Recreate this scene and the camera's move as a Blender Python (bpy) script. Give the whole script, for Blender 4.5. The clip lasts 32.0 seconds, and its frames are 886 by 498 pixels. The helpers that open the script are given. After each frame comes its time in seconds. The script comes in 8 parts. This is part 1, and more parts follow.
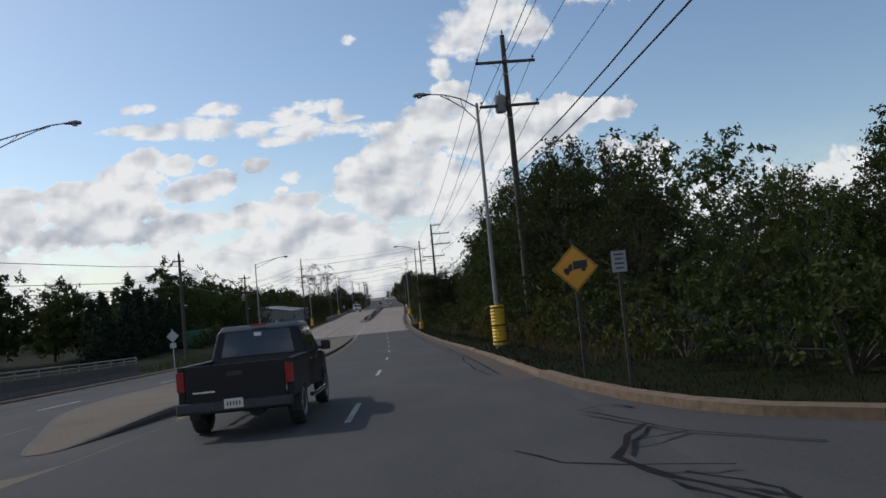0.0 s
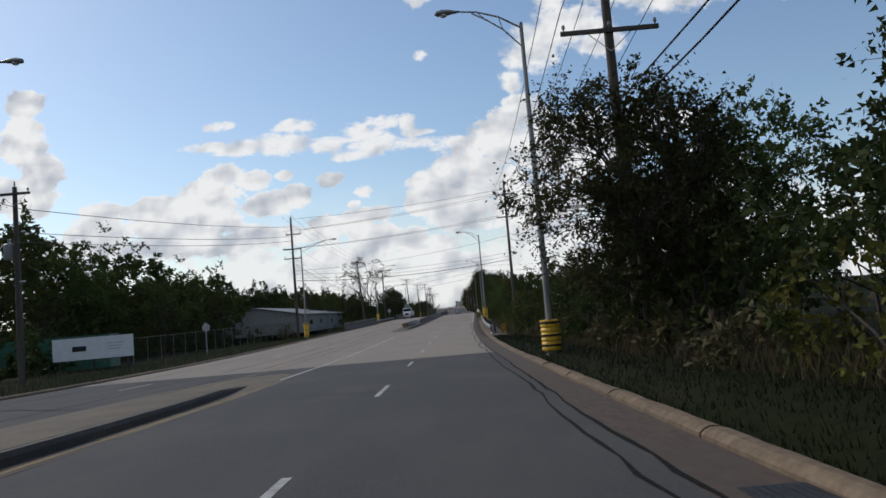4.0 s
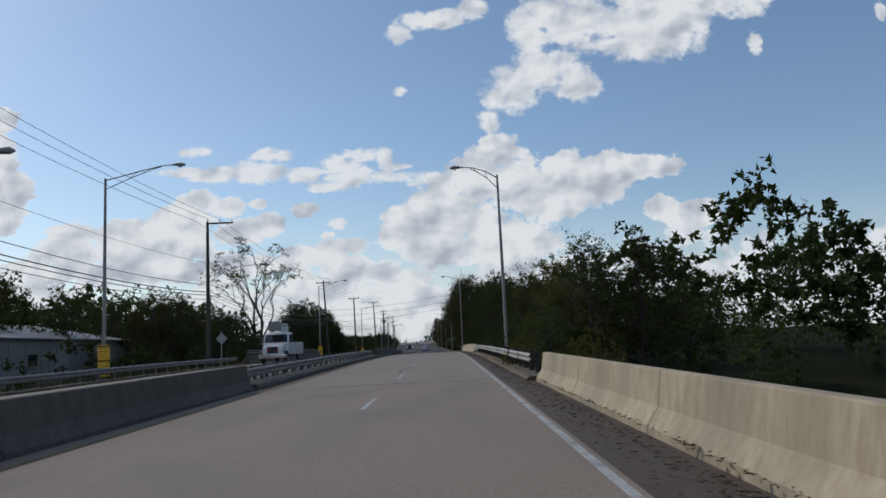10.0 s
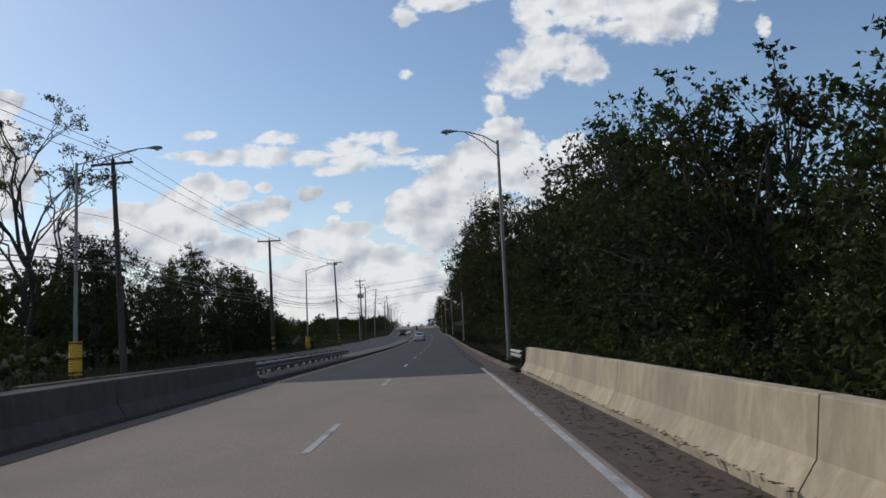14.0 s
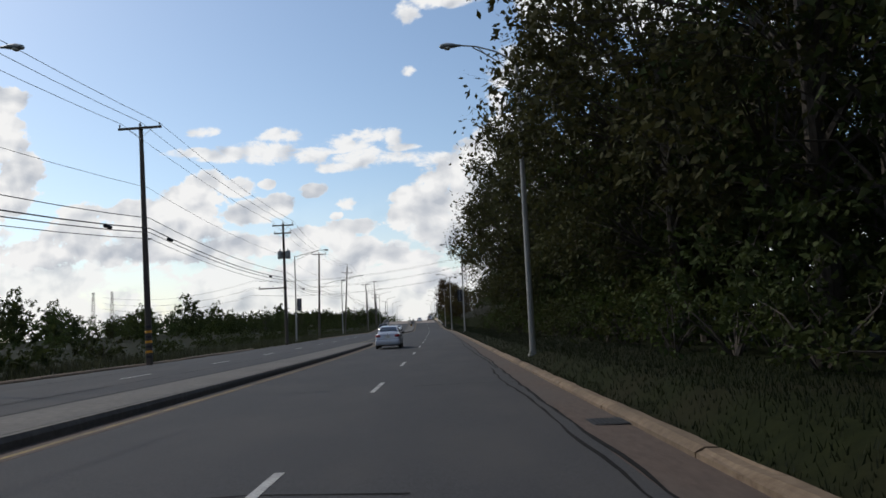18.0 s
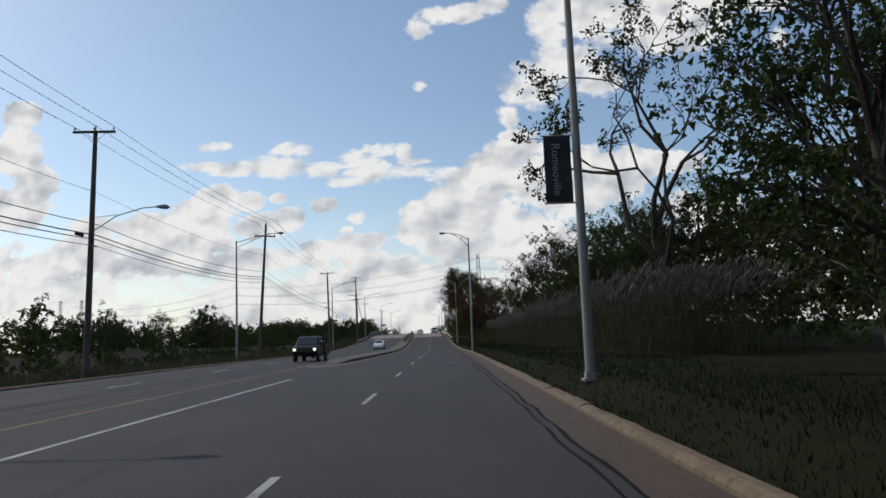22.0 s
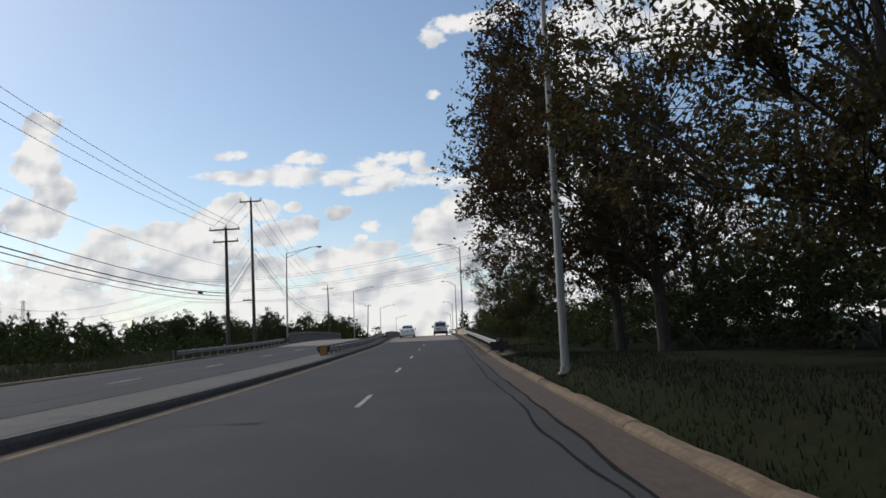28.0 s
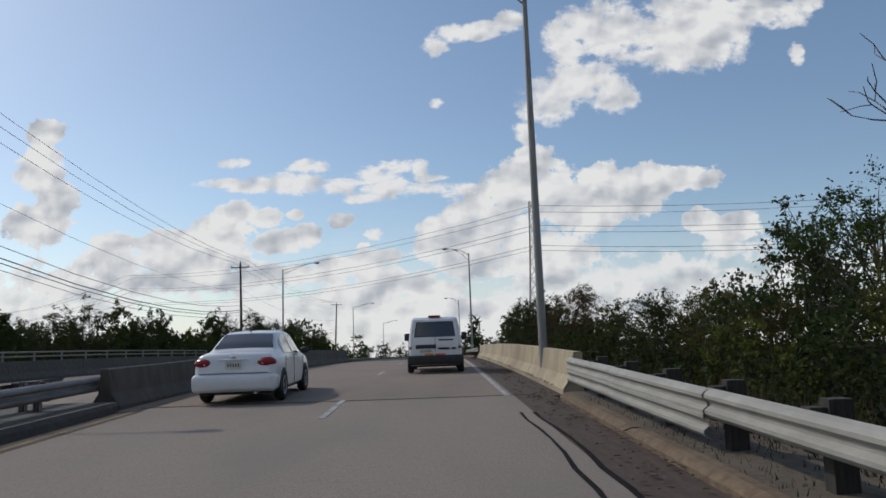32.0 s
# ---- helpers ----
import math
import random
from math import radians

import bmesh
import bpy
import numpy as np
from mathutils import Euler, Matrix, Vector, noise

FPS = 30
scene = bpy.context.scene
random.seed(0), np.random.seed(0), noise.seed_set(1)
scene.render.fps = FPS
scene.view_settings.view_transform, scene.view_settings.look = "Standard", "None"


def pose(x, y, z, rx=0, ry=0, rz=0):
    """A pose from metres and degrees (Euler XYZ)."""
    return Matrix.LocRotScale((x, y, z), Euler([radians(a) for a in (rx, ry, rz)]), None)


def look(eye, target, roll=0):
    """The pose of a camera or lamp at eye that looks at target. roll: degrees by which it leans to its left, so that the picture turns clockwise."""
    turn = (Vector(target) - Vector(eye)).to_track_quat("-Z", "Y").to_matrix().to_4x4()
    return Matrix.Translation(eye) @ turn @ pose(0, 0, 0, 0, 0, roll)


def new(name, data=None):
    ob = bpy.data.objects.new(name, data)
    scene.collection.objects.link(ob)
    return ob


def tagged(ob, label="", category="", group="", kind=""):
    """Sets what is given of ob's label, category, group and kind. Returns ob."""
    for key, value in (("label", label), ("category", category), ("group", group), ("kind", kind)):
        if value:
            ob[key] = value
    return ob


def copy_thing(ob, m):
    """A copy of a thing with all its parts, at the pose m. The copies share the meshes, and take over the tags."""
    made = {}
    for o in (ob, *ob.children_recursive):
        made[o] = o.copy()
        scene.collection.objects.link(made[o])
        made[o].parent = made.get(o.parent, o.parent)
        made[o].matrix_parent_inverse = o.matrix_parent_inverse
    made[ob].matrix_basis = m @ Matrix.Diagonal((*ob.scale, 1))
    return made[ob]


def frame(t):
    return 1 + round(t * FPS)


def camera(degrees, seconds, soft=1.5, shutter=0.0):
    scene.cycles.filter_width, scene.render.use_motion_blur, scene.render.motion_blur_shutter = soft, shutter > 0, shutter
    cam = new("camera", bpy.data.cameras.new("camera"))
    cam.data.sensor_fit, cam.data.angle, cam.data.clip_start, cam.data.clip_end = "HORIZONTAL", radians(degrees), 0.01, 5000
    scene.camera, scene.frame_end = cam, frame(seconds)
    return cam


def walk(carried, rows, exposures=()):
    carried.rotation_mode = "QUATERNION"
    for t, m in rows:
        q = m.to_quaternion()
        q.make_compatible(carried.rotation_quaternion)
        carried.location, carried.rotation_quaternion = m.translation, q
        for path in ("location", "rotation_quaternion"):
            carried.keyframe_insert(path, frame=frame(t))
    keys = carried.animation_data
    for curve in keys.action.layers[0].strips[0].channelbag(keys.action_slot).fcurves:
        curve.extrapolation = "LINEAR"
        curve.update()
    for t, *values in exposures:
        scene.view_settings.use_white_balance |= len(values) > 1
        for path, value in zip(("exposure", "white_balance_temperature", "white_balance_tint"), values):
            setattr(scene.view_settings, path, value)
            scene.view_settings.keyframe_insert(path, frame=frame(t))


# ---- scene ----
cam = camera(61.34, 32.0, soft=1.6)
PATH = [
    (0.0, pose(-2.325, 0.140, 4.443, 93.230, 5.446, -4.460)),
    (0.5, pose(-1.667, 10.127, 3.993, 92.949, 5.609, -4.341)),
    (1.0, pose(-1.121, 20.086, 3.540, 93.141, 5.289, -3.307)),
    (1.5, pose(-0.784, 29.953, 3.084, 93.184, 5.351, -2.137)),
    (2.0, pose(-0.550, 39.835, 2.636, 93.726, 5.201, -0.617)),
    (2.5, pose(-0.511, 49.602, 2.217, 93.729, 5.118, -0.082)),
    (3.0, pose(-0.534, 59.272, 1.839, 94.348, 5.409, 0.507)),
    (3.5, pose(-0.640, 68.967, 1.503, 94.506, 5.117, 0.756)),
    (5.5, pose(-0.847, 108.272, 0.577, 95.692, 4.480, 0.832)),
    (6.0, pose(-0.968, 118.000, 0.478, 95.717, 4.321, 0.509)),
    (6.5, pose(-0.982, 127.673, 0.418, 96.125, 4.078, 0.299)),
    (7.0, pose(-0.931, 137.302, 0.409, 96.910, 4.373, 0.407)),
    (7.5, pose(-0.870, 146.980, 0.457, 96.607, 3.481, -0.459)),
    (8.0, pose(-0.706, 156.803, 0.542, 96.719, 3.310, -1.146)),
    (8.5, pose(-0.471, 166.630, 0.621, 96.704, 3.047, -1.764)),
    (9.0, pose(-0.234, 176.518, 0.708, 97.084, 3.150, -1.580)),
    (9.5, pose(0.142, 186.463, 0.799, 96.901, 2.949, -1.549)),
    (10.0, pose(0.437, 196.604, 0.890, 97.307, 2.793, -1.386)),
    (10.5, pose(0.689, 206.779, 0.981, 96.936, 2.624, -1.561)),
    (11.0, pose(0.963, 216.777, 1.079, 96.935, 2.529, -1.119)),
    (11.5, pose(1.207, 226.693, 1.184, 97.173, 2.300, -1.467)),
    (12.0, pose(1.543, 236.508, 1.289, 97.134, 2.277, -1.580)),
    (12.5, pose(1.761, 246.212, 1.383, 96.666, 2.209, -1.641)),
    (13.0, pose(2.016, 255.912, 1.445, 96.920, 1.981, -1.702)),
    (13.5, pose(2.307, 265.525, 1.473, 95.766, 2.397, -1.488)),
    (14.0, pose(2.427, 275.063, 1.468, 96.074, 2.638, -0.994)),
    (14.5, pose(2.560, 284.691, 1.432, 95.845, 2.341, -0.922)),
    (16.5, pose(3.125, 324.486, 1.061, 95.701, 1.877, -1.073)),
    (17.0, pose(3.266, 334.683, 0.975, 95.851, 2.224, -0.939)),
    (17.5, pose(3.498, 344.993, 0.889, 95.398, 2.427, -0.832)),
    (18.0, pose(3.674, 355.379, 0.811, 95.836, 2.636, -0.743)),
    (18.5, pose(3.830, 365.775, 0.760, 96.085, 2.408, -0.754)),
    (19.0, pose(4.059, 376.157, 0.722, 96.362, 3.087, -0.752)),
    (19.5, pose(4.206, 386.550, 0.712, 96.104, 2.806, -0.960)),
    (20.0, pose(4.340, 396.883, 0.722, 96.650, 2.902, -0.728)),
    (20.5, pose(4.403, 407.077, 0.746, 96.980, 3.045, -0.140)),
    (21.0, pose(4.472, 417.112, 0.785, 96.818, 2.633, -0.304)),
    (21.5, pose(4.521, 427.058, 0.834, 97.101, 2.162, -0.141)),
    (22.0, pose(4.614, 436.978, 0.888, 96.993, 2.282, -0.020)),
    (22.5, pose(4.672, 446.875, 0.945, 97.340, 1.983, -0.025)),
    (23.0, pose(4.572, 456.568, 1.004, 96.739, 1.658, -0.174)),
    (23.5, pose(4.542, 466.098, 1.052, 96.467, 1.896, -0.389)),
    (24.0, pose(4.538, 475.427, 1.088, 96.910, 2.040, -0.350)),
    (24.5, pose(4.613, 484.682, 1.120, 96.758, 2.084, -0.218)),
    (25.0, pose(4.658, 494.167, 1.151, 96.921, 2.358, 0.259)),
    (25.5, pose(4.688, 503.719, 1.178, 96.798, 2.229, 0.354)),
    (27.5, pose(4.561, 541.473, 1.001, 97.415, 2.531, 0.771)),
    (28.0, pose(4.474, 551.023, 1.118, 97.634, 2.334, 1.077)),
    (28.5, pose(4.327, 560.560, 1.270, 98.007, 2.364, 1.221)),
    (29.0, pose(4.102, 570.084, 1.471, 98.070, 2.265, 1.314)),
    (29.5, pose(3.894, 579.556, 1.727, 98.192, 2.081, 0.781)),
    (30.0, pose(3.709, 588.868, 2.013, 98.141, 2.232, 0.783)),
    (30.5, pose(3.642, 598.075, 2.332, 97.701, 1.813, 0.555)),
    (31.0, pose(3.597, 607.312, 2.672, 98.024, 1.394, 0.762)),
    (31.5, pose(3.380, 616.369, 3.041, 97.791, 1.867, 0.978)),
    (32.0, pose(3.145, 625.714, 3.423, 98.280, 2.026, 1.214)),
]
EXPOSURES = [(0.0, -0.06, 6500, 10), (3.5, 0.0, 6500, 10), (5.5, -0.08, 6400, 10), (8.0, -0.2, 6250, 9), (12.5, -0.18, 6250, 9), (14.5, -0.05, 6450, 10),
             (16.5, 0.08, 6550, 10), (20.0, 0.06, 6650, 10), (22.0, -0.04, 6650, 10), (24.0, -0.12, 6650, 10), (28.0, 0.02, 6700, 10), (29.0, 0.02, 6700, 10), (30.5, -0.1, 6550, 10), (32.0, -0.16, 6550, 10)]
walk(cam, PATH, EXPOSURES)
ROAD_LINE = [
    (-460, -5.54, 4.40),
    (-60, -5.54, 4.20),
    (0, -3.58, 2.79),
    (20, -2.95, 2.14),
    (40, -2.38, 1.24),
    (60, -2.32, 0.43),
    (80, -2.45, -0.16),
    (100, -2.56, -0.62),
    (120, -2.69, -0.92),
    (140, -2.65, -0.97),
    (160, -2.36, -0.83),
    (190, -1.53, -0.57),
    (220, -0.70, -0.29),
    (250, 0.12, 0.00),
    (280, 0.74, 0.04),
    (310, 1.17, -0.20),
    (340, 1.64, -0.47),
    (370, 2.18, -0.65),
    (400, 2.59, -0.67),
    (430, 2.80, -0.55),
    (460, 2.83, -0.38),
    (490, 2.88, -0.26),
    (520, 2.88, -0.30),
    (550, 2.70, -0.28),
    (570, 2.36, 0.09),
    (590, 1.99, 0.66),
    (610, 1.75, 1.38),
    (622, 1.61, 1.74),
    (634, 1.01, 2.36),
    (642, 0.66, 2.72),
    (652, 0.41, 3.02),
    (668, 0.11, 3.30),
    (700, -0.39, 3.50),
    (760, -1.39, 3.60),
    (860, -2.89, 3.60),
    (1800, -8.39, 3.60),
]

# ---- world and sun ----
SKY_LIGHT, CLOUD_LIGHT, SUN_LIGHT = 0.12, 0.85, 1.8
SUN_AZ, SUN_EL = radians(57), radians(41)      # to the left of straight ahead, above the horizon
sun_way = Vector((-math.sin(SUN_AZ) * math.cos(SUN_EL), math.cos(SUN_AZ) * math.cos(SUN_EL), math.sin(SUN_EL)))
world = bpy.data.worlds.new("sky")
scene.world = world
world.use_nodes = True
wt = world.node_tree
wt.nodes.clear()


def wnode(kind, *links, **props):
    n = wt.nodes.new(kind)
    for k, v in props.items():
        if k == "operation":
            n.operation = v
        elif k == "blend_type":
            n.blend_type = v
    for i, src in enumerate(links):
        if src is None:
            continue
        if isinstance(src, (int, float)):
            n.inputs[i].default_value = src
        else:
            wt.links.new(src, n.inputs[i])
    return n


def wmath(op, a, b=None, c=None):
    return wnode("ShaderNodeMath", a, b, c, operation=op).outputs[0]


def smooth(value, lo, hi, a=0.0, b=1.0):
    n = wt.nodes.new("ShaderNodeMapRange")
    n.interpolation_type = "SMOOTHSTEP"
    for i, v in ((1, lo), (2, hi), (3, a), (4, b)):
        n.inputs[i].default_value = v
    wt.links.new(value, n.inputs[0])
    return n.outputs[0]


sky = wt.nodes.new("ShaderNodeTexSky")
sky.sky_type = "NISHITA"
sky.sun_disc = False
sky.sun_elevation = SUN_EL
sky.sun_rotation = -SUN_AZ
sky.air_density, sky.dust_density, sky.ozone_density = 1.0, 0.8, 1.3
coord = wt.nodes.new("ShaderNodeTexCoord").outputs["Generated"]
sep = wt.nodes.new("ShaderNodeSeparateXYZ")
wt.links.new(coord, sep.inputs[0])
ahead = wmath("MAXIMUM", wmath("ABSOLUTE", sep.outputs[1]), 0.05)
cu = wmath("DIVIDE", sep.outputs[0], ahead)
cv = wmath("DIVIDE", sep.outputs[2], ahead)
comb = wt.nodes.new("ShaderNodeCombineXYZ")
wt.links.new(cu, comb.inputs[0])
wt.links.new(cv, comb.inputs[1])


def wshift(across, up, stretch=1.0):
    """The sky's plane, moved and stretched."""
    m = wt.nodes.new("ShaderNodeMapping")
    m.inputs["Scale"].default_value = (1.0, stretch, 1.0)
    m.inputs["Location"].default_value = (across, up, 0.0)
    wt.links.new(comb.outputs[0], m.inputs[0])
    return m.outputs[0]


def wnoise(scale, detail, rough, stretch=1.0, across=0.0, up=0.0, bend=0.0):
    n = wt.nodes.new("ShaderNodeTexNoise")
    n.noise_dimensions = "2D"
    for key, val in (("Scale", scale), ("Detail", detail), ("Roughness", rough), ("Distortion", bend)):
        n.inputs[key].default_value = val
    wt.links.new(wshift(across, up, stretch), n.inputs["Vector"])
    return n.outputs[0]


def wcells(scale, across=0.0, up=0.0, detail=1.5):
    """Round heaped lumps, as on the top of a cumulus."""
    n = wt.nodes.new("ShaderNodeTexVoronoi")
    n.voronoi_dimensions, n.feature, n.normalize = "2D", "SMOOTH_F1", True
    for key, val in (("Scale", scale), ("Detail", detail), ("Roughness", 0.5), ("Lacunarity", 2.3), ("Smoothness", 0.35)):
        n.inputs[key].default_value = val
    wt.links.new(wshift(across, up, 1.2), n.inputs["Vector"])
    return wmath("SUBTRACT", 1.0, n.outputs["Distance"])


def blend(*rows):
    total = None
    for value, share in rows:
        term = wmath("MULTIPLY", value, share)
        total = term if total is None else wmath("ADD", total, term)
    return total


def heap(across=0.0, up=0.0):
    return blend((wnoise(13.0, 10.0, 0.6, 1.25, across, up, 0.25), 0.72), (wcells(30.0, across, up), 0.28))


def swell(across=0.0, up=0.0):
    """The broad bodies of the heaps, without their fine edges."""
    return blend((wnoise(11.0, 2.0, 0.45, 1.3, across, up, 0.2), 0.6), (wcells(24.0, across, up, 0.6), 0.4))


puff = wmath("SUBTRACT", heap(), 0.09)
wisp = wnoise(6.0, 9.0, 0.62, 1.7)
torn = wnoise(60.0, 7.0, 0.62, 1.3)
streak = wnoise(20.0, 9.0, 0.66, 2.6, 0.0, 0.0, 0.6)
SUNWARD = (-0.014, 0.020)                       # towards the sun, across and up the sky


def clouds(rows, rag, grain=None):
    """Puffs as (across, up, half width, half height), melted together, with torn edges. rag: how torn."""
    total = None
    for u, v, ru, rv in rows:
        du = wmath("MULTIPLY", wmath("SUBTRACT", cu, u), 1.0 / ru)
        dv = wmath("MULTIPLY", wmath("SUBTRACT", cv, v), 1.0 / rv)
        g = wmath("SUBTRACT", 1.0, wmath("ADD", wmath("MULTIPLY", du, du), wmath("MULTIPLY", dv, dv)))
        total = g if total is None else wnode("ShaderNodeMath", total, g, 0.4, operation="SMOOTH_MAX").outputs[0]
    total = wmath("MAXIMUM", total, -2.2)
    total = wmath("ADD", total, wmath("MULTIPLY", wmath("SUBTRACT", puff if grain is None else grain, 0.5), rag))
    return wmath("ADD", total, wmath("MULTIPLY", wmath("SUBTRACT", torn, 0.5), 1.7))


HIGH_PUFFS = [
    (0.104, 0.301, 0.016, 0.016),
    (0.134, 0.348, 0.034, 0.034),
    (0.186, 0.376, 0.049, 0.033),
    (0.230, 0.352, 0.031, 0.025),
    (0.164, 0.424, 0.031, 0.034),
    (0.228, 0.447, 0.057, 0.045),
    (0.311, 0.431, 0.061, 0.041),
    (0.378, 0.424, 0.049, 0.034),
    (0.357, 0.468, 0.074, 0.033),
    (0.450, 0.465, 0.057, 0.023),
    (0.502, 0.474, 0.025, 0.015),
    (-0.019, 0.437, 0.018, 0.018),
    (0.007, 0.453, 0.025, 0.013),
    (0.049, 0.454, 0.033, 0.012),
    (0.089, 0.467, 0.018, 0.015),
]
WISP_PUFFS = [
    (-0.018, 0.351, 0.010, 0.007),
    (0.486, 0.398, 0.010, 0.015),
    (0.672, 0.443, 0.008, 0.015),
    (-0.300, 0.277, 0.023, 0.007),
    (-0.316, 0.248, 0.034, 0.007),
    (-0.272, 0.244, 0.042, 0.011),
    (-0.216, 0.244, 0.042, 0.016),
    (-0.198, 0.267, 0.029, 0.010),
    (-0.154, 0.238, 0.028, 0.011),
    (-0.104, 0.241, 0.042, 0.023),
    (-0.077, 0.263, 0.025, 0.015),
    (-0.045, 0.259, 0.011, 0.013),
    (-0.122, 0.220, 0.026, 0.008),
    (-0.027, 0.230, 0.036, 0.008),
    (0.025, 0.225, 0.047, 0.011),
    (-0.031, 0.244, 0.020, 0.005),
]
TOWER_PUFFS = [
    (0.112, 0.259, 0.031, 0.025),
    (0.084, 0.227, 0.043, 0.035),
    (0.130, 0.215, 0.041, 0.041),
    (0.042, 0.197, 0.049, 0.033),
    (-0.000, 0.166, 0.043, 0.026),
    (-0.043, 0.144, 0.018, 0.015),
    (0.062, 0.153, 0.068, 0.041),
    (0.177, 0.188, 0.059, 0.041),
    (0.215, 0.230, 0.041, 0.022),
    (0.264, 0.228, 0.049, 0.022),
    (0.321, 0.229, 0.045, 0.019),
    (0.227, 0.202, 0.057, 0.026),
    (0.130, 0.138, 0.061, 0.039),
    (0.036, 0.116, 0.055, 0.022),
    (0.339, 0.169, 0.026, 0.019),
    (0.384, 0.163, 0.031, 0.019),
    (-0.153, 0.190, 0.018, 0.010),
    (-0.110, 0.169, 0.015, 0.010),
    (-0.124, 0.154, 0.010, 0.007),
    (-0.217, 0.201, 0.013, 0.007),
]
BANK_PUFFS = [
    (-0.567, 0.332, 0.023, 0.020),
    (-0.572, 0.273, 0.034, 0.031),
    (-0.548, 0.232, 0.028, 0.029),
    (-0.572, 0.201, 0.041, 0.033),
    (-0.295, 0.208, 0.028, 0.016),
    (-0.261, 0.197, 0.029, 0.015),
    (-0.316, 0.180, 0.047, 0.023),
    (-0.391, 0.169, 0.044, 0.018),
    (-0.454, 0.169, 0.038, 0.016),
    (-0.477, 0.144, 0.046, 0.023),
    (-0.352, 0.147, 0.065, 0.026),
    (-0.241, 0.164, 0.038, 0.018),
    (-0.200, 0.170, 0.018, 0.015),
    (-0.105, 0.139, 0.036, 0.011),
    (-0.150, 0.125, 0.047, 0.015),
    (-0.092, 0.109, 0.041, 0.015),
    (-0.037, 0.089, 0.057, 0.016),
    (-0.211, 0.116, 0.065, 0.016),
    (0.017, 0.063, 0.049, 0.018),
    (-0.352, 0.112, 0.098, 0.016),
    (-0.508, 0.119, 0.074, 0.018),
    (-0.148, 0.083, 0.074, 0.013),
]

dense = wmath("MAXIMUM", smooth(clouds(HIGH_PUFFS, 5.0), -0.8, 0.45), wmath("MAXIMUM", smooth(clouds(TOWER_PUFFS, 4.8), -0.6, 0.0),
              smooth(clouds(BANK_PUFFS, 4.8), -0.65, -0.05)))
thin = wmath("MULTIPLY", smooth(clouds(WISP_PUFFS, 6.0, blend((streak, 0.5), (puff, 0.5))), -0.6, 0.6), 0.96)
edge = wmath("ADD", cv, wmath("MULTIPLY", wmath("SUBTRACT", puff, 0.5), -0.30))      # a bank with a billowing top
low = wmath("MULTIPLY", smooth(edge, 0.150, 0.115), smooth(wisp, 0.28, 0.46))
haze = wmath("MULTIPLY", smooth(cv, 0.22, -0.03), 0.6)
behind = wmath("MULTIPLY", smooth(sep.outputs[1], 0.25, -0.15), smooth(wisp, 0.5, 0.68))
cover = wmath("MAXIMUM", wmath("MAXIMUM", dense, thin), wmath("MAXIMUM", wmath("MULTIPLY", low, 0.92), behind))
cover = wmath("MAXIMUM", cover, haze)
broad = wmath("MULTIPLY", wmath("SUBTRACT", swell(), swell(*SUNWARD)), 3.6)       # sunward sides are white, far sides grey
fine = wmath("MULTIPLY", wmath("SUBTRACT", puff, wmath("SUBTRACT", heap(-0.005, 0.007), 0.09)), 2.0)
core = smooth(dense, 0.7, 1.0, 0.0, 0.2)                                          # thick clouds are greyer inside
shade = wnode("ShaderNodeClamp", wmath("SUBTRACT", wmath("ADD", wmath("ADD", 0.92, broad), fine), core)).outputs[0]
tone = wt.nodes.new("ShaderNodeMix")
tone.data_type = "RGBA"
wt.links.new(shade, tone.inputs[0])
tone.inputs[6].default_value, tone.inputs[7].default_value = (0.54, 0.585, 0.66, 1), (0.99, 1.0, 1.01, 1)
veil = wt.nodes.new("ShaderNodeBackground")
wt.links.new(tone.outputs[2], veil.inputs[0])
veil.inputs[1].default_value = CLOUD_LIGHT
blue = wt.nodes.new("ShaderNodeBackground")
tint = wt.nodes.new("ShaderNodeMix")
tint.data_type, tint.blend_type = "RGBA", "MULTIPLY"
tint.inputs[0].default_value = 1.0
wt.links.new(sky.outputs[0], tint.inputs[6])
tint.inputs[7].default_value = (0.97, 1.01, 1.02, 1)      # a clear, slightly cyan blue
wt.links.new(tint.outputs[2], blue.inputs[0])
blue.inputs[1].default_value = SKY_LIGHT
both = wt.nodes.new("ShaderNodeMixShader")
wt.links.new(cover, both.inputs[0])
wt.links.new(blue.outputs[0], both.inputs[1])
wt.links.new(veil.outputs[0], both.inputs[2])
wt.links.new(both.outputs[0], wt.nodes.new("ShaderNodeOutputWorld").inputs[0])

sun = new("sun", bpy.data.lights.new("sun", "SUN"))
sun.data.energy, sun.data.angle, sun.data.color = SUN_LIGHT, radians(0.53), (1.0, 0.95, 0.87)
sun.matrix_basis = look(sun_way * 300, (0, 0, 0))

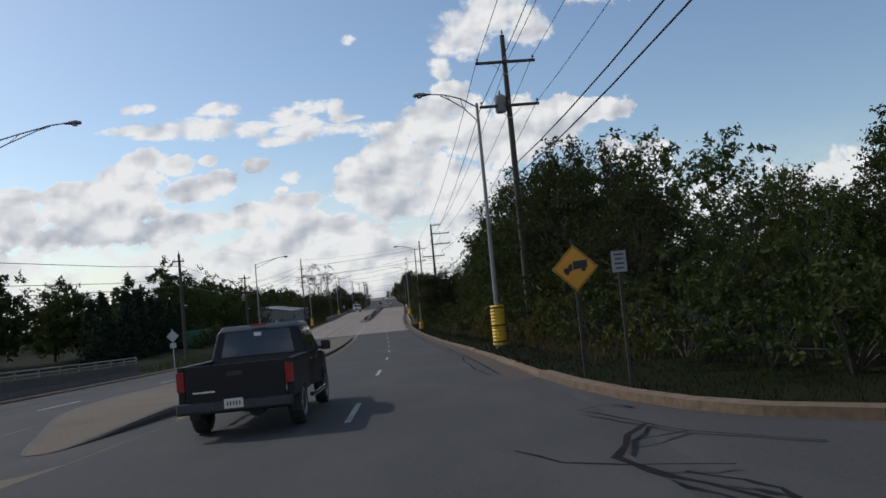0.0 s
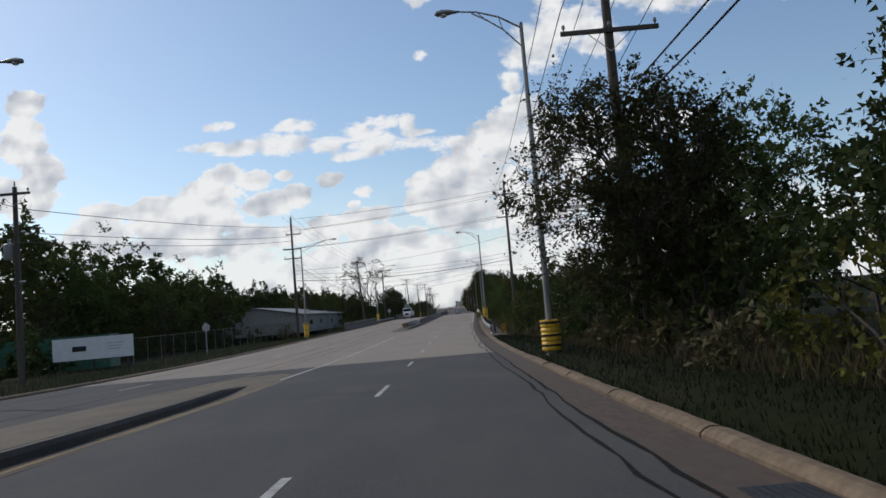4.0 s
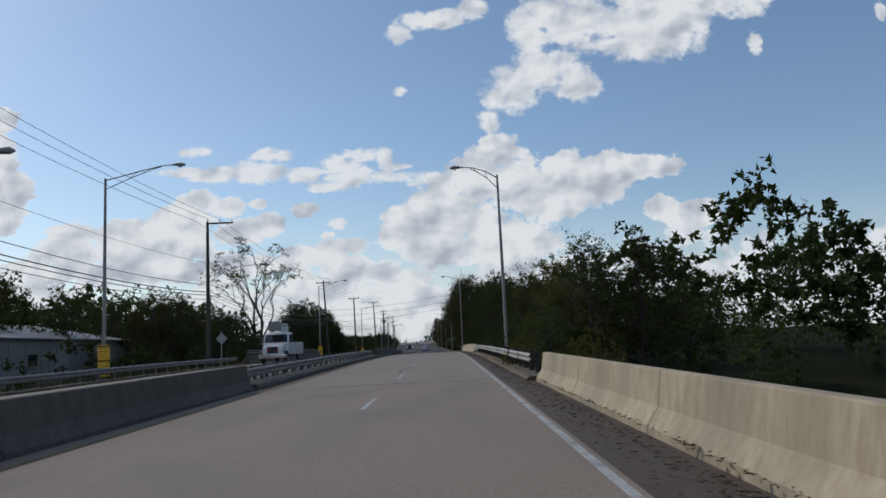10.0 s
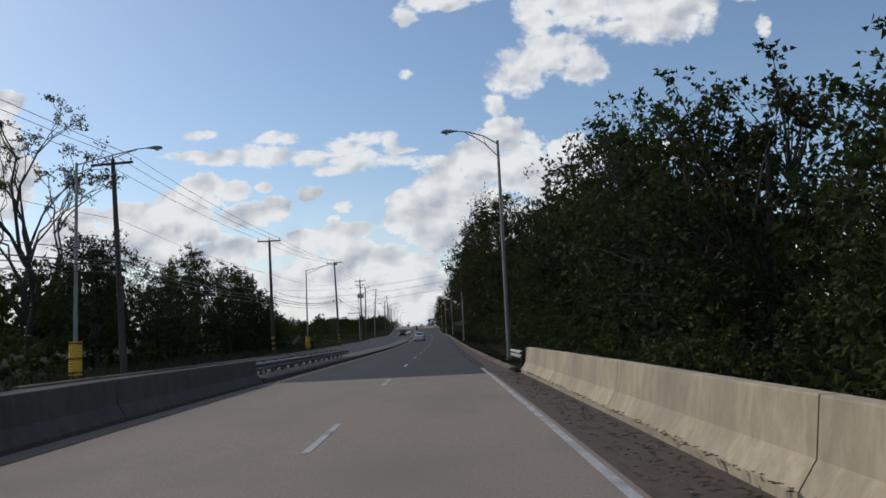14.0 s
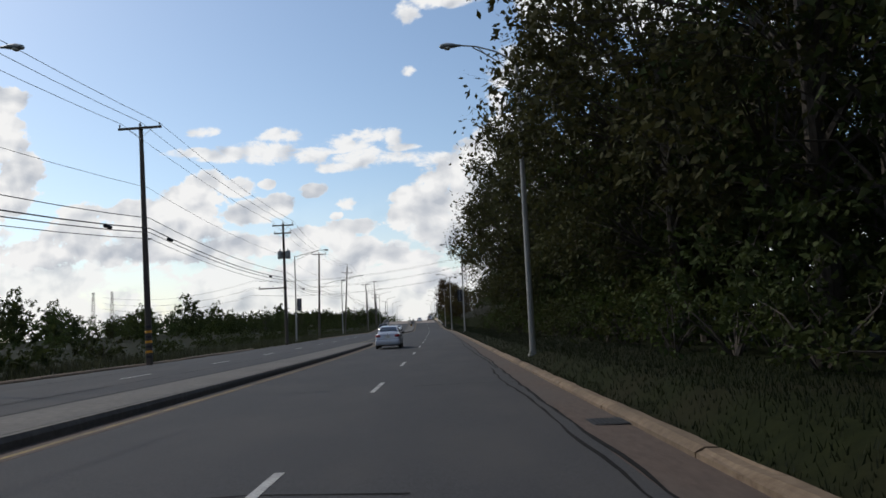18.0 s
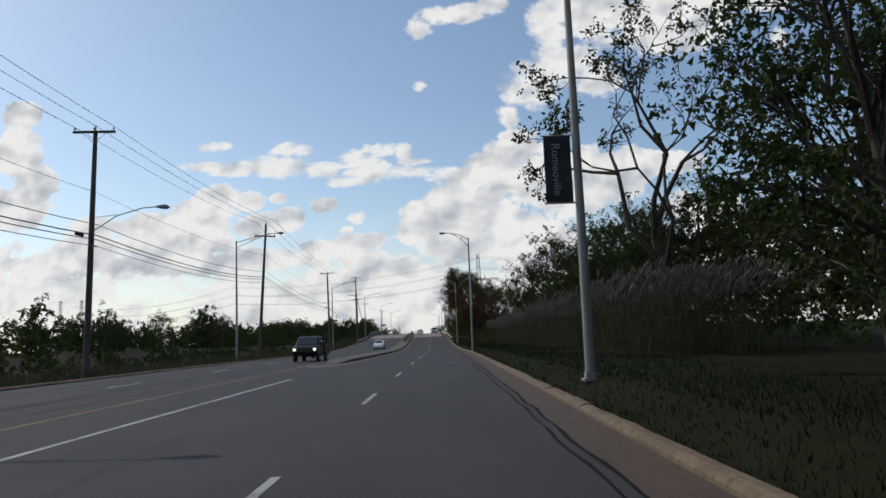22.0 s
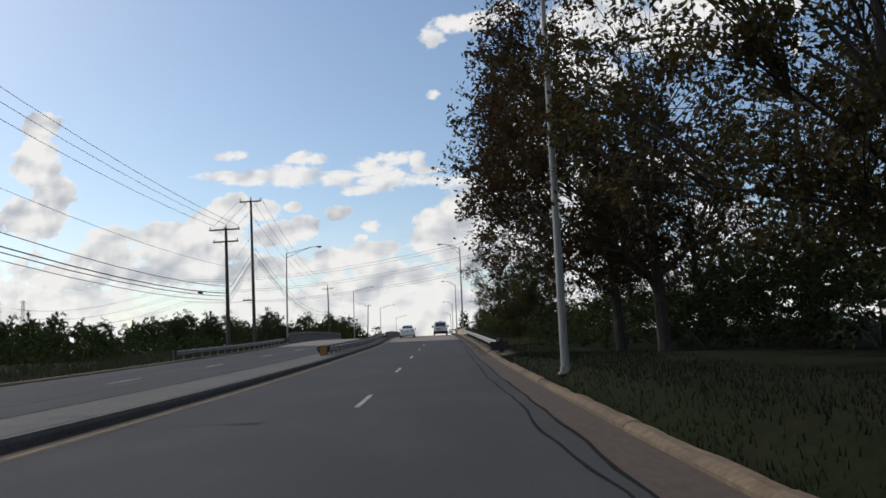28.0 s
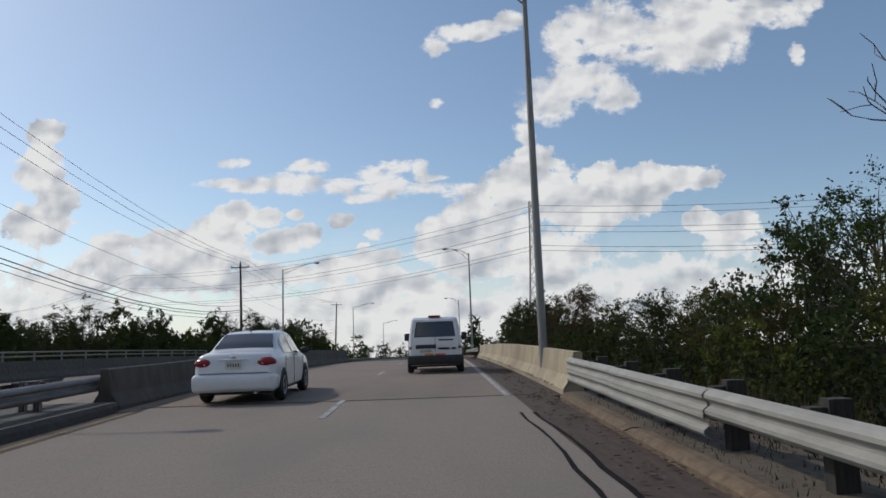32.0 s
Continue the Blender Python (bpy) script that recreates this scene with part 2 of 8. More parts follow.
# ---- materials ----
def material(name, base, second, scale=4.0, rough=0.85, bump=0.0, metal=0.0, third=None, big=0.35, stretch=(1, 1, 1), rand=0.0,
             through_light=0.0, coat=0.0, ramp=(0.35, 0.65), space="Object", spec=0.5, patch=0.0):
    """A surface of two colours mixed by a fine noise, a third in large patches, with relief."""
    m = bpy.data.materials.new(name)
    m.use_nodes = True
    t = m.node_tree
    t.nodes.clear()
    out = t.nodes.new("ShaderNodeOutputMaterial")
    b = t.nodes.new("ShaderNodeBsdfPrincipled")
    tc = t.nodes.new("ShaderNodeTexCoord")
    mp = t.nodes.new("ShaderNodeMapping")
    mp.inputs["Scale"].default_value = stretch
    t.links.new(tc.outputs[space], mp.inputs[0])
    fine = t.nodes.new("ShaderNodeTexNoise")
    fine.inputs["Scale"].default_value, fine.inputs["Detail"].default_value, fine.inputs["Roughness"].default_value = scale, 8, 0.65
    t.links.new(mp.outputs[0], fine.inputs["Vector"])
    cr = t.nodes.new("ShaderNodeValToRGB")
    cr.color_ramp.elements[0].position, cr.color_ramp.elements[1].position = ramp
    cr.color_ramp.elements[0].color, cr.color_ramp.elements[1].color = (*base, 1), (*second, 1)
    t.links.new(fine.outputs[0], cr.inputs[0])
    colour = cr.outputs[0]
    if third:
        large = t.nodes.new("ShaderNodeTexNoise")
        large.inputs["Scale"].default_value, large.inputs["Detail"].default_value = patch or scale * 0.07, 5
        t.links.new(mp.outputs[0], large.inputs["Vector"])
        mr = t.nodes.new("ShaderNodeMapRange")
        mr.inputs[1].default_value, mr.inputs[2].default_value, mr.inputs[4].default_value = 0.45, 0.68, big * 2
        t.links.new(large.outputs[0], mr.inputs[0])
        mx = t.nodes.new("ShaderNodeMix")
        mx.data_type = "RGBA"
        t.links.new(mr.outputs[0], mx.inputs[0])
        t.links.new(colour, mx.inputs[6])
        mx.inputs[7].default_value = (*third, 1)
        colour = mx.outputs[2]
    if rand:
        hs = t.nodes.new("ShaderNodeHueSaturation")
        src = t.nodes.new("ShaderNodeNewGeometry").outputs["Random Per Island"]
        oi = t.nodes.new("ShaderNodeObjectInfo").outputs["Random"]
        add = t.nodes.new("ShaderNodeMath")
        t.links.new(src, add.inputs[0])
        t.links.new(oi, add.inputs[1])
        mr2 = t.nodes.new("ShaderNodeMapRange")
        mr2.inputs[2].default_value, mr2.inputs[3].default_value, mr2.inputs[4].default_value = 2.0, 1 - rand, 1 + rand
        t.links.new(add.outputs[0], mr2.inputs[0])
        t.links.new(mr2.outputs[0], hs.inputs["Value"])
        mr3 = t.nodes.new("ShaderNodeMapRange")
        mr3.inputs[3].default_value, mr3.inputs[4].default_value = 0.5 - rand * 0.06, 0.5 + rand * 0.05
        t.links.new(oi, mr3.inputs[0])
        t.links.new(mr3.outputs[0], hs.inputs["Hue"])
        t.links.new(colour, hs.inputs["Color"])
        colour = hs.outputs[0]
    t.links.new(colour, b.inputs["Base Color"])
    b.inputs["Specular IOR Level"].default_value = 0.15 if through_light else spec
    b.inputs["Roughness"].default_value, b.inputs["Metallic"].default_value = rough, metal
    b.inputs["Coat Weight"].default_value, b.inputs["Coat Roughness"].default_value = coat, 0.05
    if bump:
        bp = t.nodes.new("ShaderNodeBump")
        bp.inputs["Strength"].default_value, bp.inputs["Distance"].default_value = bump, 0.02
        t.links.new(fine.outputs[0], bp.inputs["Height"])
        t.links.new(bp.outputs[0], b.inputs["Normal"])
    last = b.outputs[0]
    if through_light:
        tl = t.nodes.new("ShaderNodeBsdfTranslucent")
        t.links.new(colour, tl.inputs[0])
        mix = t.nodes.new("ShaderNodeMixShader")
        mix.inputs[0].default_value = through_light
        t.links.new(last, mix.inputs[1])
        t.links.new(tl.outputs[0], mix.inputs[2])
        last = mix.outputs[0]
    t.links.new(last, out.inputs[0])
    return m


M = {}
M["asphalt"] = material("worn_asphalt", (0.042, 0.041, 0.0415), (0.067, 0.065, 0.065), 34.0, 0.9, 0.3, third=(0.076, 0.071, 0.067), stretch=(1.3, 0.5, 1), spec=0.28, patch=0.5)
# dark asphalt, with the cloud shade over its stretch darkened into the colour
M["dark_asphalt"] = material("cloud_shaded_dark_asphalt", (0.031, 0.031, 0.033), (0.051, 0.0505, 0.052), 36.0, 0.9, 0.3, third=(0.058, 0.055, 0.053), stretch=(1.3, 0.5, 1), spec=0.28, patch=0.45)
# older pale pavement, its colour raised further to read as sunlit
M["old_asphalt"] = material("sun_toned_old_pavement", (0.212, 0.174, 0.142), (0.296, 0.248, 0.208), 36.0, 0.92, 0.3, third=(0.208, 0.180, 0.156), stretch=(1.3, 0.5, 1), spec=0.28, patch=0.4)
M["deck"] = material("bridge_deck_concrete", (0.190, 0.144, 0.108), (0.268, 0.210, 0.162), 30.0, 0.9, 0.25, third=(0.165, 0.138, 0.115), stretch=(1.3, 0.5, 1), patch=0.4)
M["gutter"] = material("stained_gutter_concrete", (0.058, 0.038, 0.028), (0.090, 0.061, 0.045), 7.0, 0.95, 0.3, third=(0.07, 0.056, 0.046), stretch=(1.5, 0.4, 1))
M["kerb"] = material("weathered_kerb_concrete", (0.115, 0.076, 0.045), (0.20, 0.142, 0.09), 6.0, 0.95, 0.6, third=(0.085, 0.062, 0.04))
M["apron"] = material("tan_dusty_apron", (0.105, 0.080, 0.054), (0.150, 0.118, 0.082), 16.0, 0.95, 0.3, third=(0.085, 0.070, 0.052), patch=0.6)
M["lit_lamp"] = material("lit_headlamp", (0.8, 0.78, 0.7), (0.85, 0.83, 0.75), 6.0, 0.2)
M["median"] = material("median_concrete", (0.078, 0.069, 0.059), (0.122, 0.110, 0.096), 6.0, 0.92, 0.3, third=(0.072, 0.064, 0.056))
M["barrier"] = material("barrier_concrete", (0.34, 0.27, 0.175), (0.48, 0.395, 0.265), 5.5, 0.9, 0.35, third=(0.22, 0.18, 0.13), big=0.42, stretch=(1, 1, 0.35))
# median barrier: shade of the side away from the sun, put into the colour
M["shade_barrier"] = material("shaded_barrier_concrete", (0.068, 0.059, 0.050), (0.104, 0.092, 0.078), 3.5, 0.9, 0.2, third=(0.06, 0.052, 0.044), stretch=(1, 1, 0.4))
M["crack"] = material("sealed_crack_tar", (0.010, 0.010, 0.010), (0.022, 0.021, 0.020), 12.0, 0.95, 0.1, spec=0.08)
M["white_paint"] = material("worn_white_road_paint", (0.27, 0.265, 0.25), (0.48, 0.47, 0.45), 26.0, 0.85, 0.1, third=(0.2, 0.195, 0.185), big=0.45)
M["yellow_paint"] = material("worn_yellow_road_paint", (0.15, 0.105, 0.04), (0.27, 0.185, 0.06), 22.0, 0.85, 0.1, third=(0.09, 0.075, 0.05), big=0.45)
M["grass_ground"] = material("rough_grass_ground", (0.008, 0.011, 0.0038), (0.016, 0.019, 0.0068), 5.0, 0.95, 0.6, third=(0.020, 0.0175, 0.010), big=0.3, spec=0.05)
M["dirt"] = material("dirt_and_leaf_litter", (0.05, 0.037, 0.025), (0.12, 0.09, 0.06), 9.0, 0.95, 0.6, third=(0.16, 0.13, 0.09))
M["galv"] = material("galvanised_steel", (0.42, 0.42, 0.41), (0.56, 0.56, 0.55), 5.0, 0.5, 0.05, 0.55, third=(0.33, 0.31, 0.28))
M["rail"] = material("weathered_guardrail_steel", (0.28, 0.268, 0.235), (0.37, 0.355, 0.315), 4.0, 0.75, 0.1, 0.08, third=(0.19, 0.165, 0.125), stretch=(1, 0.4, 1))
M["rust_rail"] = material("dull_rusting_rail_steel", (0.17, 0.16, 0.15), (0.25, 0.235, 0.22), 4.0, 0.6, 0.1, 0.3, third=(0.16, 0.11, 0.08), stretch=(1, 0.4, 1))
M["post_wood"] = material("dark_timber_post", (0.028, 0.024, 0.020), (0.055, 0.047, 0.039), 8.0, 0.9, 0.4, stretch=(4, 4, 0.5))
M["lamp_pole"] = material("weathered_grey_pole", (0.22, 0.215, 0.20), (0.31, 0.30, 0.28), 4.0, 0.6, 0.1, 0.25, third=(0.19, 0.175, 0.15), stretch=(3, 3, 0.3))
M["lamp_head"] = material("grey_luminaire_casting", (0.20, 0.21, 0.21), (0.27, 0.28, 0.28), 6.0, 0.5, 0.05, 0.3)
M["lens"] = material("frosted_lamp_lens", (0.45, 0.45, 0.42), (0.5, 0.5, 0.47), 6.0, 0.25)
M["drum"] = material("yellow_plastic_wrap", (0.72, 0.40, 0.02), (0.82, 0.50, 0.04), 4.0, 0.5, 0.1, third=(0.55, 0.30, 0.03))
M["black_rubber"] = material("black_rubber", (0.012, 0.012, 0.012), (0.03, 0.03, 0.03), 20.0, 0.8, 0.1)
M["pole_wood"] = material("creosoted_pole_wood", (0.04, 0.031, 0.025), (0.085, 0.068, 0.055), 5.0, 0.9, 0.4, third=(0.10, 0.086, 0.072), stretch=(5, 5, 0.35))
M["insulator"] = material("grey_porcelain", (0.13, 0.13, 0.135), (0.2, 0.2, 0.2), 8.0, 0.3)
M["tank"] = material("grey_transformer_paint", (0.20, 0.21, 0.215), (0.27, 0.28, 0.28), 4.0, 0.5, 0.05, third=(0.15, 0.13, 0.11))
M["wire"] = material("dark_wire", (0.02, 0.02, 0.02), (0.035, 0.035, 0.035), 4.0, 0.6)
M["bark"] = material("grey_brown_bark", (0.030, 0.024, 0.019), (0.072, 0.058, 0.046), 7.0, 0.95, 0.6, stretch=(3, 3, 0.6))
M["pale_bark"] = material("bleached_dead_wood", (0.10, 0.085, 0.07), (0.20, 0.175, 0.15), 7.0, 0.95, 0.5, stretch=(3, 3, 0.6))
LEAF = dict(rough=0.85, rand=0.5, through_light=0.28)
M["leaf_green"] = material("mid_green_leaf", (0.035, 0.048, 0.013), (0.060, 0.074, 0.019), 3.0, **LEAF)
M["leaf_dark"] = material("dark_oak_leaf", (0.026, 0.036, 0.011), (0.047, 0.058, 0.017), 3.0, **LEAF)
M["leaf_olive"] = material("olive_autumn_leaf", (0.072, 0.080, 0.018), (0.12, 0.112, 0.024), 3.0, **LEAF)
M["leaf_fresh"] = material("fresh_green_leaf", (0.052, 0.074, 0.018), (0.092, 0.112, 0.027), 3.0, **LEAF)
M["leaf_brown"] = material("brown_olive_leaf", (0.046, 0.046, 0.016), (0.082, 0.075, 0.026), 3.0, **LEAF)
M["leaf_gold"] = material("turning_gold_leaf", (0.12, 0.098, 0.018), (0.20, 0.145, 0.026), 3.0, **LEAF)
M["leaf_oak"] = material("dull_oak_leaf", (0.036, 0.040, 0.014), (0.060, 0.058, 0.021), 3.0, **LEAF)
M["leaf_rust"] = material("russet_autumn_leaf", (0.040, 0.030, 0.013), (0.072, 0.047, 0.018), 3.0, **LEAF)
M["needle"] = material("blue_green_needle", (0.014, 0.026, 0.015), (0.027, 0.043, 0.022), 3.0, 0.7, rand=0.3, through_light=0.1)
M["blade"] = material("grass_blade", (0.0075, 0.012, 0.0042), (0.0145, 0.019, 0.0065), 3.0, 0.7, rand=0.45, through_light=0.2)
M["straw"] = material("dry_weed_stem", (0.07, 0.058, 0.028), (0.12, 0.098, 0.052), 3.0, 0.8, rand=0.3, through_light=0.25)
M["reed"] = material("grey_green_reed", (0.036, 0.041, 0.021), (0.064, 0.066, 0.036), 3.0, 0.75, rand=0.4, through_light=0.25)
M["plume"] = material("silvery_reed_plume", (0.10, 0.097, 0.085), (0.19, 0.18, 0.155), 3.0, 0.9, rand=0.3, through_light=0.3)
M["white_wall"] = material("pale_corrugated_cladding", (0.19, 0.185, 0.17), (0.25, 0.245, 0.23), 2.5, 0.7, 0.05, third=(0.15, 0.14, 0.125))
M["roof"] = material("grey_metal_roof", (0.13, 0.13, 0.13), (0.18, 0.178, 0.175), 2.5, 0.55, 0.05, 0.2, third=(0.2, 0.17, 0.14))
M["sign_white"] = material("white_sign_face", (0.62, 0.63, 0.63), (0.72, 0.72, 0.72), 2.0, 0.5)
M["sign_yellow"] = material("yellow_sign_face", (0.58, 0.25, 0.012), (0.66, 0.30, 0.016), 2.0, 0.5)
M["sign_back"] = material("bare_sign_back", (0.36, 0.37, 0.37), (0.46, 0.46, 0.46), 3.0, 0.5, 0.0, 0.5)
M["ink"] = material("black_sign_ink", (0.012, 0.012, 0.012), (0.02, 0.02, 0.02), 3.0, 0.5)
M["banner"] = material("dark_street_banner", (0.016, 0.018, 0.024), (0.028, 0.03, 0.038), 5.0, 0.7, 0.05)
M["banner_ink"] = material("grey_banner_lettering", (0.30, 0.30, 0.31), (0.38, 0.38, 0.39), 5.0, 0.7)
M["green_paint"] = material("green_container_paint", (0.02, 0.10, 0.065), (0.035, 0.15, 0.09), 3.0, 0.5, third=(0.05, 0.09, 0.06))
M["car_black"] = material("black_car_paint", (0.003, 0.0035, 0.005), (0.005, 0.006, 0.008), 3.0, 0.45, coat=0.05, spec=0.3)
M["car_white"] = material("white_car_paint", (0.66, 0.67, 0.68), (0.72, 0.73, 0.74), 2.0, 0.35, coat=0.6, third=(0.60, 0.60, 0.60))
M["car_silver"] = material("pale_silver_car_paint", (0.42, 0.44, 0.50), (0.47, 0.49, 0.55), 2.0, 0.32, metal=0.15, coat=0.7)
M["car_grey"] = material("dark_grey_car_paint", (0.005, 0.006, 0.009), (0.009, 0.011, 0.014), 2.0, 0.42, coat=0.08, spec=0.3)
M["glass"] = material("dark_car_glass", (0.012, 0.015, 0.018), (0.02, 0.024, 0.028), 2.0, 0.06, coat=1.0)
M["trim"] = material("black_plastic_trim", (0.018, 0.018, 0.019), (0.03, 0.03, 0.031), 14.0, 0.6, 0.05)
M["tail_red"] = material("red_tail_lens", (0.21, 0.006, 0.008), (0.28, 0.010, 0.010), 6.0, 0.3, coat=0.2, spec=0.3)
M["lens_clear"] = material("clear_lamp_glass", (0.5, 0.5, 0.5), (0.62, 0.62, 0.62), 6.0, 0.15, coat=0.8)
M["chrome"] = material("chrome", (0.55, 0.55, 0.56), (0.62, 0.62, 0.63), 4.0, 0.2, metal=0.95)
M["rim"] = material("silver_wheel_rim", (0.38, 0.38, 0.39), (0.48, 0.48, 0.49), 5.0, 0.35, metal=0.7)
M["plate"] = material("pale_number_plate", (0.55, 0.53, 0.48), (0.62, 0.60, 0.55), 5.0, 0.5)
M["amber"] = material("amber_lens", (0.7, 0.25, 0.02), (0.8, 0.32, 0.03), 5.0, 0.25, coat=0.5)
M["red_sticker"] = material("red_orange_sticker", (0.6, 0.09, 0.03), (0.7, 0.13, 0.05), 5.0, 0.5)


for node in M["lit_lamp"].node_tree.nodes:
    if node.type == "BSDF_PRINCIPLED":
        node.inputs["Emission Color"].default_value, node.inputs["Emission Strength"].default_value = (1.0, 0.9, 0.7, 1), 2.5

# ---- building helpers ----
class Geo:
    """Gathers faces of one mesh."""

    def __init__(self):
        self.v, self.f = [], []

    def add(self, verts, faces):
        n = len(self.v)
        self.v.extend(tuple(p) for p in verts)
        self.f.extend(tuple(i + n for i in q) for q in faces)
        return self

    def box(self, c, s, m=None):
        x, y, z = (a / 2 for a in s)
        pts = [Vector((i * x, j * y, k * z)) for k in (-1, 1) for j in (-1, 1) for i in (-1, 1)]
        if m is not None:
            pts = [m @ p for p in pts]
        c = Vector(c)
        return self.add([p + c for p in pts], [(0, 2, 3, 1), (4, 5, 7, 6), (0, 1, 5, 4), (1, 3, 7, 5), (3, 2, 6, 7), (2, 0, 4, 6)])

    def tube(self, pts, radii, n=8, caps=True):
        pts = [Vector(p) for p in pts]
        if not hasattr(radii, "__len__"):
            radii = [radii] * len(pts)
        verts, faces = [], []
        for i, p in enumerate(pts):
            way = (pts[min(i + 1, len(pts) - 1)] - pts[max(i - 1, 0)]).normalized()
            side = way.cross(Vector((0.13, 1, 0.07)) if abs(way.y) < 0.9 else Vector((1, 0.05, 0.1))).normalized()
            up = side.cross(way)
            for k in range(n):
                a = 2 * math.pi * k / n
                verts.append(p + (side * math.cos(a) + up * math.sin(a)) * radii[i])
        for i in range(len(pts) - 1):
            for k in range(n):
                a, b = i * n + k, i * n + (k + 1) % n
                faces.append((a, b, b + n, a + n))
        if caps:
            faces.append(tuple(range(n))[::-1])
            faces.append(tuple(range((len(pts) - 1) * n, len(pts) * n)))
        return self.add(verts, faces)

    def sweep(self, profile, ys, closed=True, caps=True):
        """A cross-section of (offset, height) drawn along the road at the stations ys."""
        n = len(profile)
        verts = [at(y, d, h) for y in ys for d, h in profile]
        faces = []
        for i in range(len(ys) - 1):
            for k in range(n if closed else n - 1):
                a, b = i * n + k, i * n + (k + 1) % n
                faces.append((a, a + n, b + n, b))
        if closed and caps:
            faces.append(tuple(range(n)))
            faces.append(tuple(range((len(ys) - 1) * n, len(ys) * n))[::-1])
        return self.add(verts, faces)

    def prism(self, outline, axis, lo, hi):
        """An outline of pairs, pushed along axis 0, 1 or 2 from lo to hi."""
        n = len(outline)
        put = {0: lambda a, b, t: (t, a, b), 1: lambda a, b, t: (a, t, b), 2: lambda a, b, t: (a, b, t)}[axis]
        verts = [put(a, b, lo) for a, b in outline] + [put(a, b, hi) for a, b in outline]
        faces = [tuple(range(n))[::-1], tuple(range(n, 2 * n))] + [(k, (k + 1) % n, n + (k + 1) % n, n + k) for k in range(n)]
        return self.add(verts, faces)

    def mesh(self, name, mat, shade=False, fix=True):
        me = bpy.data.meshes.new(name)
        me.from_pydata(self.v, [], self.f)
        if fix:
            bm = bmesh.new()
            bm.from_mesh(me)
            bmesh.ops.recalc_face_normals(bm, faces=bm.faces)
            bm.to_mesh(me)
            bm.free()
        me.materials.append(M[mat])
        if shade:
            me.polygons.foreach_set("use_smooth", [True] * len(me.polygons))
            me.set_sharp_from_angle(angle=radians(38))
        return me


def part(name, geo, mat, parent, label="", shade=False, m=None):
    """One mesh object under a thing or a part."""
    me = geo if isinstance(geo, bpy.types.Mesh) else geo.mesh(name, mat, shade)
    ob = new(name, me)
    ob.parent = parent
    if m is not None:
        ob.matrix_basis = m
    return tagged(ob, label)


def thing(name, label, category, m=None, group="", kind=""):
    ob = new(name)
    ob.empty_display_size = 0.3
    if m is not None:
        ob.matrix_basis = m
    return tagged(ob, label, category, group, kind)


def single(name, geo, mat, label, category, group="", kind="", shade=False, m=None, fix=True):
    me = geo if isinstance(geo, bpy.types.Mesh) else geo.mesh(name, mat, shade, fix)
    ob = new(name, me)
    if m is not None:
        ob.matrix_basis = m
    return tagged(ob, label, category, group, kind)


# ---- the line of the road: station along y, x of the lane line, height ----
_ky = np.array([k[0] for k in ROAD_LINE])
_fy = np.arange(-460.0, 1800.0, 2.0)


def _ease(col, width):
    vals = np.interp(_fy, _ky, np.array([k[col] for k in ROAD_LINE]))
    w = np.exp(-0.5 * (np.arange(-20, 21) * 2.0 / width) ** 2)
    padded = np.concatenate([np.full(20, vals[0]), vals, np.full(20, vals[-1])])
    return np.convolve(padded, w / w.sum(), "valid")


_fx, _fz = _ease(1, 8.0), _ease(2, 8.0)


def road_x(y):
    return float(np.interp(y, _fy, _fx))


def road_z(y):
    return float(np.interp(y, _fy, _fz))


def at(y, d, h=0.0):
    """The place at station y, d to the right of the lane line, h above the road."""
    return Vector((road_x(y) + d, y, road_z(y) + h))


def along(y, d, h=0.0, length=2.0):
    """A pose at that place with its own y along the road, pitched with the slope."""
    a, b = at(y, d, h), at(y + length, d, h)
    way = (b - a).normalized()
    side = way.cross(Vector((0, 0, 1))).normalized()
    up = side.cross(way)
    m = Matrix((side, way, up)).transposed().to_4x4()
    m.translation = a
    return m


def upright(y, d, h=0.0, turn=0.0, size=1.0):
    return Matrix.Translation(at(y, d, h)) @ Matrix.Rotation(radians(turn), 4, "Z") @ Matrix.Scale(size, 4)


def stations(y0, y1, step=6.0):
    n = max(1, int(math.ceil((y1 - y0) / step)))
    return [y0 + (y1 - y0) * i / n for i in range(n + 1)]

# ---- ground, roads, kerbs ----
KERB_L = -15.4       # far kerb of the oncoming roadway
BRIDGES = [(194.0, 221.0), (268.0, 301.0), (641.0, 678.0)]


def bank(y, d):
    """The mown verge climbs a little behind the kerb, between the guardrails."""
    f = min(1.0, max(0.0, (d - 4.5) / 0.65))
    return float(np.interp(y, [24, 40, 118, 132, 318, 340, 574, 590], [0, 0.2, 0.2, 0, 0, 0.42, 0.42, 0])) * f * f * (3 - 2 * f)


def ground_drop(y, d):
    """How far the land lies below the road: level verges, hollows beside the bridges."""
    out = max(0.0, (d - 6.5) if d > 0 else (-17.0 - d))
    dip = 0.0
    for y0, y1 in BRIDGES:
        mid, half = (y0 + y1) / 2, (y1 - y0) / 2 + 16
        dip = max(dip, 2.6 * math.exp(-((y - mid) / half) ** 4))
    rise = 0.15 * min(1.0, max(0.0, (y - 16) / 6)) + bank(y, d) if d > 4.3 else 0.0      # the verge meets the top of the kerb
    if d > 4.3 and any(y0 - 2 < y < y1 + 2 for y0, y1 in BRIDGES):           # under the bridge decks
        rise = -0.15
    return rise - 0.12 - min(1.0, out / 7.0) * dip + 0.1 * min(1, out / 4) * math.sin(y * 0.31 + d * 0.5)


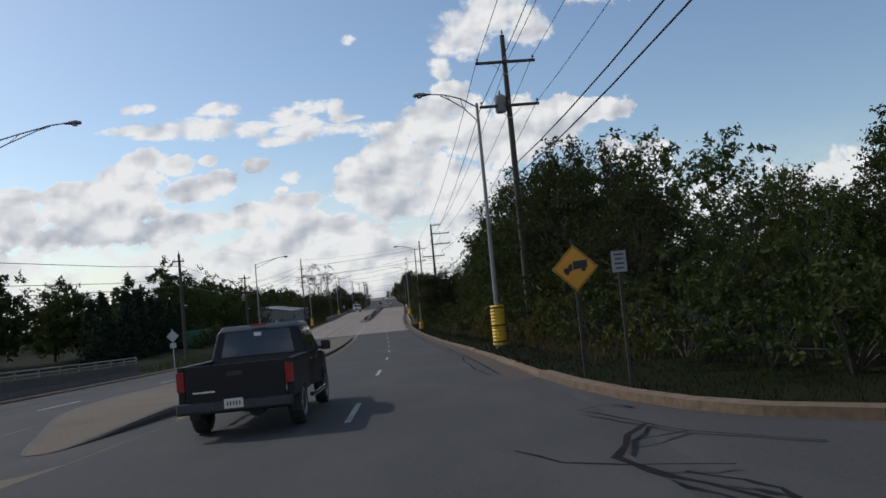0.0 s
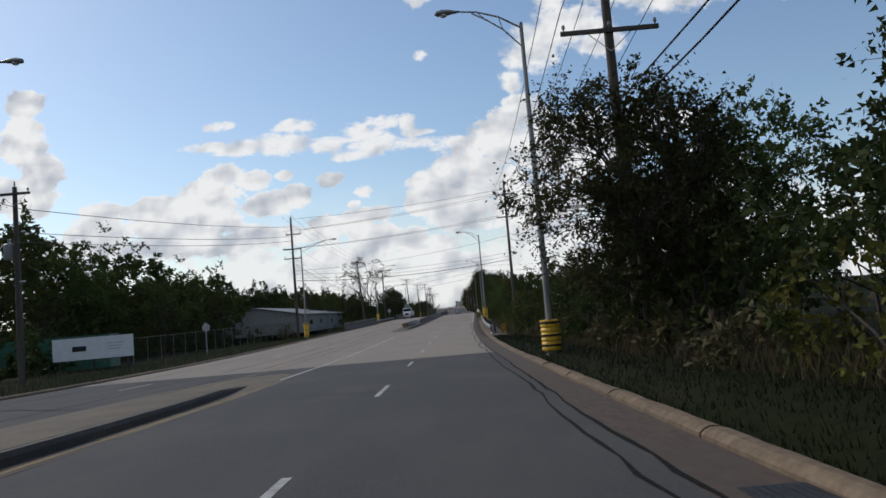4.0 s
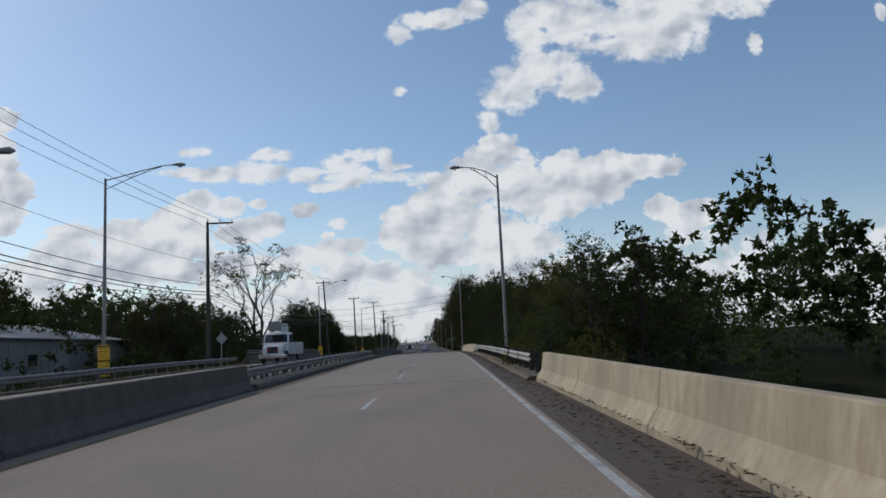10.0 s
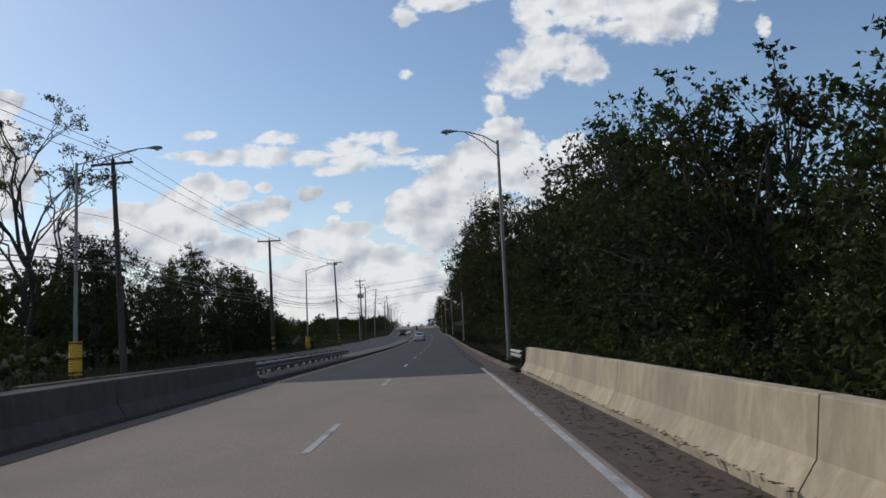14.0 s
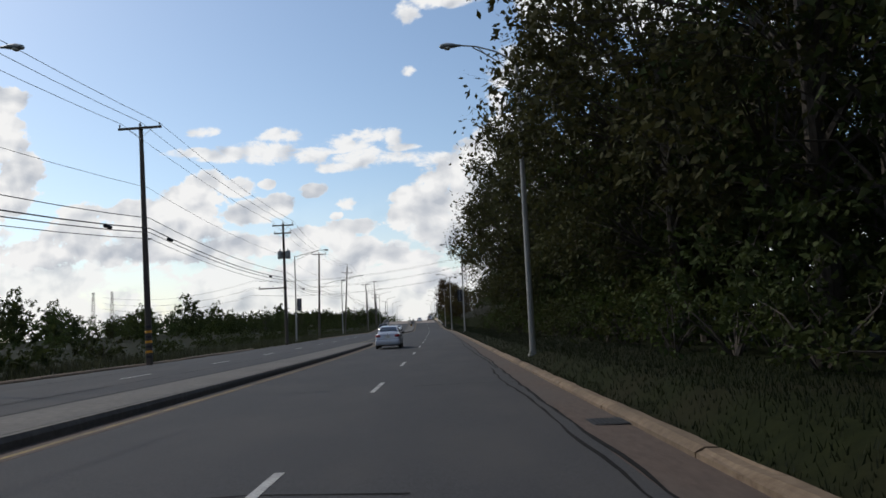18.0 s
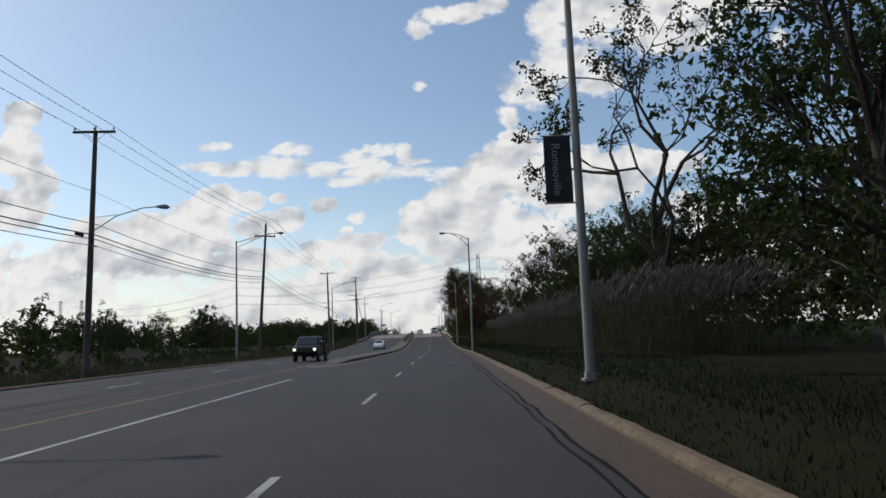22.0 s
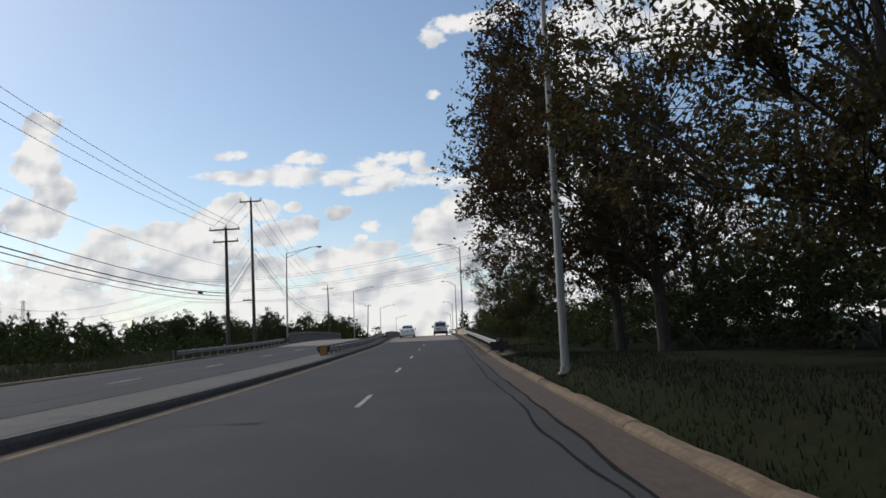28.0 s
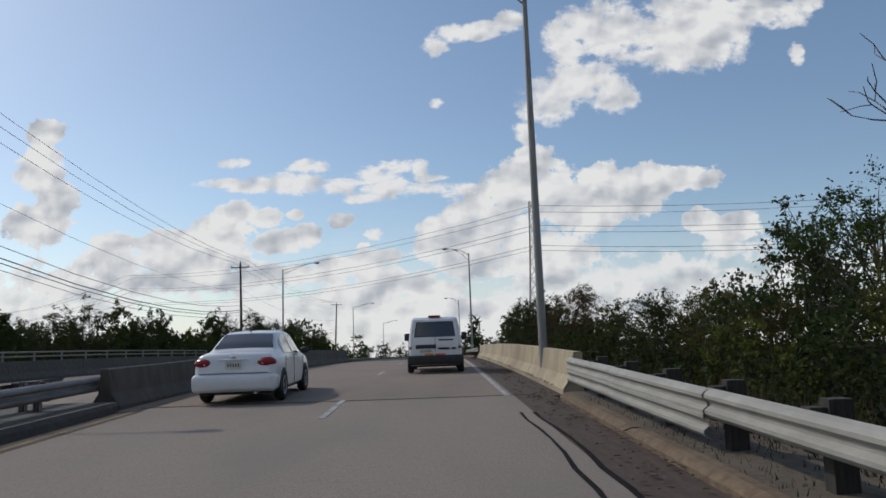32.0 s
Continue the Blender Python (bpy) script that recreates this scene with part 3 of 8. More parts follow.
def build_ground():
    ds = [-1800, -900, -420, -200, -110, -70, -48, -36, -29, -24, -20.5, -18.2, -16.6, -15.8]
    ds += [4.38, 4.62, 4.85, 5.2, 6.2, 7.6, 9.5, 12, 15, 19, 25, 34, 48, 70, 110, 200, 420, 900, 1800]
    ys = [-460, -200, -90] + stations(-50, 740, 5.0) + [790, 860, 950, 1080, 1300, 1790]
    geo = Geo()
    n = len(ds)
    verts, faces = [], []
    for y in ys:
        for d in ds:
            p = at(y, d, ground_drop(y, d) if (d > 4.3 or d < -16) else -0.12)
            far = min(1.0, max(0.0, (abs(d) - 60) / 300))
            p.z = p.z * (1 - far) + 0.4 * far
            verts.append(p)
    for i in range(len(ys) - 1):
        for k in range(n - 1):
            a = i * n + k
            if ds[k] < -15 and ds[k + 1] > 4:      # the strip below the roadway lies deeper
                continue
            faces.append((a, a + 1, a + 1 + n, a + n))
    geo.add(verts, faces)
    bed, f2 = [], []
    for y in ys:
        for d in (-15.8, -15.7, 4.3, 4.38):
            bed.append(at(y, d, ground_drop(y, d) if d > 4.35 else -0.12 if d < -15.75 else -0.45))
    for i in range(len(ys) - 1):
        for k in range(3):
            a = i * 4 + k
            f2.append((a, a + 1, a + 5, a + 4))
    geo.add(bed, f2)
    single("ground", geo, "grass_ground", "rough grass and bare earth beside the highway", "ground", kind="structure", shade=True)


CORNER = [(18.0, 4.2), (15.2, 4.3), (12.4, 4.62), (10.7, 5.02), (9.4, 5.6), (8.3, 6.5), (7.6, 7.7), (7.25, 9.2), (7.1, 12.0), (7.0, 18.0), (7.0, 30.0)]


def corner_d(y):
    """Offset of the kerb that curves into the side road."""
    if y >= 18:
        return 4.2
    return float(np.interp(y, [c[0] for c in CORNER[::-1]], [c[1] for c in CORNER[::-1]]))


def side_mouth():
    """Asphalt from the through lane out to the curved kerb and along the side road."""
    rim = [(18.0, 3.45)] + CORNER + [(7.0, 60.0), (-40.0, 60.0), (-40.0, 3.45)]
    top = [at(y, d, -0.002) for y, d in rim]
    n = len(rim)
    return Geo().add(top + [p - Vector((0, 0, 0.3)) for p in top], [tuple(range(n))[::-1], tuple(range(n, 2 * n))] + [(k, (k + 1) % n, n + (k + 1) % n, n + k) for k in range(n)])


def build_road():
    ys = stations(-60, 780, 4.0) + [900, 1100, 1400, 1780]
    single("side_road", side_mouth(), "asphalt", "worn asphalt mouth of a side road", "road", kind="structure")
    first, second, third = BRIDGES
    # stretch colours hold cloud shade and sunshine besides the change of pavement
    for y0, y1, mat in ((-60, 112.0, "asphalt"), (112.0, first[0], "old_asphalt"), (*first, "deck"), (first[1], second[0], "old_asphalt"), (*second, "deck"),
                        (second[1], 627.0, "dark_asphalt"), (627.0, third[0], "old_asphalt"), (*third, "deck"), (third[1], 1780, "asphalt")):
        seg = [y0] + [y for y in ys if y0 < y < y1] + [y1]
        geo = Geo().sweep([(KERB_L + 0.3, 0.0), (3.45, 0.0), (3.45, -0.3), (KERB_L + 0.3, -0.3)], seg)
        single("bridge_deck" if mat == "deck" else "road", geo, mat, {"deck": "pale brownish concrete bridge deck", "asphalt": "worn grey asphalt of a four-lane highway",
               "dark_asphalt": "dark grey asphalt of the highway, cloud shade in its colour", "old_asphalt": "pale brownish-grey old pavement of the highway, toned as sunlit"}[mat], "road", kind="structure")
    seg = [18.0] + [y for y in ys if y > 18]
    single("gutter", Geo().sweep([(3.45, -0.006), (4.28, -0.03), (4.28, -0.3), (3.45, -0.3)], seg), "gutter",
           "brown-stained concrete gutter along the kerb", "gutter", kind="structure")
    for y0, y1 in BRIDGES:
        single("gutter", Geo().sweep([(4.28, -0.03), (4.62, -0.03), (4.62, -0.25), (4.28, -0.25)], stations(y0, y1, 4.0)), "gutter",
               "brown-stained concrete at the foot of a bridge barrier", "gutter", kind="structure")
    single("gutter", Geo().sweep([(KERB_L + 0.3, -0.006), (KERB_L - 0.1, -0.03), (KERB_L - 0.1, -0.3), (KERB_L + 0.3, -0.3)], seg), "gutter",
           "stained concrete gutter of the oncoming side", "gutter", kind="structure")


def kerb_run(y0, y1, d, face, label, mat="kerb", step=4.6, high=0.1, width=0.3):
    """Cast kerb lengths with open joints. face: +1 when the traffic side is on its left (smaller d)."""
    run = thing("kerb", label, "kerb", kind="structure")
    n = max(1, round((y1 - y0) / step))
    step = (y1 - y0) / n
    s, near = face, face > 0 and step < 8
    prof = [(0.0, -0.2), (0.0, high * 0.3), (0.05, high * 0.75), (0.11, high), (width - 0.03, high - 0.004), (width, high - 0.03), (width, -0.2)]
    chip = random.Random(int(y0 * 7 + d * 3))
    for k in range(n):
        a, b = y0 + k * step + 0.012, y0 + (k + 1) * step - 0.012
        geo, ys = Geo(), stations(a, b, 0.85 if near else 5.0)
        tilt, sink = chip.uniform(-0.018, 0.018), chip.uniform(-0.016, 0.012)
        verts = []
        for q, y in enumerate(ys):
            worn = chip.random() ** 4 * 0.055 if near else 0.0
            for e, (p, h) in enumerate(prof):
                fray = chip.uniform(-0.035, 0.03) if near and e in (4, 5) else chip.uniform(-0.012, 0.012) if near and e in (2, 3) else 0.0
                verts.append(at(y, d + (p + fray) * s + tilt * (q / max(1, len(ys) - 1) - 0.5), h + (sink - (worn if e in (2, 3, 4) else 0.0) if h > 0 else 0.0)))
        m = len(prof)
        faces = [(i * m + e, (i + 1) * m + e, (i + 1) * m + (e + 1) % m, i * m + (e + 1) % m) for i in range(len(ys) - 1) for e in range(m)]
        faces += [tuple(range(m)), tuple(range((len(ys) - 1) * m, len(ys) * m))[::-1]]
        part("kerb_length", geo.add(verts, faces), mat, run)
    return run


def marks(name, y0, y1, d, width, mat, label, period=None, dash=3.05, skip=()):
    geo = Geo()
    if period is None:
        geo.sweep([(d - width / 2, 0.001), (d - width / 2, 0.006), (d + width / 2, 0.006), (d + width / 2, 0.001)], stations(y0, y1, 4))
    else:
        k = y0
        while k < y1:
            if not any(a < k < b for a, b in skip):
                geo.sweep([(d - width / 2, 0.001), (d - width / 2, 0.006), (d + width / 2, 0.006), (d + width / 2, 0.001)], stations(k, k + dash, 1.6))
            k += period
    single(name, geo, mat, label, "road marking", kind="structure")


def crack_line(pts, width, label="tar-sealed crack in the asphalt"):
    """A sealed crack along points (station, offset), of uneven width."""
    geo, rnd = Geo(), random.Random(len(pts) * 7 + int(pts[0][0]))
    rows = []
    for i in range(len(pts) - 1):
        (ya, da), (yb, db) = pts[i], pts[i + 1]
        n = max(2, int(math.hypot(yb - ya, db - da) / 0.8))
        for k in range(n):
            rows.append((ya + (yb - ya) * k / n, da + (db - da) * k / n + rnd.uniform(-0.035, 0.035)))
    rows.append(pts[-1])
    verts, faces = [], []
    for i, (y, d) in enumerate(rows):
        q = rows[min(i + 1, len(rows) - 1)]
        p = rows[max(i - 1, 0)]
        ty, td = q[0] - p[0], q[1] - p[1]
        ln = math.hypot(ty, td) or 1
        w = width * rnd.uniform(0.5, 1.3) / 2
        for s in (-1, 1):
            verts.append(at(y + s * w * -td / ln, d + s * w * ty / ln, 0.005))
    faces = [(2 * i, 2 * i + 1, 2 * i + 3, 2 * i + 2) for i in range(len(rows) - 1)]
    single("sealed_crack", geo.add(verts, faces), "crack", label, "crack", kind="structure")


build_ground()
build_road()
for y0, y1 in ((133, 193.8), (220, 266.8), (588, 640.4)):
    single("bare_verge", Geo().sweep([(4.4, -0.2), (4.4, 0.085), (5.0, 0.10), (5.7, 0.03), (6.6, -0.10), (6.6, -0.3)], stations(y0, y1, 3)), "dirt",
           "bare earth with leaf litter behind the kerb", "verge", kind="structure")
kerb_run(18, 192, 4.2, 1, "weathered tan concrete kerb along the grass verge", width=0.26)
kerb_run(219.6, 266.6, 4.2, 1, "weathered tan concrete kerb in front of a guardrail", width=0.26)
kerb_run(303, 640, 4.2, 1, "chipped tan concrete kerb along the grass verge", width=0.26)
kerb_run(-40, 186, KERB_L, -1, "dark concrete kerb of the oncoming roadway", step=9)
kerb_run(226, 262, KERB_L, -1, "dark concrete kerb of the oncoming roadway", step=9)
kerb_run(306, 424, KERB_L, -1, "dark concrete kerb of the oncoming roadway", step=9)
kerb_run(462, 636, KERB_L, -1, "dark concrete kerb of the oncoming roadway", step=9)
kerb_run(680, 1000, KERB_L, -1, "dark concrete kerb of the oncoming roadway", step=20)
kerb_run(680, 1000, 4.2, 1, "tan concrete kerb along the grass verge", step=20)


def median_run(y0, y1, nose0=True, nose1=True, wide=False):
    """A raised concrete median that begins and ends as a ramped wedge."""
    def rise(y):
        h = 1.0
        for on, e in ((nose0, y - y0), (nose1, y1 - y)):
            if on:
                h = min(h, 0.04 + e / 4.5)
        return h

    def half(y):
        w = 0.95
        for on, e in ((nose0, y - y0), (nose1, y1 - y)):
            if on and e < 7:
                w = min(w, 0.16 + 0.79 * math.sqrt(max(0.0, e / 7)))
        return w
    ys = [y0 + a for a in (0, 0.3, 0.8, 1.4, 2.2, 3.2, 4.5, 6)] + stations(y0 + 8, y1 - 8, 3) + [y1 - a for a in (6, 4.5, 3.2, 2.2, 1.4, 0.8, 0.3, 0)]
    run = thing("median", "raised concrete median with worn kerb faces", "median", kind="structure")
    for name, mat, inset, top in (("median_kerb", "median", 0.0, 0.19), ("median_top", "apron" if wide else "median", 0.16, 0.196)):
        geo, verts, faces = Geo(), [], []
        for y in ys:
            w = max(0.04, half(y) - inset * min(1, half(y)))
            wl = w + (float(np.interp(y - y0, [0, 2, 6.5, 10.5, 16, 32, 48, 60], [0, 0.4, 1.6, 2.2, 2.1, 1.1, 0.3, 0])) if wide else 0)
            t = max(0.012, top * min(1.0, rise(y)))
            for d, h in ((-wl, -0.1), (-wl, t * 0.6), (-wl + 0.04, t), (w - 0.04, t), (w, t * 0.6), (w, -0.1)):
                verts.append(at(y, -5.25 + d, h))
        for i in range(len(ys) - 1):
            for k in range(5):
                a = i * 6 + k
                faces.append((a, a + 6, a + 7, a + 1))
        faces += [tuple(range(6)), tuple(range((len(ys) - 1) * 6, len(ys) * 6))[::-1]]
        part(name, geo.add(verts, faces), mat, run)
    for on, y, way in ((nose0, y0, 1), (nose1, y1, -1)):
        if on:                                     # dusty concrete round the tip
            rows = [(y + way * e, w) for e, w in ((-5.5, 0.15), (-4.6, 0.7), (-3.0, 1.05), (0, 1.3), (5, 1.45), (12, 1.42))]
            left = 1.0 if not wide else 1.9
            verts = [at(a, -5.25 - w * left, 0.003) for a, w in rows] + [at(a, -5.25 + w, 0.003) for a, w in rows[::-1]]
            n = len(verts)
            part("apron", Geo().add(verts + [v - Vector((0, 0, 0.05)) for v in verts], [tuple(range(n)), tuple(range(n, 2 * n))[::-1]] + [(k, n + k, n + (k + 1) % n, (k + 1) % n) for k in range(n)]), "apron", run, "tan dusty concrete round the tip of the median")


for y0, y1 in ((30, 90), (182.2, 193.6), (221.2, 266.6), (301.2, 413.8), (496.2, 640.4), (678.2, 780)):
    for lo, hi in ((-4.31, -3.78), (-6.72, -6.19)):
        single("gutter", Geo().sweep([(lo, -0.01), (lo, 0.0035), (hi, 0.0035), (hi, -0.01)], stations(y0, y1, 4)), "gutter", "tan stained gutter strip along the median", "gutter", kind="structure")
crack_line([(112.0, -4.2), (112.1, 0), (111.9, 3.4)], 0.07, "tarred joint where the pavement changes")
crack_line([(627.0, -3.8), (627.1, 0), (626.9, 3.4)], 0.09, "tarred joint where the pavement changes")
median_run(13.4, 103, wide=True)
median_run(170, 193.4, True, False)
median_run(221.2, 266.4, False, False)
median_run(301.2, 426, False, True)
median_run(484, 640.4, True, False)
median_run(678.2, 780, False, False)
DASH_ENDS = [(-8, -18.6), (0, 74.55), (8, 167.71), (17, 275.12), (25, 375.75), (33, 468.14), (42, 581.84), (45, 616.79), (60, 799.6)]
for off, label in ((0.0, "dashed white lane line, worn"), (-10.7, "dashed white lane line of the oncoming side")):
    for n in range(-5, 56):
        end = float(np.interp(n, [q[0] for q in DASH_ENDS], [q[1] for q in DASH_ENDS]))
        geo = Geo().sweep([(off - 0.055, 0.001), (off - 0.055, 0.006), (off + 0.055, 0.006), (off + 0.055, 0.001)], stations(end - 3.05, end, 1.6))
        single("lane_dash", geo, "white_paint", label, "road marking", kind="structure")
for a, b in BRIDGES:
    marks("edge_line", a - 14 if a < 200 else a - 46 if a < 300 else a, b + 4, 3.32, 0.11, "white_paint", "solid white edge line")
marks("edge_line", 17, 103, -4.0, 0.1, "yellow_paint", "yellow edge line beside the median, faded")
marks("edge_line", 176, 424, -3.95, 0.1, "yellow_paint", "yellow edge line beside the median, faded")
marks("edge_line", 486, 700, -3.95, 0.1, "yellow_paint", "yellow edge line beside the median, faded")
marks("turn_lane_line", 104, 150, -4.25, 0.14, "white_paint", "solid white line of a turning lane")
marks("turn_lane_line", 428, 466, -4.1, 0.14, "white_paint", "solid white line of a turning lane")
marks("centre_line", 104, 168, -6.5, 0.12, "yellow_paint", "yellow centre line across the junction")
marks("centre_line", 428, 484, -6.4, 0.12, "yellow_paint", "yellow centre line across the junction")
crack_rnd = random.Random(5)
for a, b in ((20, 60), (60, 130), (130, 188), (306, 380), (380, 452), (452, 530), (530, 585), (585, 638)):
    crack_line([(a + (b - a) * i / 14, 3.46 + crack_rnd.uniform(-0.05, 0.05)) for i in range(15)], 0.062, "tar-sealed joint between lane and gutter")
    crack_line([(a + (b - a) * i / 14, 3.22 + crack_rnd.uniform(-0.16, 0.14)) for i in range(15)], 0.052)
for a, b in ((24, 110), (114, 186), (305, 420), (424, 500), (500, 570), (570, 630)):
    for d in (-7.5, -9.2, -12.9):
        crack_line([(a + (b - a) * i / 12, d + crack_rnd.uniform(-0.12, 0.12)) for i in range(13)], 0.06, "long tarred crack in the oncoming lanes")
for y in (52, 96, 168, 178, 232, 250, 362, 374, 400, 440, 548, 586, 601, 612, 618):
    d0 = crack_rnd.uniform(-1.5, 2.2)
    crack_line([(y, d0 - 1.2), (y + 0.15, d0), (y - 0.1, d0 + 1.4)], 0.05, "thin tarred crack across the lane")
for w, run in ((0.10, [(9.83, 4.19), (9.18, 3.78), (7.99, 3.3), (7.25, 3.38), (6.56, 3.63), (5.86, 3.92)]),
               (0.05, [(8.99, 2.34), (8.04, 2.67), (7.6, 3.26), (7.1, 4.2)]),
               (0.05, [(11.67, 3.71), (12.01, 4.32), (11.37, 4.5)]),
               (0.05, [(11.52, 3.73), (10.47, 4.06), (9.83, 4.19), (9.04, 4.43), (8.39, 4.88), (7.65, 5.42)]),
               (0.06, [(8.79, 3.63), (8.89, 4.02), (8.99, 4.45)]),
               (0.09, [(7.05, 3.67), (6.51, 4.02), (6.11, 4.12), (5.81, 4.08), (5.66, 3.98)])):
    crack_line(run, w)
for w, run in ((0.035, [(180.6, 1.32), (181.3, 1.45), (182.1, 1.3), (183.0, 1.42), (183.9, 1.36), (184.6, 1.5)]), (0.05, [(173.5, 0.9), (175, 1.05), (176.4, 0.85), (178, 1.0)]),
               (0.045, [(228.5, -0.25), (231, -0.3), (234, 0.05), (237, 0.0), (240, 0.12)]), (0.035, [(226.5, -3.9), (226.3, -1), (226.7, 1.5), (226.4, 3.4)]), (0.035, [(237.5, -3.9), (237.2, 0), (237.6, 3.4)]),
               (0.05, [(605.4, -3.9), (605.2, -1.2), (605.6, 2.2)]), (0.05, [(609.5, -1.6), (609.8, 0.4), (609.4, 2.6)])):
    crack_line(run, w)
for a, b in BRIDGES:
    for y in (a, b):
        crack_line([(y, -4.1), (y + 0.05, 3.9)], 0.09, "dark expansion joint at the bridge end")

# ---- guardrails and bridge barriers ----
W_PROF = [(0.0, 0.155), (0.05, 0.13), (0.083, 0.095), (0.083, 0.06), (0.03, 0.02), (0.03, -0.02), (0.083, -0.06), (0.083, -0.095), (0.05, -0.13), (0.0, -0.155)]


def beam_mesh(mat):
    geo, verts, faces = Geo(), [], []
    n = len(W_PROF)
    for off in (0.0, -0.006):
        for y in (-0.03, 1.9, 3.84):
            verts += [(-x + off * -1, y, z) for x, z in W_PROF]
    for s in (0, 3):
        for i in range(2):
            for k in range(n - 1):
                a = (s + i) * n + k
                faces.append((a, a + 1, a + n + 1, a + n) if s == 0 else (a, a + n, a + n + 1, a + 1))
    for k in range(n - 1):
        for i in (0, 2):
            faces.append((i * n + k, (i + 3) * n + k, (i + 3) * n + k + 1, i * n + k + 1))
    return geo.add(verts, faces).mesh("beam", mat)


def post_mesh(mat, tall=0.72):
    geo = Geo()
    geo.box((0.19, 0, tall / 2 - 0.15), (0.012, 0.1, tall + 0.3))
    for x in (0.14, 0.24):
        geo.box((x, 0, tall / 2 - 0.15), (0.012, 0.1, tall + 0.3))
    geo.box((0.19, 0, tall / 2 - 0.15), (0.1, 0.012, tall + 0.3))
    return geo.mesh("post", mat)


def block_mesh(mat):
    return Geo().box((0.07, 0, 0), (0.13, 0.14, 0.34)).mesh("block", mat)


def timber_post_mesh(tall=0.79):
    return Geo().box((0.235, 0, tall / 2 - 0.2), (0.19, 0.15, tall + 0.4)).mesh("post", "post_wood")


RAILM = {"rail": (beam_mesh("rail"), timber_post_mesh(), block_mesh("post_wood")), "rust_rail": (beam_mesh("rust_rail"), post_mesh("rust_rail"), block_mesh("post_wood"))}


def guardrail(y0, y1, d, side, mat, label, high=0.53, to_end=False, thrie=0):
    """side +1: the beam faces left, towards smaller offsets. Panels, posts and blocks are parts."""
    n = int((y1 - y0) / 3.81)
    if to_end:
        y0 = y1 - n * 3.81
    run = thing("guardrail", label, "guardrail", upright(y0, d))
    inv = run.matrix_basis.inverted()
    beam, post, block = RAILM[mat]
    flip = Matrix.Identity(4) if side > 0 else Matrix.Diagonal((-1, 1, 1, 1))
    for k in range(n):
        y = y0 + k * 3.81
        wob = 0.02 * math.sin(k * 2.1 + y0)
        part("beam", beam, mat, run, m=inv @ along(y, d + wob, high, 3.81) @ flip)
        if k >= n - thrie:
            part("beam", beam, mat, run, "lower beam of the stiffened end", m=inv @ along(y, d + wob - 0.004, high - 0.2, 3.81) @ flip)
        for j in (0.0, 1.905):
            part("post", post, mat, run, m=inv @ along(y + j, d, 0.0) @ flip)
            part("block", block, "post_wood", run, "timber block behind the beam", m=inv @ along(y + j, d, high) @ flip)
    return run


def end_marker(y, d, run_label="black and yellow striped end marker of a guardrail"):
    t = thing("end_marker", run_label, "marker sign", upright(y, d))
    part("panel", Geo().box((0, 0, 0.42), (0.34, 0.05, 0.72)), "sign_yellow", t)
    for k in range(5):
        z = 0.12 + k * 0.17
        pts = [(-0.165, z), (0.165, z + 0.2), (0.165, z + 0.28), (-0.165, z + 0.08)]
        pts = [(a, min(0.775, max(0.07, b))) for a, b in pts]
        part("stripe", Geo().prism(pts, 1, -0.031, -0.026), "ink", t)
    part("post", Geo().box((0, 0.06, 0.3), (0.1, 0.08, 0.62)), "post_wood", t)
    return t


NJ = [(0.0, -0.1), (0.0, 0.08), (0.17, 0.33), (0.235, 0.80), (0.245, 0.82), (0.40, 0.82), (0.42, 0.80), (0.42, -0.1)]


def barrier(y0, y1, d, side, label, step=6.1, two_faced=False, mat="barrier"):
    run = thing("concrete_barrier", label, "barrier", upright(y0, d))
    inv = run.matrix_basis.inverted()
    n = max(1, round((y1 - y0) / step))
    step = (y1 - y0) / n
    prof = [(x * side, z) for x, z in NJ]
    if two_faced:
        prof = [(0.0, -0.1), (0.0, 0.08), (0.17, 0.33), (0.22, 0.80), (0.24, 0.82), (0.36, 0.82), (0.38, 0.80), (0.43, 0.33), (0.6, 0.08), (0.6, -0.1)]
        prof = [(x * side, z) for x, z in prof]
    for k in range(n):
        geo = Geo().prism([(x, z) for x, z in prof], 1, 0.012, step - 0.012)
        part("panel", geo, mat, run, m=inv @ along(y0 + k * step, d, 0.0, step))
    return run


guardrail(134, 194.6, 4.62, 1, "rail", "weathered steel guardrail on posts behind the kerb, partly overgrown", to_end=True, thrie=1)
guardrail(219.5, 267.6, 4.62, 1, "rail", "weathered steel guardrail leading to a bridge barrier", 0.57, True, 2)
guardrail(302, 306.5, 4.62, 1, "rail", "short steel guardrail after a bridge barrier")
guardrail(588.6, 641.1, 4.62, 1, "rail", "dented steel guardrail on posts above a grassy slope", 0.56, True, 2)
guardrail(680, 712, 4.62, 1, "rail", "steel guardrail after a bridge")
end_marker(136.2, 5.5)


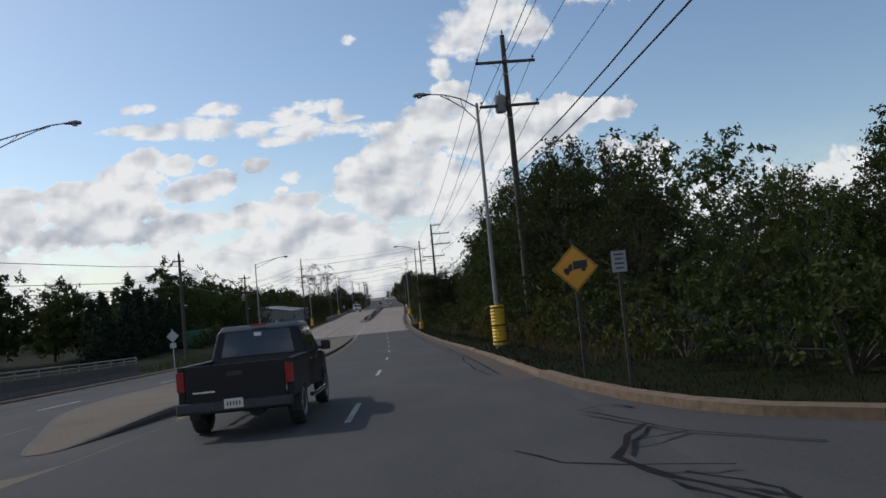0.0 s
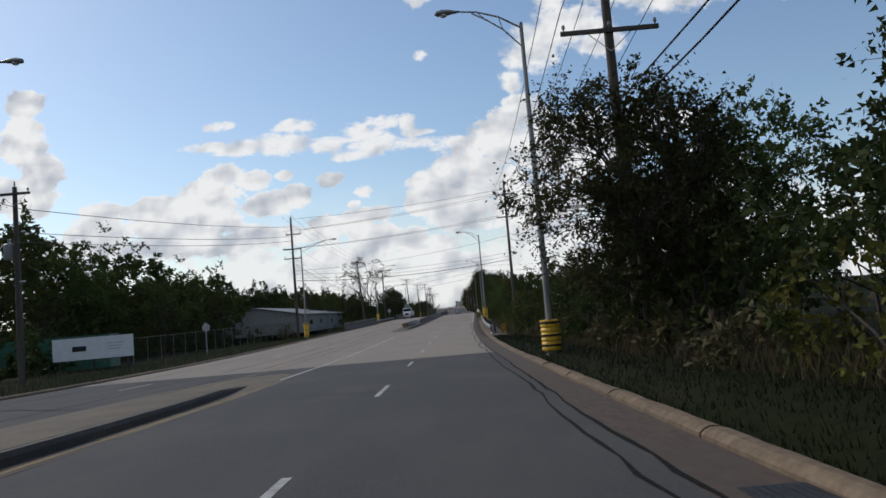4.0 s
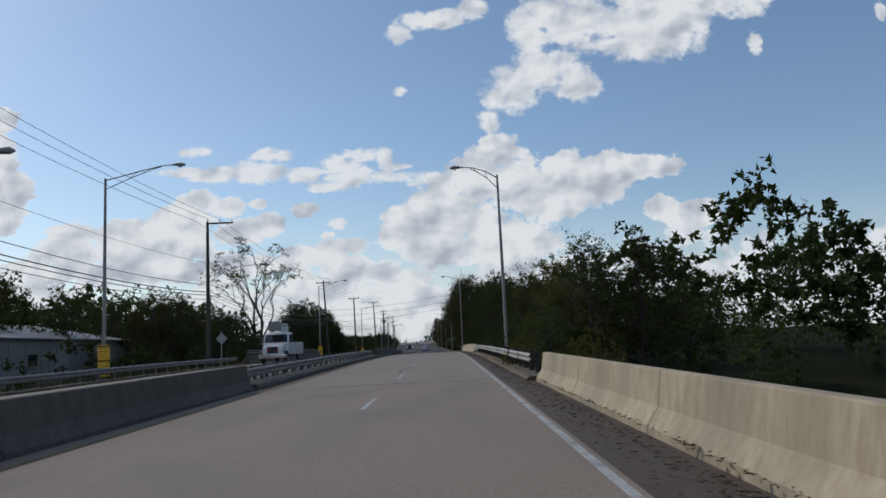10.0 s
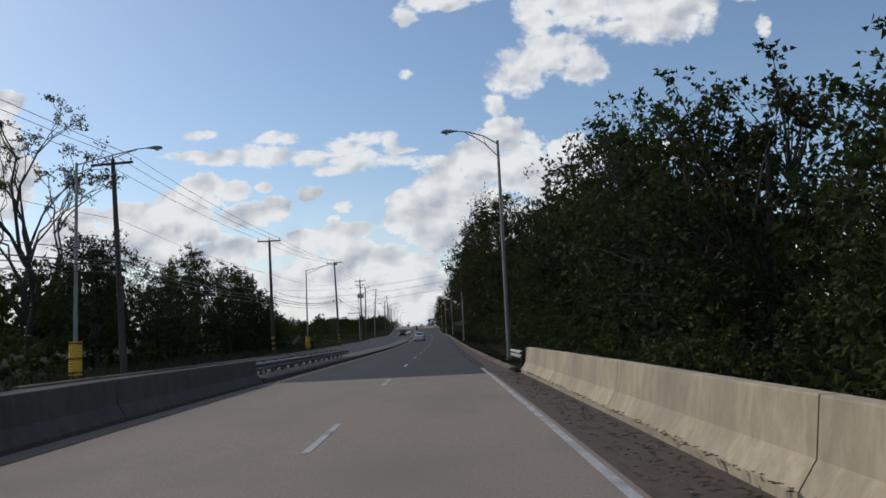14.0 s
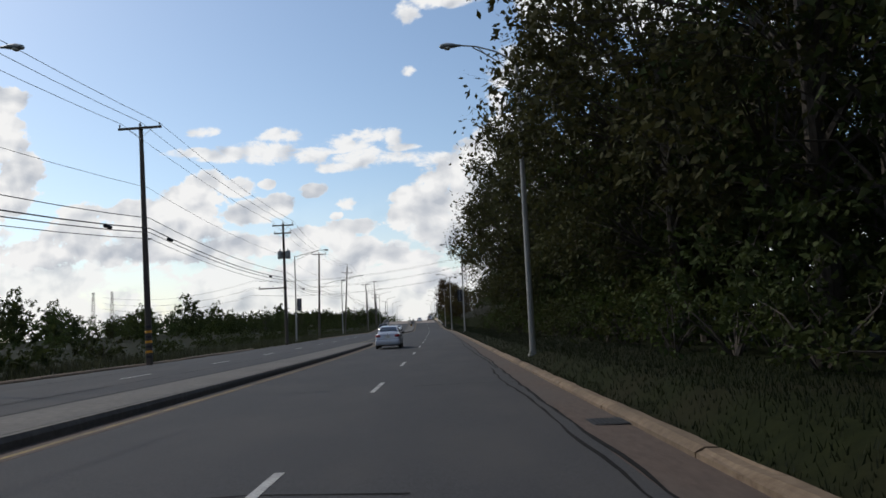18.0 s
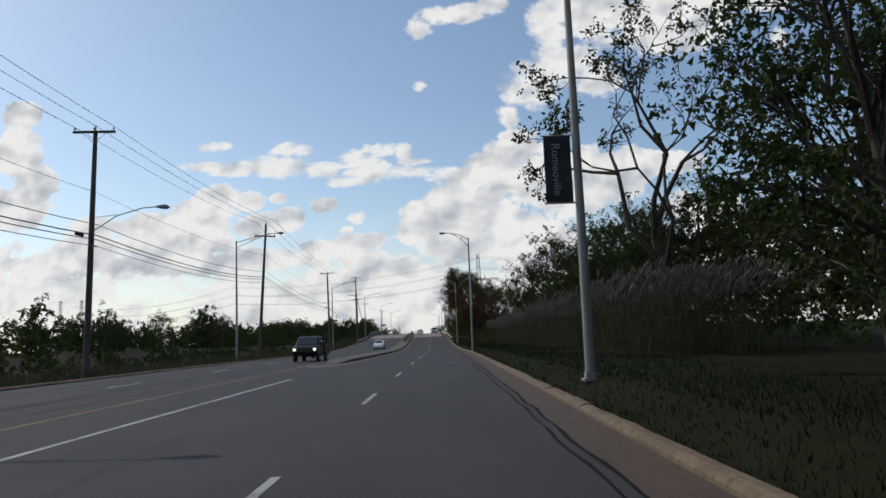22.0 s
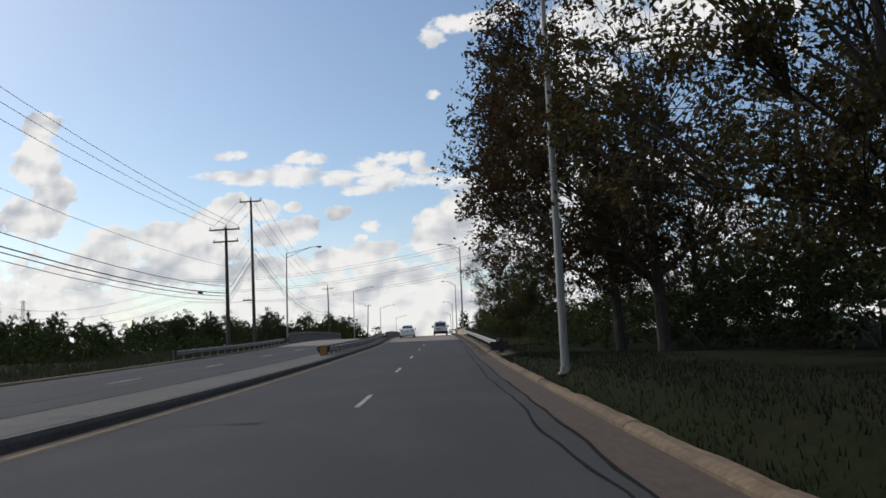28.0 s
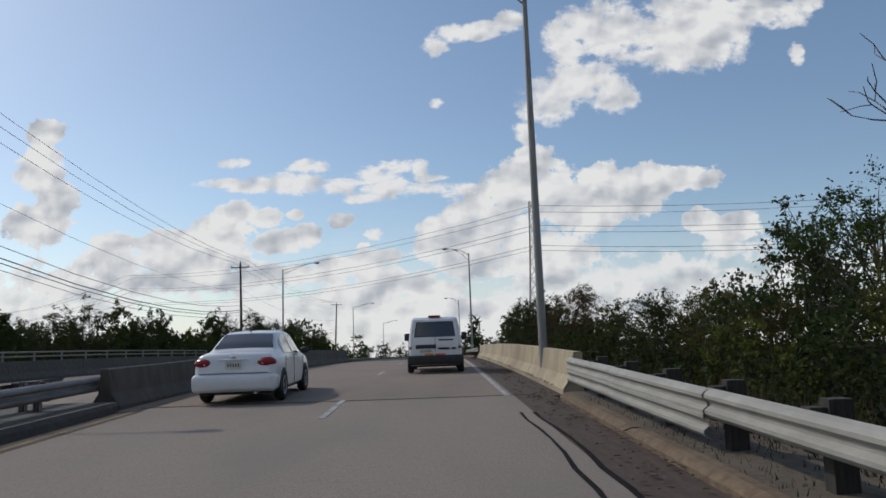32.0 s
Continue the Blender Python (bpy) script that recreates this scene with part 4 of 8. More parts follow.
def rail_end(y, d, label, plate_only=False):
    """The battered start of a guardrail."""
    e = thing("guardrail_end", label, "guardrail", upright(y, d))
    part("end_post", Geo().box((0.08, 0.0, 0.38), (0.15, 0.18, 1.0)).box((0.02, -0.1, 0.62), (0.1, 0.05, 0.4)), "rust_rail", e, "battered end post")
    if plate_only:
        part("end_plate", Geo().box((0.12, -0.16, 0.45), (0.95, 0.04, 0.46)), "trim", e, "dark end plate")
        part("end_shoe", Geo().box((-0.02, 0.3, 0.54), (0.06, 0.7, 0.33)), "rail", e)
        return
    for h in (0.36, 0.76):
        part("frame_bar", Geo().tube([(-0.1, 1.5, h), (-0.1, -0.05, h + 0.05)], 0.026, 6), "rust_rail", e)
    part("frame_bar", Geo().tube([(-0.1, 1.5, 0.34), (-0.1, 1.46, 0.78)], 0.026, 6), "rust_rail", e)
    part("strut", Geo().tube([(0.02, -0.14, 0.92), (0.2, -0.45, -0.1)], 0.032, 6), "rust_rail", e, "bent strut")
    part("fallen_bar", Geo().tube([(-0.06, 1.5, 0.16), (0.0, -0.1, 0.06)], [0.05, 0.07], 6), "rail", e, "loose bar low on the post")


rail_end(135.9, 4.6, "battered start of a guardrail with a bent steel frame")
rail_end(591.2, 4.6, "start of a guardrail with a dark end plate", True)
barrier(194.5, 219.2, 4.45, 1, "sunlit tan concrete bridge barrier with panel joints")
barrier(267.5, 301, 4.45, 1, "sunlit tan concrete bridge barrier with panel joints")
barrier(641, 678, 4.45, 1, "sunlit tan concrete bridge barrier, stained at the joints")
for y0, y1 in ((171.5, 193.5), (220, 267), (302, 332), (595.1, 640.9)):
    guardrail(y0, y1, -4.95, -1, "rust_rail", "dull steel guardrail along the median, facing the near lanes", to_end=y0 != 302)
    guardrail(y0, y1, -5.6, 1, "rust_rail", "dull steel guardrail along the median, facing the far lanes", to_end=y0 != 302)
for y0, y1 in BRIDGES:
    barrier(y0 - 0.3, y1, -4.4, -1, "concrete median barrier on a bridge, shade in its colour", 13.0, two_faced=True, mat="shade_barrier")
end_marker(173.8, -5.25)
end_marker(594.5, -5.25)
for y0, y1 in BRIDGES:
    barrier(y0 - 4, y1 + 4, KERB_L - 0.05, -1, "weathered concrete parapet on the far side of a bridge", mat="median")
    rail = thing("bridge_railing", "pale steel railing on top of a bridge parapet", "railing", upright(y0 - 4, KERB_L - 0.3))
    inv = rail.matrix_basis.inverted()
    for k, y in enumerate(stations(y0 - 4, y1 + 4, 2.4)):
        part("post", Geo().box((0, 0, 1.0), (0.07, 0.07, 0.42)), "rust_rail", rail, m=inv @ along(y, KERB_L - 0.3))
    for h in (1.0, 1.19):
        part("rail_bar", Geo().tube([inv @ at(y, KERB_L - 0.3, h) for y in stations(y0 - 4, y1 + 4, 4)], 0.035, 8), "rust_rail", rail, shade=True)
guardrail(226, 262, KERB_L - 0.35, -1, "rust_rail", "dull steel guardrail beside the oncoming lanes")
guardrail(600, 636, KERB_L - 0.35, -1, "rust_rail", "dull steel guardrail beside the oncoming lanes")

# ---- street lamps ----
def lamp_parts(root, arm, wrap, tall=11.2, banner=None, back=False):
    """A tapered pole with a trussed arm that reaches along +x, and a cobra-head luminaire."""
    part("base_plate", Geo().box((0, 0, 0.03), (0.36, 0.36, 0.06)).box((0, 0, 0.12), (0.24, 0.24, 0.14)), "lamp_pole", root)
    part("pole", Geo().tube([(0, 0, 0.06), (0, 0, tall * 0.5), (0, 0, tall)], [0.115, 0.095, 0.065], 12), "lamp_pole", root, shade=True)
    part("pole_cap", Geo().tube([(0, 0, tall), (0, 0, tall + 0.05), (0, 0, tall + 0.08)], [0.075, 0.06, 0.01], 10), "lamp_pole", root, shade=True)
    upper = [(0.05, 0, tall - 0.1), (arm * 0.35, 0, tall + 0.32), (arm * 0.7, 0, tall + 0.55), (arm, 0, tall + 0.62)]
    lower = [(0.05, 0, tall - 0.75), (arm * 0.3, 0, tall - 0.12), (arm * 0.55, 0, tall + 0.25), (arm * 0.78, 0, tall + 0.52)]
    if arm > 3:
        upper = [(0.05, 0, tall - 0.05), (arm * 0.5, 0, tall + 0.38), (arm * 0.85, 0, tall + 0.66), (arm, 0, tall + 0.7)]
        lower = [(0.05, 0, tall - 0.55), (arm * 0.35, 0, tall - 0.02), (arm * 0.7, 0, tall + 0.47), (arm * 0.85, 0, tall + 0.62)]
    part("arm", Geo().tube(upper, [0.035, 0.032, 0.03, 0.03], 8), "lamp_pole", root, shade=True)
    part("arm_brace", Geo().tube(lower, 0.026, 8), "lamp_pole", root, shade=True)
    for f in (0.3, 0.55):
        i = 1 if f < 0.5 else 2
        part("strut", Geo().tube([upper[i], lower[i]], 0.016, 6), "lamp_pole", root)
    x, z = arm, upper[-1][2]
    head = Geo().tube([(x - 0.05, 0, z), (x + 0.12, 0, z), (x + 0.3, 0, z + 0.01), (x + 0.55, 0, z), (x + 0.74, 0, z - 0.03), (x + 0.8, 0, z - 0.04)],
                      [0.045, 0.07, 0.12, 0.15, 0.11, 0.02], 10)
    head.v = [(a, b * 1.15, z + (c - z) * 0.72) for a, b, c in head.v]
    body = part("luminaire", head, "lamp_head", root, "grey cobra-head luminaire", shade=True)
    part("lens", Geo().tube([(x + 0.5, 0, z - 0.07), (x + 0.5, 0, z - 0.13), (x + 0.5, 0, z - 0.16)], [0.13, 0.11, 0.04], 10), "lens", body, shade=True)
    if wrap:
        rows = [(0, 0, 0.15 + 0.05 * k) for k in range(wrap)]
        part("crash_wrap", Geo().tube(rows, [0.30 + (0.022 if k % 3 else -0.012) for k in range(wrap)], 20), "drum", root, "ribbed yellow plastic wrap")
        for h in (0.3, wrap * 0.025 + 0.1, wrap * 0.05 - 0.02):
            part("strap", Geo().tube([(0, 0, h), (0, 0, h + 0.06)], 0.328, 20), "black_rubber", root, "black rubber strap")
    if banner:
        s = banner
        part("banner_arm", Geo().tube([(0, 0, 5.6), (s * 0.8, 0, 5.6)], 0.02, 6), "lamp_pole", root)
        part("banner_arm", Geo().tube([(0, 0, 4.02), (s * 0.8, 0, 4.02)], 0.02, 6), "lamp_pole", root)
        cloth = Geo()
        for k in range(8):
            z0, z1 = 4.04 + k * 0.193, 4.04 + (k + 1) * 0.193
            o0, o1 = 0.03 * math.sin(k * 0.9), 0.03 * math.sin((k + 1) * 0.9)
            cloth.add([(s * 0.14, o0, z0), (s * 0.76, o0, z0), (s * 0.76, o1, z1), (s * 0.14, o1, z1)], [(0, 1, 2, 3)])
            cloth.add([(s * 0.14, o0 + 0.008, z0), (s * 0.76, o0 + 0.008, z0), (s * 0.76, o1 + 0.008, z1), (s * 0.14, o1 + 0.008, z1)], [(3, 2, 1, 0)])
        b = part("banner", cloth, "banner", root, "dark fabric town banner")
        fd = bpy.data.curves.new("lettering", "FONT")
        fd.body, fd.size, fd.extrude, fd.align_x, fd.align_y = "Romeoville", 0.27, 0.004, "CENTER", "CENTER"
        tmp = new("lettering_source", fd)
        dg = bpy.context.evaluated_depsgraph_get()
        me = bpy.data.meshes.new_from_object(tmp.evaluated_get(dg))
        bpy.data.objects.remove(tmp)
        me.materials.clear()
        me.materials.append(M["banner_ink"])
        turn = Matrix(((0, -1, 0, 0), (0, 0, -1, 0), (1, 0, 0, 0), (0, 0, 0, 1))) @ Matrix.Rotation(math.pi, 4, "Z")
        part("lettering", me, "banner_ink", b, "pale lettering that runs down the banner", m=Matrix.Translation((s * 0.5, 0.05 if back else -0.045, 4.8)) @ Matrix.Rotation(math.pi if back else 0.0, 4, "Z") @ turn)


def on_verge(y, d):
    h = bank(y, d)
    return upright(y, d, h, 180, 1 - h / 11.2)


LAMP_R = "aluminium street lamp with a short curved arm beside the kerb"
LAMP_L = "aluminium street lamp with a long trussed arm on the far side"
right_lamp = thing("street_lamp", LAMP_R, "street lamp", on_verge(382.3, 4.85), "street lamps along the highway")
lamp_parts(right_lamp, 2.1, 0)
left_lamp = thing("street_lamp", LAMP_L, "street lamp", upright(381.0, -17.1), "street lamps along the highway")
lamp_parts(left_lamp, 3.7, 36)
wrap_lamp = thing("street_lamp", "street lamp with a yellow plastic crash wrap round its foot", "street lamp", on_verge(33.4, 5.2), "street lamps along the highway")
lamp_parts(wrap_lamp, 2.1, 37)
flag_lamp = thing("street_lamp", "street lamp with a dark town banner", "street lamp", on_verge(453.3, 4.95), "street lamps along the highway")
lamp_parts(flag_lamp, 2.1, 0, banner=1, back=True)
flag_left = thing("street_lamp", "long-armed street lamp with a dark town banner", "street lamp", upright(454.2, -17.1), "street lamps along the highway")
lamp_parts(flag_left, 3.7, 0, banner=1)
bare_left = thing("street_lamp", LAMP_L, "street lamp", upright(507, -17.4), "street lamps along the highway")
lamp_parts(bare_left, 3.7, 0)
short_wrap = thing("street_lamp", "street lamp with a low yellow crash wrap round its foot", "street lamp", on_verge(103.2, 4.9), "street lamps along the highway")
lamp_parts(short_wrap, 2.1, 21)
copy_thing(wrap_lamp, on_verge(173.7, 5.05))
for y, d in ((240.8, 5.4), (312.0, 5.05), (509.2, 4.6), (570.3, 4.85), (645.2, 4.7), (706, 5.1), (775, 5.1), (845, 5.1)):
    copy_thing(right_lamp, on_verge(y, d))
for y in (104.2, 170.5, 238.5, 314.0):
    copy_thing(left_lamp, upright(y, -17.0))
copy_thing(bare_left, upright(34.0, -16.9))
for y in (571.5, 644.7, 716, 785, 860):
    copy_thing(bare_left, upright(y, -17.3))


# ---- utility poles and their wires ----
def utility_pole(y, d, tall, arms, label, lean=0.0, tanks=0, lamp=0.0, guard=False, pins=3, lean_y=0.0):
    """arms: (height, length to the left, length to the right)."""
    m = upright(y, d) @ Matrix.Rotation(radians(lean), 4, "Y") @ Matrix.Rotation(radians(lean_y), 4, "X")
    t = thing("utility_pole", label, "utility pole", m, "utility poles along the highway")
    part("pole", Geo().tube([(0, 0, -0.4), (0, 0, tall * 0.4), (0, 0, tall)], [0.19, 0.165, 0.115], 12), "pole_wood", t, shade=True)
    for h, l, r in arms:
        arm = part("crossarm", Geo().box(((r - l) / 2, -0.16, h), (l + r, 0.1, 0.13)), "pole_wood", t)
        part("arm_brace", Geo().tube([(-min(l, 0.7), -0.13, h - 0.03), (0, -0.15, h - 0.65)], 0.014, 6), "galv", t)
        part("arm_brace", Geo().tube([(min(r, 0.7), -0.13, h - 0.03), (0, -0.15, h - 0.65)], 0.014, 6), "galv", t)
        for k in range(pins):
            x = -l + 0.1 + (l + r - 0.2) * k / (pins - 1)
            ins = Geo().tube([(x, -0.16, h + 0.06), (x, -0.16, h + 0.14), (x, -0.16, h + 0.17), (x, -0.16, h + 0.25), (x, -0.16, h + 0.28)], [0.012, 0.03, 0.06, 0.045, 0.02], 8)
            part("insulator", ins, "insulator", arm, shade=True)
    part("pole_top_pin", Geo().tube([(0, 0, tall), (0, 0, tall + 0.12), (0, 0, tall + 0.3)], [0.02, 0.05, 0.03], 8), "insulator", t)
    for k in range(tanks):
        x = (-0.42, 0.42)[k % 2]
        can = part("transformer", Geo().tube([(x, 0, tall - 3.9), (x, 0, tall - 3.85), (x, 0, tall - 3.1), (x, 0, tall - 3.02)], [0.24, 0.28, 0.28, 0.2], 14), "tank", t, "grey transformer can", shade=True)
        part("bushing", Geo().tube([(x, 0, tall - 3.02), (x, 0, tall - 2.95), (x, 0, tall - 2.78)], [0.05, 0.07, 0.03], 8), "insulator", can)
    if lamp:
        h = tall * 0.62
        part("lamp_arm", Geo().tube([(0.1, 0, h - 0.5), (1.4, 0, h + 0.35), (2.8, 0, h + 0.75), (lamp, 0, h + 0.82)], 0.03, 8), "lamp_pole", t, shade=True)
        part("lamp_brace", Geo().tube([(0.1, 0, h + 0.25), (1.4, 0, h + 0.4)], 0.018, 6), "lamp_pole", t)
        head = Geo().tube([(lamp - 0.05, 0, h + 0.82), (lamp + 0.25, 0, h + 0.82), (lamp + 0.55, 0, h + 0.8), (lamp + 0.75, 0, h + 0.77)], [0.05, 0.12, 0.14, 0.03], 10)
        part("luminaire", head, "lamp_head", t, "grey cobra-head luminaire", shade=True)
    if guard:
        for k in range(7):
            part("marker_band", Geo().tube([(0, 0, 0.4 + k * 0.28), (0, 0, 0.54 + k * 0.28)], 0.19, 12), "sign_yellow" if k % 2 else "ink", t)
    part("cable_bracket", Geo().box((0.24, -0.05, tall * 0.52), (0.36, 0.06, 0.08)), "galv", t)
    return t


UP = "weathered dark wooden utility pole with crossarms"
LP = [  # station, offset, height, lean, arms
    (73.1, -19.1, 10.3, 0, [(9.6, 0.5, 0.5)]),
    (118, -21.0, 10.6, 0, [(10.2, 0.9, 0.9)]),
    (174.2, -18.9, 15.5, 0, [(13.3, 0.7, 1.2), (11.4, 1.2, 1.2), (10.2, 1.1, 1.1)]),
    (222.7, -17.5, 12.3, -3.5, [(12.1, 1.15, 1.15), (11.2, 1.2, 1.2)]),
    (259.9, -17.9, 12.2, 0, [(12.05, 0.05, 2.2)]),
    (318.0, -16.2, 12.4, -3.0, [(12.1, 1.2, 1.2)]),
    (352.9, -15.6, 12.0, -1.0, [(11.9, 1.2, 1.2)]),
    (398.3, -15.0, 13.8, -1.8, [(13.7, 1.25, 1.25)]),
    (436.5, -14.9, 13.2, -0.6, [(12.95, 1.15, 1.15), (12.1, 1.0, 0.9), (6.15, 2.8, 0.25)]),
    (478.3, -17.8, 13.8, 1.3, [(13.7, 1.2, 1.2)]),
    (520, -18.5, 15.0, 3.5, [(13.6, 1.15, 1.15)]),
    (564.3, -16.9, 13.2, -1.0, [(13.1, 1.2, 1.2)]),
    (617.6, -17.4, 11.2, -1.2, [(11.0, 1.5, 1.3), (9.9, 1.15, 1.15)]),
    (631.3, -18.3, 16.0, -1.2, [(15.8, 1.2, 1.2), (5.0, 1.1, 0.1)]),
    (720, -23.4, 12.8, -1, [(12.2, 1.2, 1.2)]),
    (790, -22, 12.5, 2, [(12.2, 1.2, 1.2)]),
]
for y, d, tall, lean, arms in LP:
    utility_pole(y, d, tall, arms, UP if abs(lean) < 2 else "leaning dark wooden utility pole with crossarms", lean=lean,
                 tanks={118: 1, 436.5: 2}.get(y, 0), lamp={222.7: 4.2, 259.9: 4.4, 478.3: 3.6, 352.9: 0}.get(y, 0), guard=y in (352.9, 398.3))
RP = [
    (36.5, 7.2, 15.5, 0, [(14.1, 1.5, 1.5), (11.9, 1.5, 1.5)]),
    (101.2, 7.3, 14.2, 0, [(14.1, 0.1, 1.2), (12.9, 0.2, 2.4), (11.5, 0.2, 2.4), (9.9, 1.5, 1.5)]),
    (167.1, 8.5, 16.8, 0, [(15.1, 1.2, 1.2), (12.4, 1.2, 1.2)]),
]
for y, d, tall, lean, arms in RP:
    utility_pole(y, d, tall, arms, "tall dark utility pole with several crossarms above the trees", lean=lean, tanks={36.5: 1}.get(y, 0), pins=3)


def wire(points, sag, r, label, name="power_line"):
    """A wire hung from point to point."""
    root = thing(name, label, "overhead wire", Matrix.Translation(points[0]))
    for a, b in zip(points, points[1:]):
        rows = []
        for k in range(10):
            f = k / 9
            p = a.lerp(b, f)
            p.z -= sag * 4 * f * (1 - f) * ((b - a).length / 45) ** 2
            rows.append(p - points[0])
        part("span", Geo().tube(rows, r, 4, caps=False), "wire", root)
    return root


def tops(rows, dx, drop):
    return [at(y, d + dx + math.sin(radians(lean)) * (tall - drop), tall - drop) for y, d, tall, lean, _ in rows]


line_l = [r for r in LP if r[0] not in (73.1, 118)]
for dx in (-1.1, 0.0, 1.1):
    wire(tops(line_l, dx, -0.2 if dx else -0.3), 0.55, 0.017, "thin dark power conductor strung between crossarms")
wire(tops(line_l, 0.25, 3.6), 0.6, 0.012, "thin service wire below the crossarms")
for drop, r in ((5.4, 0.022), (6.0, 0.032), (6.25, 0.026), (6.6, 0.018)):
    wire(tops(line_l, 0.3, drop), 0.7, r, "thick black communication cable", "cable")
line_0 = [(-70, -21, 9.5, 0, []), (73.1, -19.1, 10.3, 0, []), (118, -21.0, 10.6, 0, []), (174.2, -18.9, 15.5, 0, [])]
for dx, drop in ((0.3, 1.2), (-0.3, 2.4), (0.2, 3.0)):
    wire(tops(line_0, dx, drop), 0.25, 0.02, "dark cable between the first poles", "cable")
line_r = [(-60, 8.0, 15.5, 0, []), (-12, 7.6, 15.5, 0, [])] + RP
for dx, drop in ((-1.4, 1.2), (0.2, 1.2), (1.4, 1.2), (-1.4, 3.5), (1.4, 3.5)):
    wire(tops(line_r, dx, drop), 0.6, 0.017, "thin dark power conductor above the trees")
for dx, drop in ((0.2, 6.4), (0.2, 7.0)):
    wire(tops(line_r, dx, drop), 0.7, 0.03, "thick black communication cable above the trees", "cable")
a0, b0 = RP[2], LP[2]
for drop_a, drop_b, dx in ((1.5, 1.7, -1.0), (1.5, 1.7, 1.0), (1.0, 0.2, 0), (4.2, 4.0, -1.0), (4.2, 4.0, 1.0)):
    wire([at(a0[0], a0[1] + dx, a0[2] - drop_a), at(b0[0], b0[1] + dx, b0[2] - drop_b)], 0.9, 0.017, "thin wire strung across the highway")
for drop_a, drop_b, r in ((9.45, 8.15, 0.03), (9.05, 7.8, 0.014), (8.6, 7.3, 0.014), (6.6, 6.9, 0.014)):
    wire([at(a0[0], a0[1], a0[2] - drop_a), at(b0[0], b0[1], b0[2] - drop_b)], 1.7, r, "dark cable strung across the highway", "cable")


cable_line = tops(line_l, 0.3, 6.0)
for y in (393.0, 401.5, 428.5, 452.0, 476.0, 560.0, 609.0):
    a, b = next((p, q) for p, q in zip(cable_line, cable_line[1:]) if p.y <= y < q.y)
    f = (y - a.y) / (b.y - a.y)
    p = a.lerp(b, f)
    p.z -= 0.7 * 4 * f * (1 - f) * ((b - a).length / 45) ** 2
    case = thing("splice_case", "black splice case that hangs on a cable", "splice case", Matrix.Translation(p))
    part("case_body", Geo().tube([(0, -0.38, -0.1), (0, -0.33, -0.1), (0, 0.33, -0.1), (0, 0.38, -0.1)], [0.05, 0.1, 0.1, 0.05], 10), "black_rubber", case, shade=True)
    for e in (-0.25, 0.25):
        part("hanger", Geo().tube([(0, e, -0.02), (0, e, 0.04)], 0.02, 6), "galv", case)


# ---- lattice towers ----
def lattice_tower(m, tall, label):
    t = thing("transmission_tower", label, "tower", m, "transmission towers")
    def w(z):
        f = z / tall
        return 1.9 * (1 - f) ** 1.6 + 0.75
    levels = [tall * (1 - (1 - k / 11) ** 1.12) for k in range(12)]
    for sx in (-1, 1):
        for sy in (-1, 1):
            part("leg", Geo().tube([(sx * w(z), sy * w(z), z) for z in levels], 0.11, 5), "rust_rail", t)
    for k in range(11):
        a, b = levels[k], levels[k + 1]
        geo = Geo()
        for s in (-1, 1):
            geo.tube([(-w(a), s * w(a), a), (w(b), s * w(b), b)], 0.06, 4).tube([(w(a), s * w(a), a), (-w(b), s * w(b), b)], 0.06, 4)
            geo.tube([(s * w(a), -w(a), a), (s * w(b), w(b), b)], 0.06, 4).tube([(s * w(a), w(a), a), (s * w(b), -w(b), b)], 0.06, 4)
            geo.tube([(-w(b), s * w(b), b), (w(b), s * w(b), b)], 0.05, 4)
        part("lattice_panel", geo, "rust_rail", t)
    for z in (tall * 0.7, tall * 0.83, tall * 0.96):
        for s in (-1, 1):
            arm = Geo().tube([(0, s * w(z), z), (0, s * (w(z) + 4.5), z + 0.3)], 0.07, 4).tube([(0, s * w(z + 1.5), z + 1.5), (0, s * (w(z) + 4.5), z + 0.35)], 0.06, 4)
            part("tower_arm", arm, "rust_rail", t)
    return t


TOWER_D = 24.9 - road_x(830)
lattice_tower(upright(830, TOWER_D, 0), 45.5 - road_z(830), "tall lattice steel transmission tower behind the trees")
lattice_tower(upright(1080, -300, 0), 44, "distant lattice transmission tower")
lattice_tower(upright(1080, -318, 0), 44, "distant lattice transmission tower")
for k, (h, dy) in enumerate(((40, 0), (40, 9), (34.5, 0), (34.5, 9), (29, 0), (29, 9))):
    wire([at(1080, -309, h - 1), at(930 + dy, -130, h - 2), at(826 + dy, TOWER_D, h), at(800 + dy, 190, h)], 0.28, 0.05, "high-voltage line that crosses the highway far ahead")

# ---- trees, bushes, reeds and grass ----
def twig_ends(centres, radii, count, rng, flat=0.75):
    """Twigs that spread from the middle of each clump: roots and tips."""
    c, r = np.repeat(np.asarray(centres), count, 0), np.repeat(np.asarray(radii), count)[:, None]
    way = rng.normal(size=(len(c), 3)) * np.array([1, 1, flat]) + np.array([0, 0, 0.12])
    way /= np.linalg.norm(way, axis=1, keepdims=True) + 1e-6
    return c, c + way * r * rng.uniform(0.75, 1.35, size=(len(c), 1))


